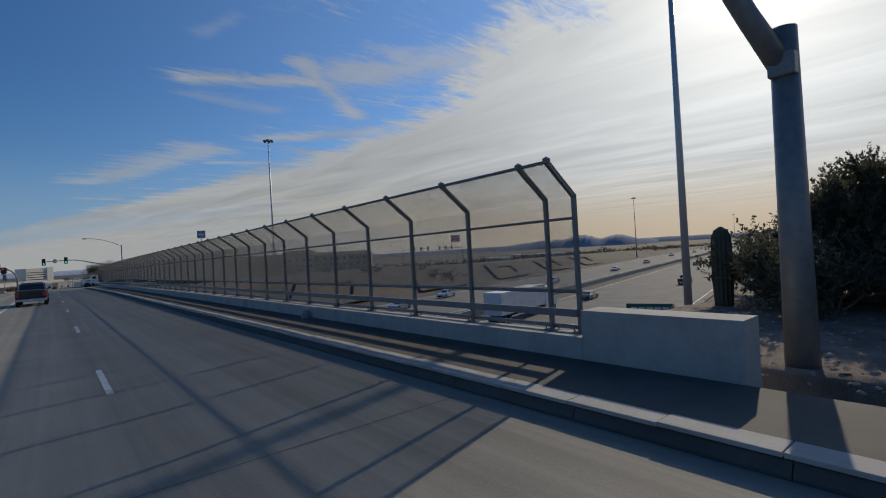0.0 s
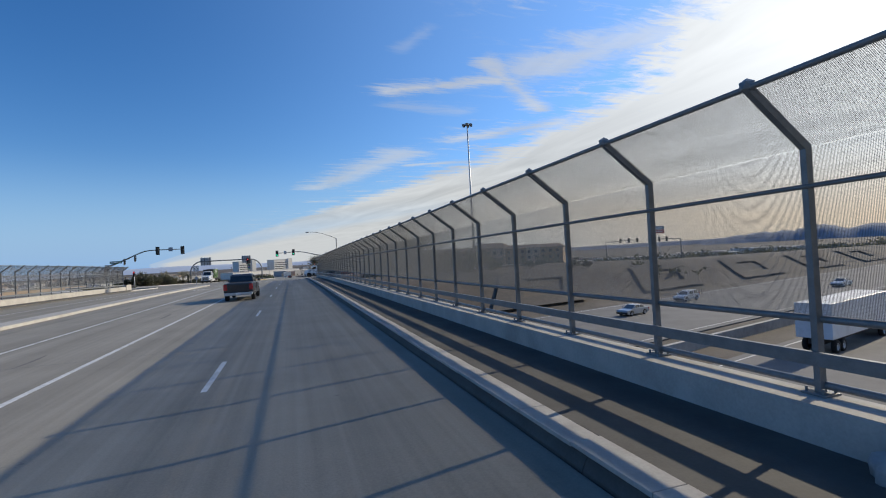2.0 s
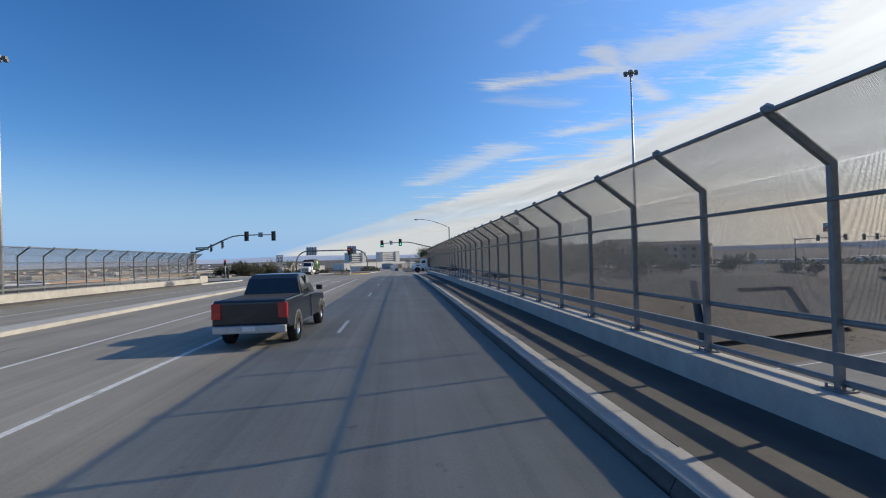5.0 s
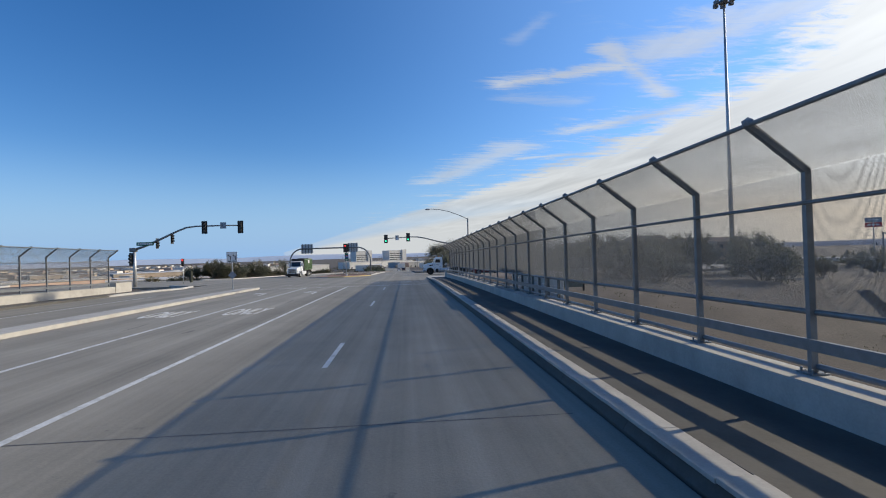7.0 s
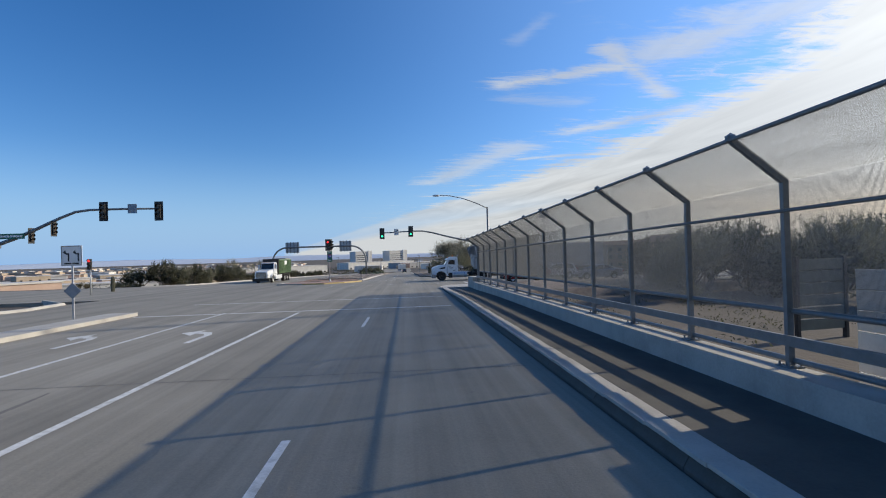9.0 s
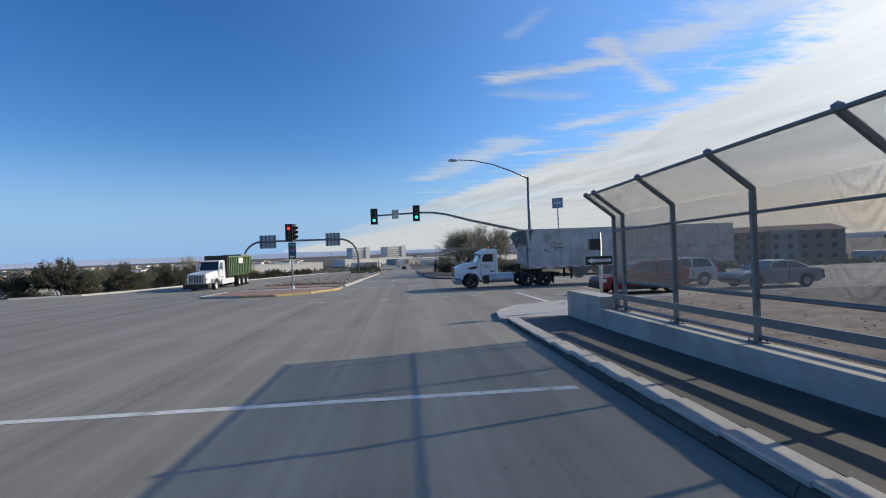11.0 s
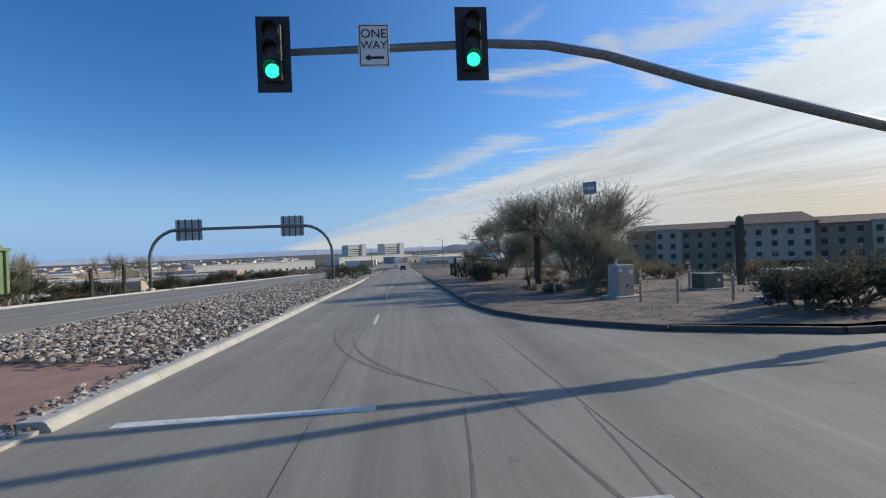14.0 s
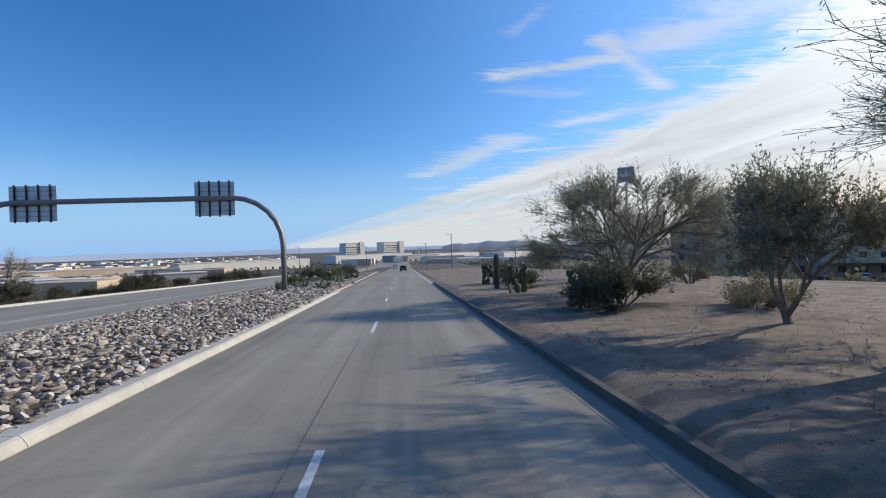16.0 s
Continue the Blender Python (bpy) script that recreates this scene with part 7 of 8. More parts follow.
    v_ = [bm.verts.new(Vector(q) + Vector((abs(off.x), 0, abs(off.z)))) for q in ((xa - 0.06, -hw + 0.22, za + 0.06), (xa - 0.06, hw - 0.22, za + 0.06), (xb + 0.02, hw - 0.32, zb - 0.02), (xb + 0.02, -hw + 0.32, zb - 0.02))]
    bm.faces.new(v_)
    part("windshield", bm, M_CARGLASS, cab)
    (xa, za), (xb, zb) = cabp[0], cabp[1]
    bm = bmesh.new()
    v_ = [bm.verts.new(Vector(q) + Vector((-0.03, 0, 0.01))) for q in ((xa + 0.02, -hw + 0.2, za + 0.08), (xa + 0.02, hw - 0.2, za + 0.08), (xb - 0.02, hw - 0.28, zb - 0.03), (xb - 0.02, -hw + 0.28, zb - 0.03))]
    bm.faces.new(v_)
    part("rear_window", bm, M_CARGLASS, cab)
    back, front = min(p[0] for p in low), max(p[0] for p in low)
    zl = 0.95 if kind_ != "sedan" else 0.8
    for sd in (-1, 1):
        for ax in axles:
            wheel(top, ax, sd * (hw - 0.1), R, R, 0.24, sd, rim)
            bm = bmesh.new()
            seg = 12
            ring0, ring1 = [], []
            for k in range(seg + 1):
                a = math.pi * k / seg
                ring0.append(bm.verts.new((ax + (R + 0.02) * math.cos(a), sd * (hw + 0.012), R + (R + 0.02) * math.sin(a))))
                ring1.append(bm.verts.new((ax + (R + 0.10) * math.cos(a), sd * (hw + 0.012), R + (R + 0.09) * math.sin(a))))
            for k in range(seg):
                bm.faces.new((ring0[k], ring0[k + 1], ring1[k + 1], ring1[k]))
            bmesh.ops.solidify(bm, geom=bm.faces[:], thickness=0.03)
            part("wheel_arch", bm, M_CHASSIS if kind_ != "pickup" else M_GALV, body)
        ya, yb = sorted((sd * (hw - 0.26), sd * (hw - 0.02)))
        add_box(body, "tail_lamp", M_TAIL, back - 0.015, back + 0.12, ya, yb, zl - 0.16, zl + (0.25 if kind_ != "sedan" else 0.08), bevel=0.02)
        add_box(body, "head_lamp", M_LAMP, front - 0.25, front - 0.03, ya, yb, 0.66, 0.84, bevel=0.03)
        add_box(cab, "door_mirror", pm, cabp[-1][0] - 0.35, cabp[-1][0] - 0.2, min(sd * hw, sd * (hw + 0.2)), max(sd * hw, sd * (hw + 0.2)), z0, z0 + 0.16, bevel=0.03)
        if detail:
            add_box(body, "door_seam", M_CHASSIS, cx_ - 0.012, cx_ + 0.012, sd * (hw - 0.01) - 0.012, sd * (hw - 0.01) + 0.012, 0.45, cabp[0][1] - 0.02)
    if kind_ == "suv" and detail:
        for sd in (-1, 1):
            bm = bmesh.new()
            tube(bm, [(-1.75, sd * 0.62, 1.64), (-1.6, sd * 0.63, 1.73), (-0.1, sd * 0.63, 1.72), (0.1, sd * 0.62, 1.63)], 0.018, 6)
            part("roof_rail", bm, M_CHROME, cab)
            add_box(body, "sill_cladding", M_CHASSIS, -0.95, 1.0, min(sd * (hw - 0.02), sd * (hw + 0.02)), max(sd * (hw - 0.02), sd * (hw + 0.02)), 0.27, 0.43, bevel=0.01)
        add_box(body, "grille", M_BLACK, front - 0.08, front + 0.012, -0.55, 0.55, 0.58, 0.72, bevel=0.02)
    bm = bmesh.new()
    box(bm, back - 0.08, back + 0.1, -hw + 0.05, hw - 0.05, 0.42, 0.62, 0.03)
    part("rear_bumper", bm, M_GALV if kind_ == "pickup" else M_CHASSIS, body)
    bm = bmesh.new()
    box(bm, front - 0.12, front + 0.05, -hw + 0.05, hw - 0.05, 0.32, 0.55, 0.03)
    part("front_bumper", bm, M_CHASSIS, body)
    add_box(body, "plate_bar", M_WHITE, back - 0.095, back - 0.08, -0.16, 0.16, 0.5 if kind_ != "pickup" else 0.48, 0.6)
    return top


P_NAVY = paint_material("dark_blue_paint", (0.012, 0.015, 0.022), 0.3, 0.03)
P_RED = paint_material("red_paint", (0.22, 0.018, 0.015), 0.28, 0.12)
P_WHITE = paint_material("white_paint", (0.68, 0.69, 0.70), 0.3, 0.1)
P_SILVER = paint_material("silver_paint", (0.36, 0.38, 0.40), 0.35, 0.1, 0.4)
P_GREY = paint_material("dark_grey_paint", (0.07, 0.075, 0.08), 0.3, 0.1, 0.2)
car(-2.05, 56.0, road_z(56.0), 89, P_NAVY, "pickup", "dark blue pickup truck with grey wheel arches in traffic", 1.06, rim=M_CHROME)
car(0.7, 300, road_z(300), 90, P_GREY, "suv", "dark car far down the road")
car(-2.4, 360, road_z(360), 90, P_WHITE, "pickup", "white pickup truck far down the road")
car(13.9, 129.9, road_z(129.9), 180, P_RED, "suv", "dark red SUV waiting on the side street", 1.05)
car(18.2, 133.6, road_z(133.6), 180, P_WHITE, "suv", "white SUV waiting behind the red one", 1.05)
car(21.6, 129.8, road_z(129.8), 180, P_SILVER, "sedan", "silver car waiting on the side street", 1.05)
for i, (x, w_, c, kd, rz_) in enumerate(((63, 61.0, P_WHITE, "suv", 194), (102, 19.5, P_GREY, "pickup", 14), (143, 49.5, P_WHITE, "sedan", 194), (188, 50.5, P_SILVER, "suv", 194), (71, 30.0, P_SILVER, "sedan", 14), (97, 51.0, P_WHITE, "sedan", 194), (230, 25.0, P_GREY, "suv", 14), (262, 56.0, P_WHITE, "suv", 194), (46, 57.5, P_SILVER, "sedan", 194), (310, 52.0, P_SILVER, "sedan", 194), (170, 28.0, P_WHITE, "sedan", 14))):
    car(x, w_ + 0.25 * x, -7.25, rz_, c, kd, ("white" if c is P_WHITE else "silver" if c is P_SILVER else "dark grey") + " car on the motorway below", 1.0, False, "motorway cars")


def road_train(x, y, z, rz_):
    """White lorry with a box trailer on the motorway, built heading +x."""
    top = thing("box_trailer_truck", (x, y, z), "white lorry with a long white box trailer on the motorway", "truck", "motorway cars", rz_)
    bm = bmesh.new()
    side_shape(bm, [(4.6, 0.7), (4.6, 3.6), (6.3, 3.7), (6.9, 2.9), (7.1, 2.1), (8.6, 1.9), (8.8, 0.7)], -1.2, 1.2, 0.06, 0.05)
    part("cab", bm, M_WHITEPAINT, top)
    add_box(top, "trailer_box", M_WHITEPAINT, -8.6, 4.2, -1.28, 1.28, 1.2, 4.05, bevel=0.04)
    add_box(top, "chassis", M_CHASSIS, -8.4, 8.2, -0.5, 0.5, 0.7, 1.19)
    add_box(top, "windshield", M_CARGLASS, 6.5, 6.98, -1.0, 1.0, 2.2, 2.85)
    for xx in (7.7, 4.0, 2.8, -6.2, -7.4):
        for sd in (-1, 1):
            wheel(top, xx, sd * 1.0, 0.52, 0.52, 0.35, sd, M_GALV)


road_train(50.0, 44.3, -7.25, 14)

# ---- roadside boxes and posts ----
M_BOXGREY = material("weathered_grey_metal", (0.30, 0.29, 0.27), (0.40, 0.385, 0.36), 2.5, 0.6, 0.2, fine=25, bump=0.1, grime=(0.20, 0.17, 0.14), grime_amt=0.5)
M_BOXGREEN = material("utility_green", (0.07, 0.085, 0.075), (0.11, 0.125, 0.11), 2.5, 0.6, fine=25, bump=0.1, grime=(0.16, 0.14, 0.11), grime_amt=0.4)
M_WOOD = material("pale_post_wood", (0.36, 0.29, 0.21), (0.47, 0.39, 0.29), 5.0, 0.85, fine=40, bump=0.3)


def utility_cabinet(x, y):
    z = vz(x, y)
    top = thing("utility_cabinet", (x, y, z), "tall grey metal meter cabinet on a concrete pad", "utility box", rz=12)
    add_box(top, "pad", M_CONC, -0.75, 0.95, -0.6, 0.6, -0.1, 0.08, bevel=0.02)
    cabn = add_box(top, "body", M_BOXGREY, -0.5, 0.45, -0.35, 0.35, 0.08, 1.55, bevel=0.02)
    add_box(cabn, "door", M_BOXGREY, -0.45, 0.1, -0.37, -0.352, 0.15, 1.0, bevel=0.004)
    add_box(cabn, "door", M_BOXGREY, -0.45, 0.1, -0.37, -0.352, 1.05, 1.48, bevel=0.004)
    add_box(cabn, "handle", M_CHASSIS, 0.0, 0.05, -0.40, -0.37, 0.5, 0.65)
    bm = bmesh.new()
    bmesh.ops.create_cone(bm, cap_ends=True, segments=18, radius1=0.11, radius2=0.10, depth=0.14, matrix=Matrix.Translation((-0.38, -0.42, 1.3)) @ Matrix.Rotation(radians(90), 4, "X"))
    part("meter_dial", bm, M_LAMP, cabn, "round glass meter")
    bm = bmesh.new()
    tube(bm, [(-0.42, -0.2, 1.55), (-0.42, -0.2, 1.75), (-0.3, -0.2, 1.82)], 0.05, 8)
    part("conduit", bm, M_GALV, cabn)
    add_box(cabn, "sticker", M_WHITE, 0.2, 0.38, -0.356, -0.351, 1.1, 1.3)


utility_cabinet(11.2, 165.1)


def bollard(x, y, h):
    z = vz(x, y)
    top = thing("marker_post", (x, y, z), "slim pale marker post standing in gravel", "post", "marker posts")
    bm = bmesh.new()
    tube(bm, [(0, 0, -0.1), (0, 0, h * 0.97), (0, 0, h)], [0.055, 0.055, 0.035], 10)
    part("post", bm, M_WOOD, top)
    bm = bmesh.new()
    tube(bm, [(0, 0, h * 0.8), (0, 0, h * 0.86)], 0.059, 10)
    part("reflective_band", bm, M_WHITE, top)


for x, y in ((10.75, 162.4), (11.5, 160.9), (13.6, 160.6), (12.9, 166.6), (15.2, 166.0)):
    bollard(x, y, 1.22)


def transformer(x, y, s, mat, label, rz_=10):
    top = thing("utility_box", (x, y, vz(x, y)), label, "utility box", rz=rz_)
    add_box(top, "pad", M_CONC, -0.85 * s, 0.85 * s, -0.7 * s, 0.7 * s, -0.1, 0.09, bevel=0.02)
    b = add_box(top, "body", mat, -0.7 * s, 0.7 * s, -0.5 * s, 0.5 * s, 0.09, 0.92 * s, bevel=0.03)
    add_box(b, "lid", mat, -0.73 * s, 0.73 * s, -0.53 * s, 0.53 * s, 0.92 * s, 0.98 * s, bevel=0.015)
    add_box(b, "door_seam", M_CHASSIS, -0.01, 0.01, -0.505 * s, -0.5 * s, 0.12, 0.9 * s)
    add_box(b, "sticker", M_WHITE, 0.25 * s, 0.45 * s, -0.506 * s, -0.5 * s, 0.5 * s, 0.65 * s)


transformer(15.9, 165.6, 0.84, M_BOXGREEN, "low dark green transformer box on a pad")
transformer(15.3, 159.6, 1.2, M_BOXGREY, "large pale grey control cabinet on gravel")

# small things on the bridge sidewalk
kn = thing("cloth_bundle", (6.55, 17.2, road_z(17.2) + 0.15), "small dark crumpled bundle against the parapet", "litter")
bm = bmesh.new()
bmesh.ops.create_icosphere(bm, subdivisions=3, radius=0.17)
for q in bm.verts:
    q.co *= 1.0 + 0.35 * noise.noise(q.co * 9)
    q.co.z = max(q.co.z * 1.35 + 0.16, 0.0)
part("cloth", bm, M_TARP, kn, smooth=True)

# corner boards seen through the mesh near the end of the bridge
def board_fence(x, y):
    top = thing("slatted_screen", (x, y, land_z(x, y) - 0.05), "dull slatted screen panel between dark posts", "screen", rz=8)
    for xx in (0.0, 1.8):
        add_box(top, "post", M_CHASSIS, xx - 0.06, xx + 0.06, -0.06, 0.06, 0, 2.5, bevel=0.01)
    for k in range(6):
        add_box(top, "board", M_BOXGREEN, 0.06, 1.74, -0.02, 0.02, 0.3 + 0.36 * k, 0.62 + 0.36 * k, bevel=0.005)


board_fence(13.2, 94.5)

# roadside signs
def road_plate(x, y, z, w, h, hp, mat, label, name="road_sign"):
    top = thing(name, (x, y, z), label, "road sign")
    for xx in (-w * 0.3, w * 0.3):
        bm = bmesh.new()
        tube(bm, [(xx, 0.04, -0.3), (xx, 0.04, hp + h)], 0.05, 6)
        part("post", bm, M_GALV, top)
    sg = plate_sign(top, "panel", -w / 2, w / 2, 0.0, hp, hp + h, mat)
    bars(sg, "lettering", -w * 0.42, w * 0.42, -0.022, hp + h * 0.15, hp + h * 0.85, 2, 5, M_WHITE)
    return top


sg = road_plate(43.0, 22.6, -7.4, 4.2, 1.5, 2.2, M_GREEN_SIGN, "green motorway sign on two posts beside the slope")
sg.rotation_euler = (0, 0, radians(-70))


def pylon_sign(x, y, z0, h, w, hh, mats, label):
    top = thing("pylon_sign", (x, y, z0), label, "sign", rz=-40)
    bm = bmesh.new()
    tube(bm, [(0, 0, 0), (0, 0, h)], 0.3, 10)
    part("pole", bm, M_GALV, top)
    z = h
    for i, m_ in enumerate(mats):
        bm = bmesh.new()
        box(bm, -w / 2, w / 2, -0.25, 0.25, z - hh + 0.1, z, 0.05)
        p = part("panel", bm, m_, top)
        bars(p, "lettering", -w * 0.35, w * 0.35, -0.26, z - hh * 0.7, z - hh * 0.3, 1, 3, M_WHITE if m_ is not M_WHITE else M_CHASSIS)
        z -= hh


pylon_sign(70.3, 313.0, -11.0, 34.0, 5.0, 4.6, (M_SIGNBACK,), "tall hotel pole sign with a dull grey panel")
pylon_sign(287, 329, -9.0, 25.5, 8.0, 3.0, (M_SIGNBACK, M_TAIL), "tall filling-station pole sign with grey and red panels")



def ramp_signal(x, y, h, arm, rz_):
    """A signal on a long straight arm at the end of the motorway ramp."""
    z = land_z(x, y)
    top = thing("ramp_signal", (x, y, z), "grey signal pole with a long straight arm beyond the motorway", "traffic signal", "ramp signals", rz_)
    bm = bmesh.new()
    tube(bm, [(0, 0, -0.2), (0, 0, h)], [0.2, 0.16], 10)
    part("pole", bm, M_STEEL, top, smooth=True)
    bm = bmesh.new()
    tube(bm, [(0, 0, h - 0.3), (arm, 0, h)], [0.14, 0.08], 8)
    part("mast_arm", bm, M_STEEL, top, smooth=True)
    for q in (0.45, 0.7, 0.96):
        signal_head(top, arm * q, -0.15, h - 0.1, 0, None)


ramp_signal(110.0, 160.0, 7.4, 11.0, -42)
ramp_signal(134.0, 150.0, 7.4, -10.0, -42)

# dark stone patterns laid into the pale slope beyond the motorway
M_DARKROCK = material("dark_slope_rock", (0.052, 0.045, 0.038), (0.085, 0.073, 0.061), 1.5, 0.95, fine=8, bump=0.6, dist=0.04)


def slope_inlay(xc, wc, hx, hw):
    """A leaning four-sided ring of dark rock that follows the slope."""
    bm = bmesh.new()
    P = [(-hx, -hw), (hx * 0.7, -hw), (hx * 1.5, hw), (-hx * 0.2, hw)]
    rings = []
    for i in range(4):
        for k in range(10):
            t = k / 10
            a_, b_ = P[i], P[(i + 1) % 4]
            pu, pw = a_[0] + (b_[0] - a_[0]) * t, a_[1] + (b_[1] - a_[1]) * t
            ring = []
            for f in (1.0, 0.8, 0.6, 0.45):
                x = xc + 0.3 * hx + (pu - 0.3 * hx) * f
                y = wc + pw * f + 0.25 * x
                ring.append(bm.verts.new((x, y, land_z(x, y) + 0.5)))
            rings.append(ring)
    for r0, r1 in zip(rings, rings[1:] + rings[:1]):
        for k in range(3):
            bm.faces.new((r0[k], r1[k], r1[k + 1], r0[k + 1]))
    bmesh.ops.recalc_face_normals(bm, faces=bm.faces)
    for f in bm.faces:
        if f.normal.z < 0:
            f.normal_flip()
    tagged(part("slope_inlay", bm, M_DARKROCK), "leaning ring of dark rock laid into the motorway slope", "rock inlay", kind="structure")


for k in range(5):
    slope_inlay(42.0 + 36.0 * k, 80.0, 12.0, 7.0)

# ---- hotel ----
M_STUCCO = material("tan_stucco", (0.30, 0.215, 0.145), (0.37, 0.275, 0.19), 0.4, 0.9, fine=6, bump=0.1)
M_STUCCO2 = material("pale_stucco", (0.44, 0.35, 0.255), (0.52, 0.42, 0.315), 0.4, 0.9, fine=6, bump=0.1)
M_ROOFTILE = material("roof_tile_brown", (0.17, 0.115, 0.085), (0.24, 0.17, 0.13), 0.8, 0.85, fine=6, bump=0.2)


M_WINDOW = material("dim_window", (0.03, 0.028, 0.026), (0.05, 0.046, 0.042), 1.0, 0.4, fine=5, bump=0.0)


def hotel():
    x0, y0, z0 = 121.0, 288.0, -10.6
    top = thing("hotel_building", (x0, y0, z0), "four-storey tan stucco hotel with a low tiled roof", "building", rz=-38)
    wall = add_box(top, "wall", M_STUCCO, -44, 44, -7, 7, 0, 14.4)
    add_box(top, "wall_bay", M_STUCCO2, -10, 10, -9, 7.2, 0, 15.2)
    for xx in (-30, 27):
        add_box(top, "wall_bay", M_STUCCO2, xx - 4, xx + 4, -7.8, 7, 0, 14.8)
    bm = bmesh.new()
    for a, b, c, d_, zz, hh in ((-45, 45, -8, 8, 14.4, 2.2), (-11.5, 11.5, -10, 8, 15.2, 3.4)):
        v_ = [bm.verts.new(q) for q in ((a, c, zz), (b, c, zz), (b, d_, zz), (a, d_, zz), (a + 4, 0, zz + hh), (b - 4, 0, zz + hh))]
        for q in ((0, 1, 5, 4), (1, 2, 5), (2, 3, 4, 5), (3, 0, 4), (0, 3, 2, 1)):
            bm.faces.new([v_[i] for i in q])
    part("roof", bm, M_ROOFTILE, top)
    for fl in range(4):
        for k in range(21):
            xx = -41 + 4.1 * k
            inbay = abs(xx) < 9.5
            yf = -9.0 if inbay else (-7.8 if abs(xx + 30) < 3.5 or abs(xx - 27) < 3.5 else -7.0)
            w_ = add_box(top, "window", M_WINDOW, xx - 0.75, xx + 0.75, yf - 0.06, yf + 0.02, 1.0 + 3.5 * fl, 2.7 + 3.5 * fl)
            add_box(w_, "sill", M_STUCCO2, xx - 0.9, xx + 0.9, yf - 0.18, yf - 0.061, 0.85 + 3.5 * fl, 0.99 + 3.5 * fl)
    for k in range(3):
        for fl in range(4):
            add_box(top, "window", M_WINDOW, -44.05, -43.98, -4.5 + 3.6 * k, -3.1 + 3.6 * k, 1.0 + 3.5 * fl, 2.7 + 3.5 * fl)
    cn = add_box(top, "entrance_canopy", M_STUCCO2, -9, 9, -19, -9.1, 3.8, 4.8, bevel=0.1)
    for xx in (-8, 8):
        add_box(cn, "canopy_column", M_STUCCO, xx - 0.5, xx + 0.5, -18.6, -17.6, 0, 3.8)


hotel()
r_ = random.Random(9)
for k in range(11):
    t = -38 + 7.2 * k
    x = 121.0 + t * math.cos(radians(-38)) + 24 * math.sin(radians(-38))
    y = 288.0 + t * math.sin(radians(-38)) - 24 * math.cos(radians(-38))
    car(x, y, land_z(x, y), 52, (P_WHITE, P_SILVER, P_GREY, P_WHITE, P_RED)[k % 5], ("sedan", "suv")[k % 2], "parked car in front of the hotel", 1.0, False, "hotel car park")

# ---- town and distance ----
M_WALLS = [material("town_wall_%s" % n, c1, c2, 0.3, 0.9, fine=4, bump=0.05) for n, c1, c2 in (("tan", (0.40, 0.32, 0.24), (0.48, 0.39, 0.30)), ("white", (0.60, 0.58, 0.54), (0.70, 0.68, 0.64)), ("pink", (0.42, 0.30, 0.24), (0.5, 0.37, 0.30)), ("grey", (0.30, 0.30, 0.30), (0.38, 0.38, 0.38)))]
M_FLATROOF = material("pale_flat_roof", (0.45, 0.43, 0.40), (0.6, 0.58, 0.55), 0.3, 0.9, fine=4, bump=0.05)


def town_building(x, y, w, d_, h, mat, rz_, label, windows=True):
    z = land_z(x, y) - 0.3
    top = thing("town_building", (x, y, z), label, "building", "town buildings", rz_)
    wl = add_box(top, "wall", mat, -w / 2, w / 2, -d_ / 2, d_ / 2, 0, h)
    add_box(top, "roof", M_FLATROOF, -w / 2 - 0.3, w / 2 + 0.3, -d_ / 2 - 0.3, d_ / 2 + 0.3, h, h + 0.5)
    if windows:
        n = max(2, int(w / 7))
        for k in range(n):
            xx = -w / 2 + w * (k + 0.5) / n
            add_box(top, "window" if k % 3 else "door", M_CARGLASS, xx - 1.0, xx + 1.0, -d_ / 2 - 0.05, -d_ / 2 + 0.05, 0.4 if k % 3 == 0 else 1.2, 2.6)
    return top


names = ("tan", "white", "pinkish", "grey")
for i in range(120):
    y = r_.uniform(190, 760)
    x = -75 - r_.random() ** 1.2 * 560 - 0.1 * y
    k = r_.randrange(4)
    w = r_.uniform(12, 46)
    town_building(x, y, w, r_.uniform(10, 24), r_.uniform(3.2, 6.5), M_WALLS[k], r_.uniform(18, 62), "low flat-roofed %s building in the distant town" % names[k], i < 70)
for x, y, w, d_, h, k in ((-150, 640, 120, 30, 9, 1), (-40, 760, 110, 30, 9, 1), (60, 800, 90, 30, 8, 1), (-240, 560, 90, 30, 8, 0), (10, 700, 60, 25, 7, 3), (130, 720, 70, 30, 8, 1)):
    town_building(x, y, w, d_, h, M_WALLS[k], 38, "long low %s warehouse in the distant town" % names[k])


for x, y, w, d_, h, k in ((232, 300, 46, 16, 5, 1), (262, 262, 40, 14, 4.5, 1), (300, 300, 34, 20, 5.5, 3), (205, 330, 30, 14, 4.5, 0), (330, 250, 50, 16, 5, 1), (375, 300, 60, 18, 6, 1)):
    town_building(x, y, w, d_, h, M_WALLS[k], -42, "low flat-roofed %s shop building beyond the motorway" % names[k])


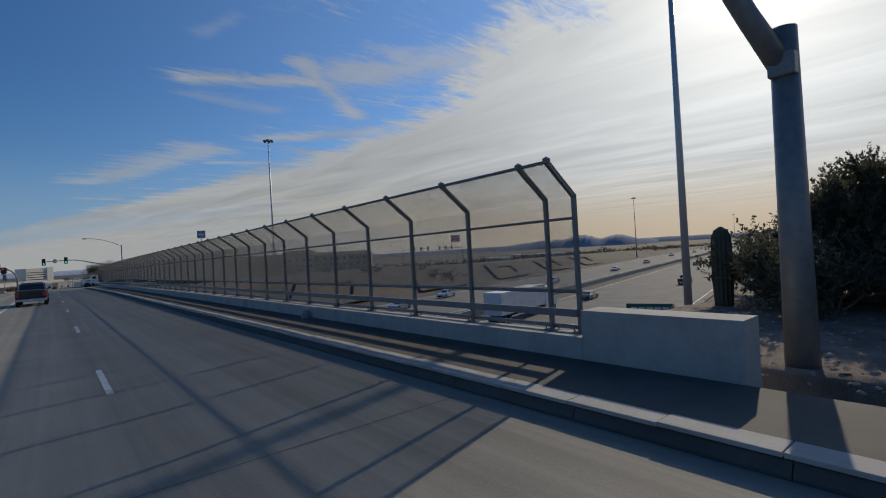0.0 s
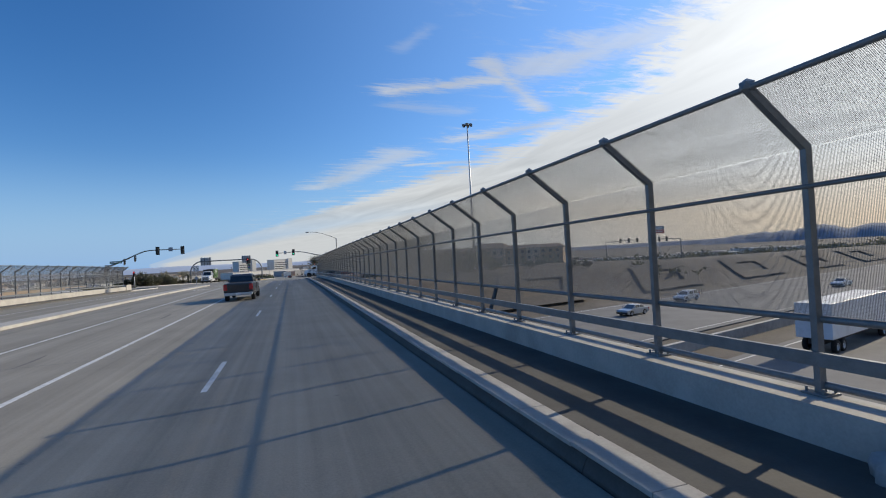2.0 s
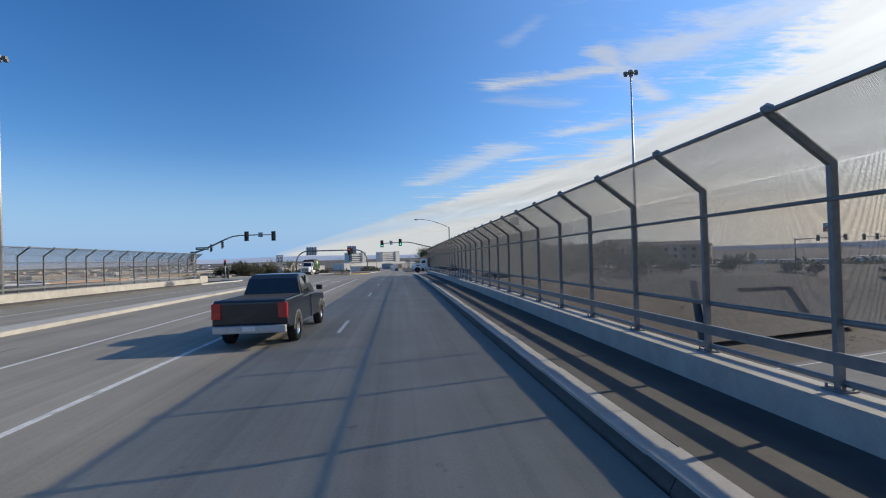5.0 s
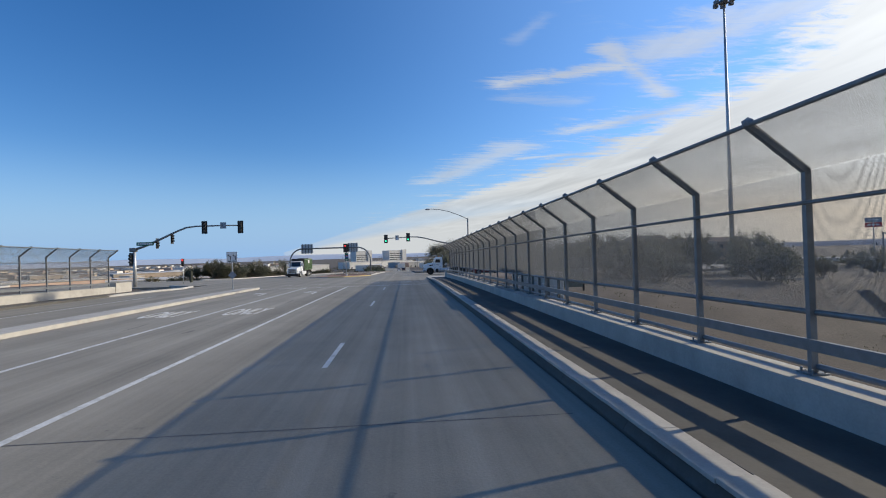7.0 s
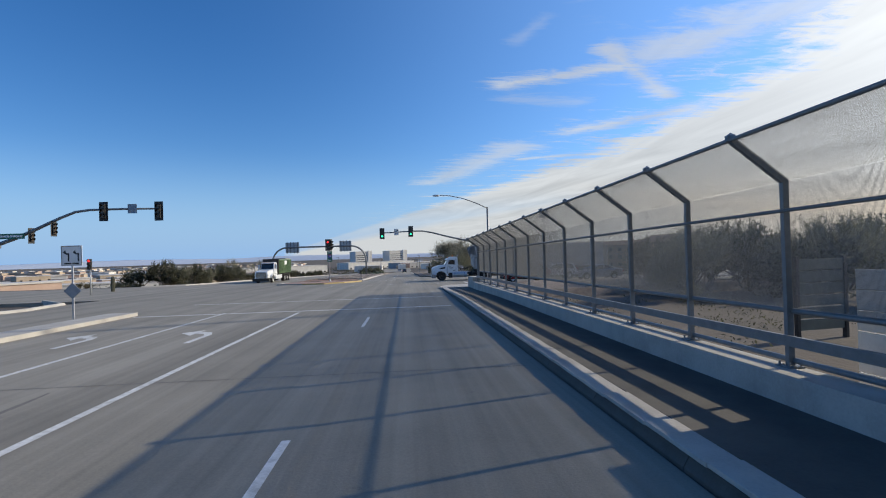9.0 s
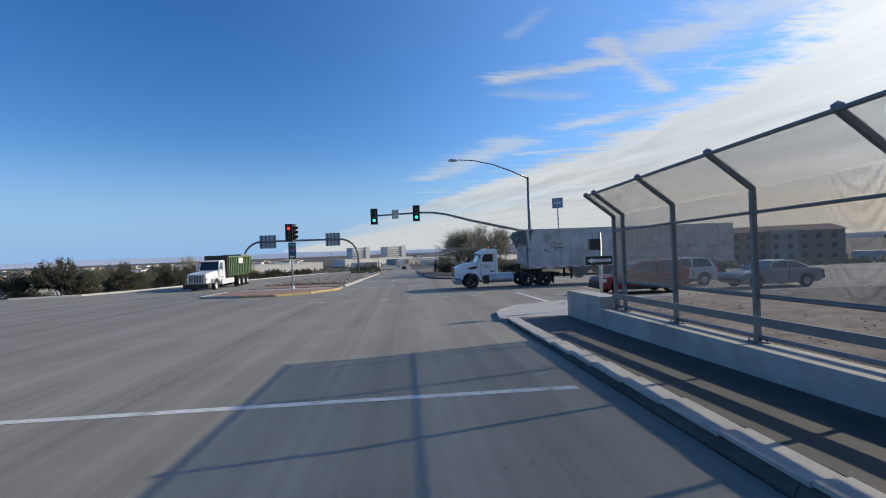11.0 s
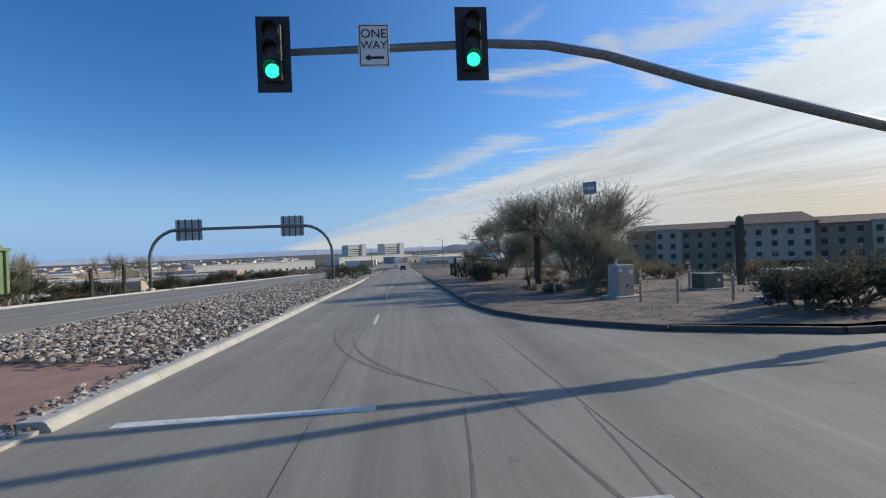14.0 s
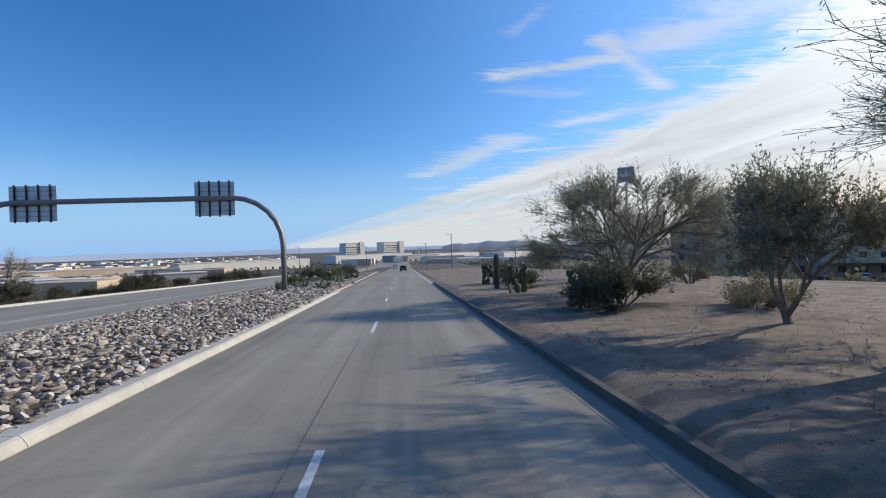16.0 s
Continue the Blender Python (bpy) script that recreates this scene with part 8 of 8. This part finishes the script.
# the rest of the town, too far off to tell its houses apart
def far_town(mat, seed, count, label):
    r = random.Random(seed)
    vs, fs = [], []
    for _ in range(count):
        y = r.uniform(330, 1700)
        x = -60 - 0.16 * y - r.random() ** 1.4 * 900
        if r.random() < 0.35:
            x = r.uniform(-60, 420)
            y = r.uniform(560, 1500)
        z = land_z(x, y) - 0.5
        w, d_, h = r.uniform(8, 34), r.uniform(8, 20), r.uniform(3.5, 7.0)
        n = len(vs)
        for zz in (z, z + h):
            for i, j in ((-1, -1), (1, -1), (1, 1), (-1, 1)):
                vs.append((x + i * w / 2, y + j * d_ / 2, zz))
        for q in ((0, 1, 5, 4), (1, 2, 6, 5), (2, 3, 7, 6), (3, 0, 4, 7), (4, 5, 6, 7)):
            fs.append(tuple(n + k for k in q))
    me = bpy.data.meshes.new("far_town")
    me.from_pydata(vs, [], fs)
    me.materials.append(mat)
    tagged(new("far_town", me), label, "buildings", kind="stuff")


far_town(M_WALLS[1], 1, 240, "white low houses of the distant desert town")
far_town(M_WALLS[0], 2, 260, "tan low houses of the distant desert town")
far_town(M_WALLS[2], 3, 140, "pinkish low houses of the distant desert town")


def tower(x, y, w, d_, h, label):
    z = land_z(x, y) - 0.3
    top = thing("office_tower", (x, y, z), label, "building", "office towers", 32)
    add_box(top, "wall", M_WALLS[1], -w / 2, w / 2, -d_ / 2, d_ / 2, 0, h)
    add_box(top, "stair_core", M_WALLS[1], w * 0.28, w * 0.5 + 1, -d_ / 2 - 1.5, -d_ / 2 + 2, 0, h + 2)
    for fl in range(int(h / 3.4) - 1):
        add_box(top, "window_band", M_CARGLASS, -w / 2 + 1, w * 0.25, -d_ / 2 - 0.06, -d_ / 2 + 0.05, 2.4 + 3.4 * fl, 3.4 + 3.4 * fl)
    add_box(top, "roof", M_FLATROOF, -w / 2 - 0.2, w / 2 + 0.2, -d_ / 2 - 0.2, d_ / 2 + 0.2, h, h + 0.8)


tower(-76, 900, 29, 22, 26, "pale office tower with dark window bands")
tower(-19, 930, 34, 24, 25, "pale square office tower in the town")

# far scrub, one joined mass of small clumps
soup = Soup()
rr_ = random.Random(55)
for i in range(6000):
    u_ = rr_.random()
    if u_ < 0.4:
        y = rr_.uniform(160, 900)
        x = -45 - abs(rr_.gauss(0, 1)) * 220
    elif u_ < 0.6:
        y = rr_.uniform(170, 800)
        x = 50 + abs(rr_.gauss(0, 1)) * 150
    else:
        y = rr_.uniform(95, 330)
        x = rr_.uniform(75, 600)
    w = y - 0.25 * x
    if -4 < w < 78 or (108 < y < 160 and x > 45):
        continue
    if (x - 121) ** 2 + (y - 288) ** 2 < 55 ** 2:
        continue
    base = Vector((x, y, land_z(x, y)))
    s = rr_.uniform(0.5, 1.7) * (1.5 if x > 0 else 1.0)
    for k in range(16):
        p = base + Vector((rr_.gauss(0, 0.6), rr_.gauss(0, 0.6), abs(rr_.gauss(0.5, 0.35)))) * s
        soup.leaf(p, 0.42 * s * rr_.uniform(0.5, 1.2), rr_)
# leafy garden trees between the houses of the town
for i in range(700):
    y = rr_.uniform(170, 620)
    x = -52 - 0.1 * y - abs(rr_.gauss(0, 1)) * 190
    base = Vector((x, y, land_z(x, y)))
    s = rr_.uniform(1.0, 2.6)
    for k in range(40):
        p = base + Vector((rr_.gauss(0, 0.75), rr_.gauss(0, 0.75), abs(rr_.gauss(0.8, 0.5)))) * s
        soup.leaf(p, 0.28 * s * rr_.uniform(0.5, 1.2), rr_)
# low growth over the bank between the bridge end and the motorway
for i in range(900):
    x, y = rr_.uniform(9, 95), rr_.uniform(72, 124)
    w = y - 0.25 * x
    if w < 68 or (y > 112 and x < 12):
        continue
    base = Vector((x, y, land_z(x, y)))
    s = rr_.uniform(0.2, 0.62)
    for k in range(34):
        p = base + Vector((rr_.gauss(0, 0.7), rr_.gauss(0, 0.7), abs(rr_.gauss(0.35, 0.25)))) * s
        soup.leaf(p, 0.12 * s * rr_.uniform(0.5, 1.2), rr_)
ob = new("far_scrub", soup.mesh("far_scrub", M_LEAF_DARK))
tagged(ob, "sparse dark desert scrub scattered over the plain", "scrub", kind="stuff")

# hills on the horizon
def ridge(name, az0, az1, dist, peak, seed, mat, label):
    vs, fs = [], []
    n = 90
    for i in range(n + 1):
        a = radians(az0 + (az1 - az0) * i / n)
        f = math.sin(math.pi * i / n) ** 0.7
        hgt = peak * f * (0.45 + 0.9 * abs(noise.noise(Vector((i * 0.05, seed, 0)))) + 0.16 * abs(noise.noise(Vector((i * 0.3, seed, 5)))))
        for dd, zz in ((dist, -25.0), (dist + 0.35 * peak + 60, hgt * 0.55), (dist + 0.9 * peak + 150, hgt), (dist + 3 * peak + 300, -25.0)):
            vs.append((math.sin(a) * dd, math.cos(a) * dd, zz))
    for i in range(n):
        for k in range(3):
            fs.append((4 * i + k, 4 * i + k + 1, 4 * i + 5 + k, 4 * i + 4 + k))
    me = bpy.data.meshes.new(name)
    me.from_pydata(vs, [], fs)
    me.materials.append(mat)
    me.shade_smooth()
    tagged(new(name, me), label, "mountains", kind="structure")


# distance haze is painted into these pale blue and grey hill colours
M_HILL = material("hazed_blue_hill", (0.36, 0.43, 0.54), (0.42, 0.48, 0.58), 0.004, 1.0, fine=0.02, bump=0.0)
M_HILL2 = material("hazed_grey_hill", (0.17, 0.20, 0.25), (0.23, 0.26, 0.31), 0.004, 1.0, fine=0.02, bump=0.0)
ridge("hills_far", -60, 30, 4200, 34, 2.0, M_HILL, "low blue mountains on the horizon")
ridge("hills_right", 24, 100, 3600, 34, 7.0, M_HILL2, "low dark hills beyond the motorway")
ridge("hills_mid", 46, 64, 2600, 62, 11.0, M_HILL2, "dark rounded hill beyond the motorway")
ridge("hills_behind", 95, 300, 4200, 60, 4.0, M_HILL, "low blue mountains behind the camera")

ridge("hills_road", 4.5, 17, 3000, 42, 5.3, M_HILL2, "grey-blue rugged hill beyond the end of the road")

# poles along the far road
for x, y, h in ((8.5, 330, 9.0), (9.0, 390, 9.0), (-12, 340, 9.0), (14, 300, 10.0), (22, 260, 5.0), (-33, 330, 9.0), (9.5, 460, 9.0)):
    z = land_z(x, y)
    top = thing("utility_pole", (x, y, z), "slim bare roadside pole far down the road", "pole", "roadside poles")
    bm = bmesh.new()
    tube(bm, [(0, 0, -0.2), (0, 0, h)], [0.14, 0.09], 8)
    part("shaft", bm, M_STEEL, top)
    bm = bmesh.new()
    tube(bm, [(0, 0, h - 0.3), (-1.6, 0, h)], 0.05, 6)
    part("bracket_arm", bm, M_STEEL, top)
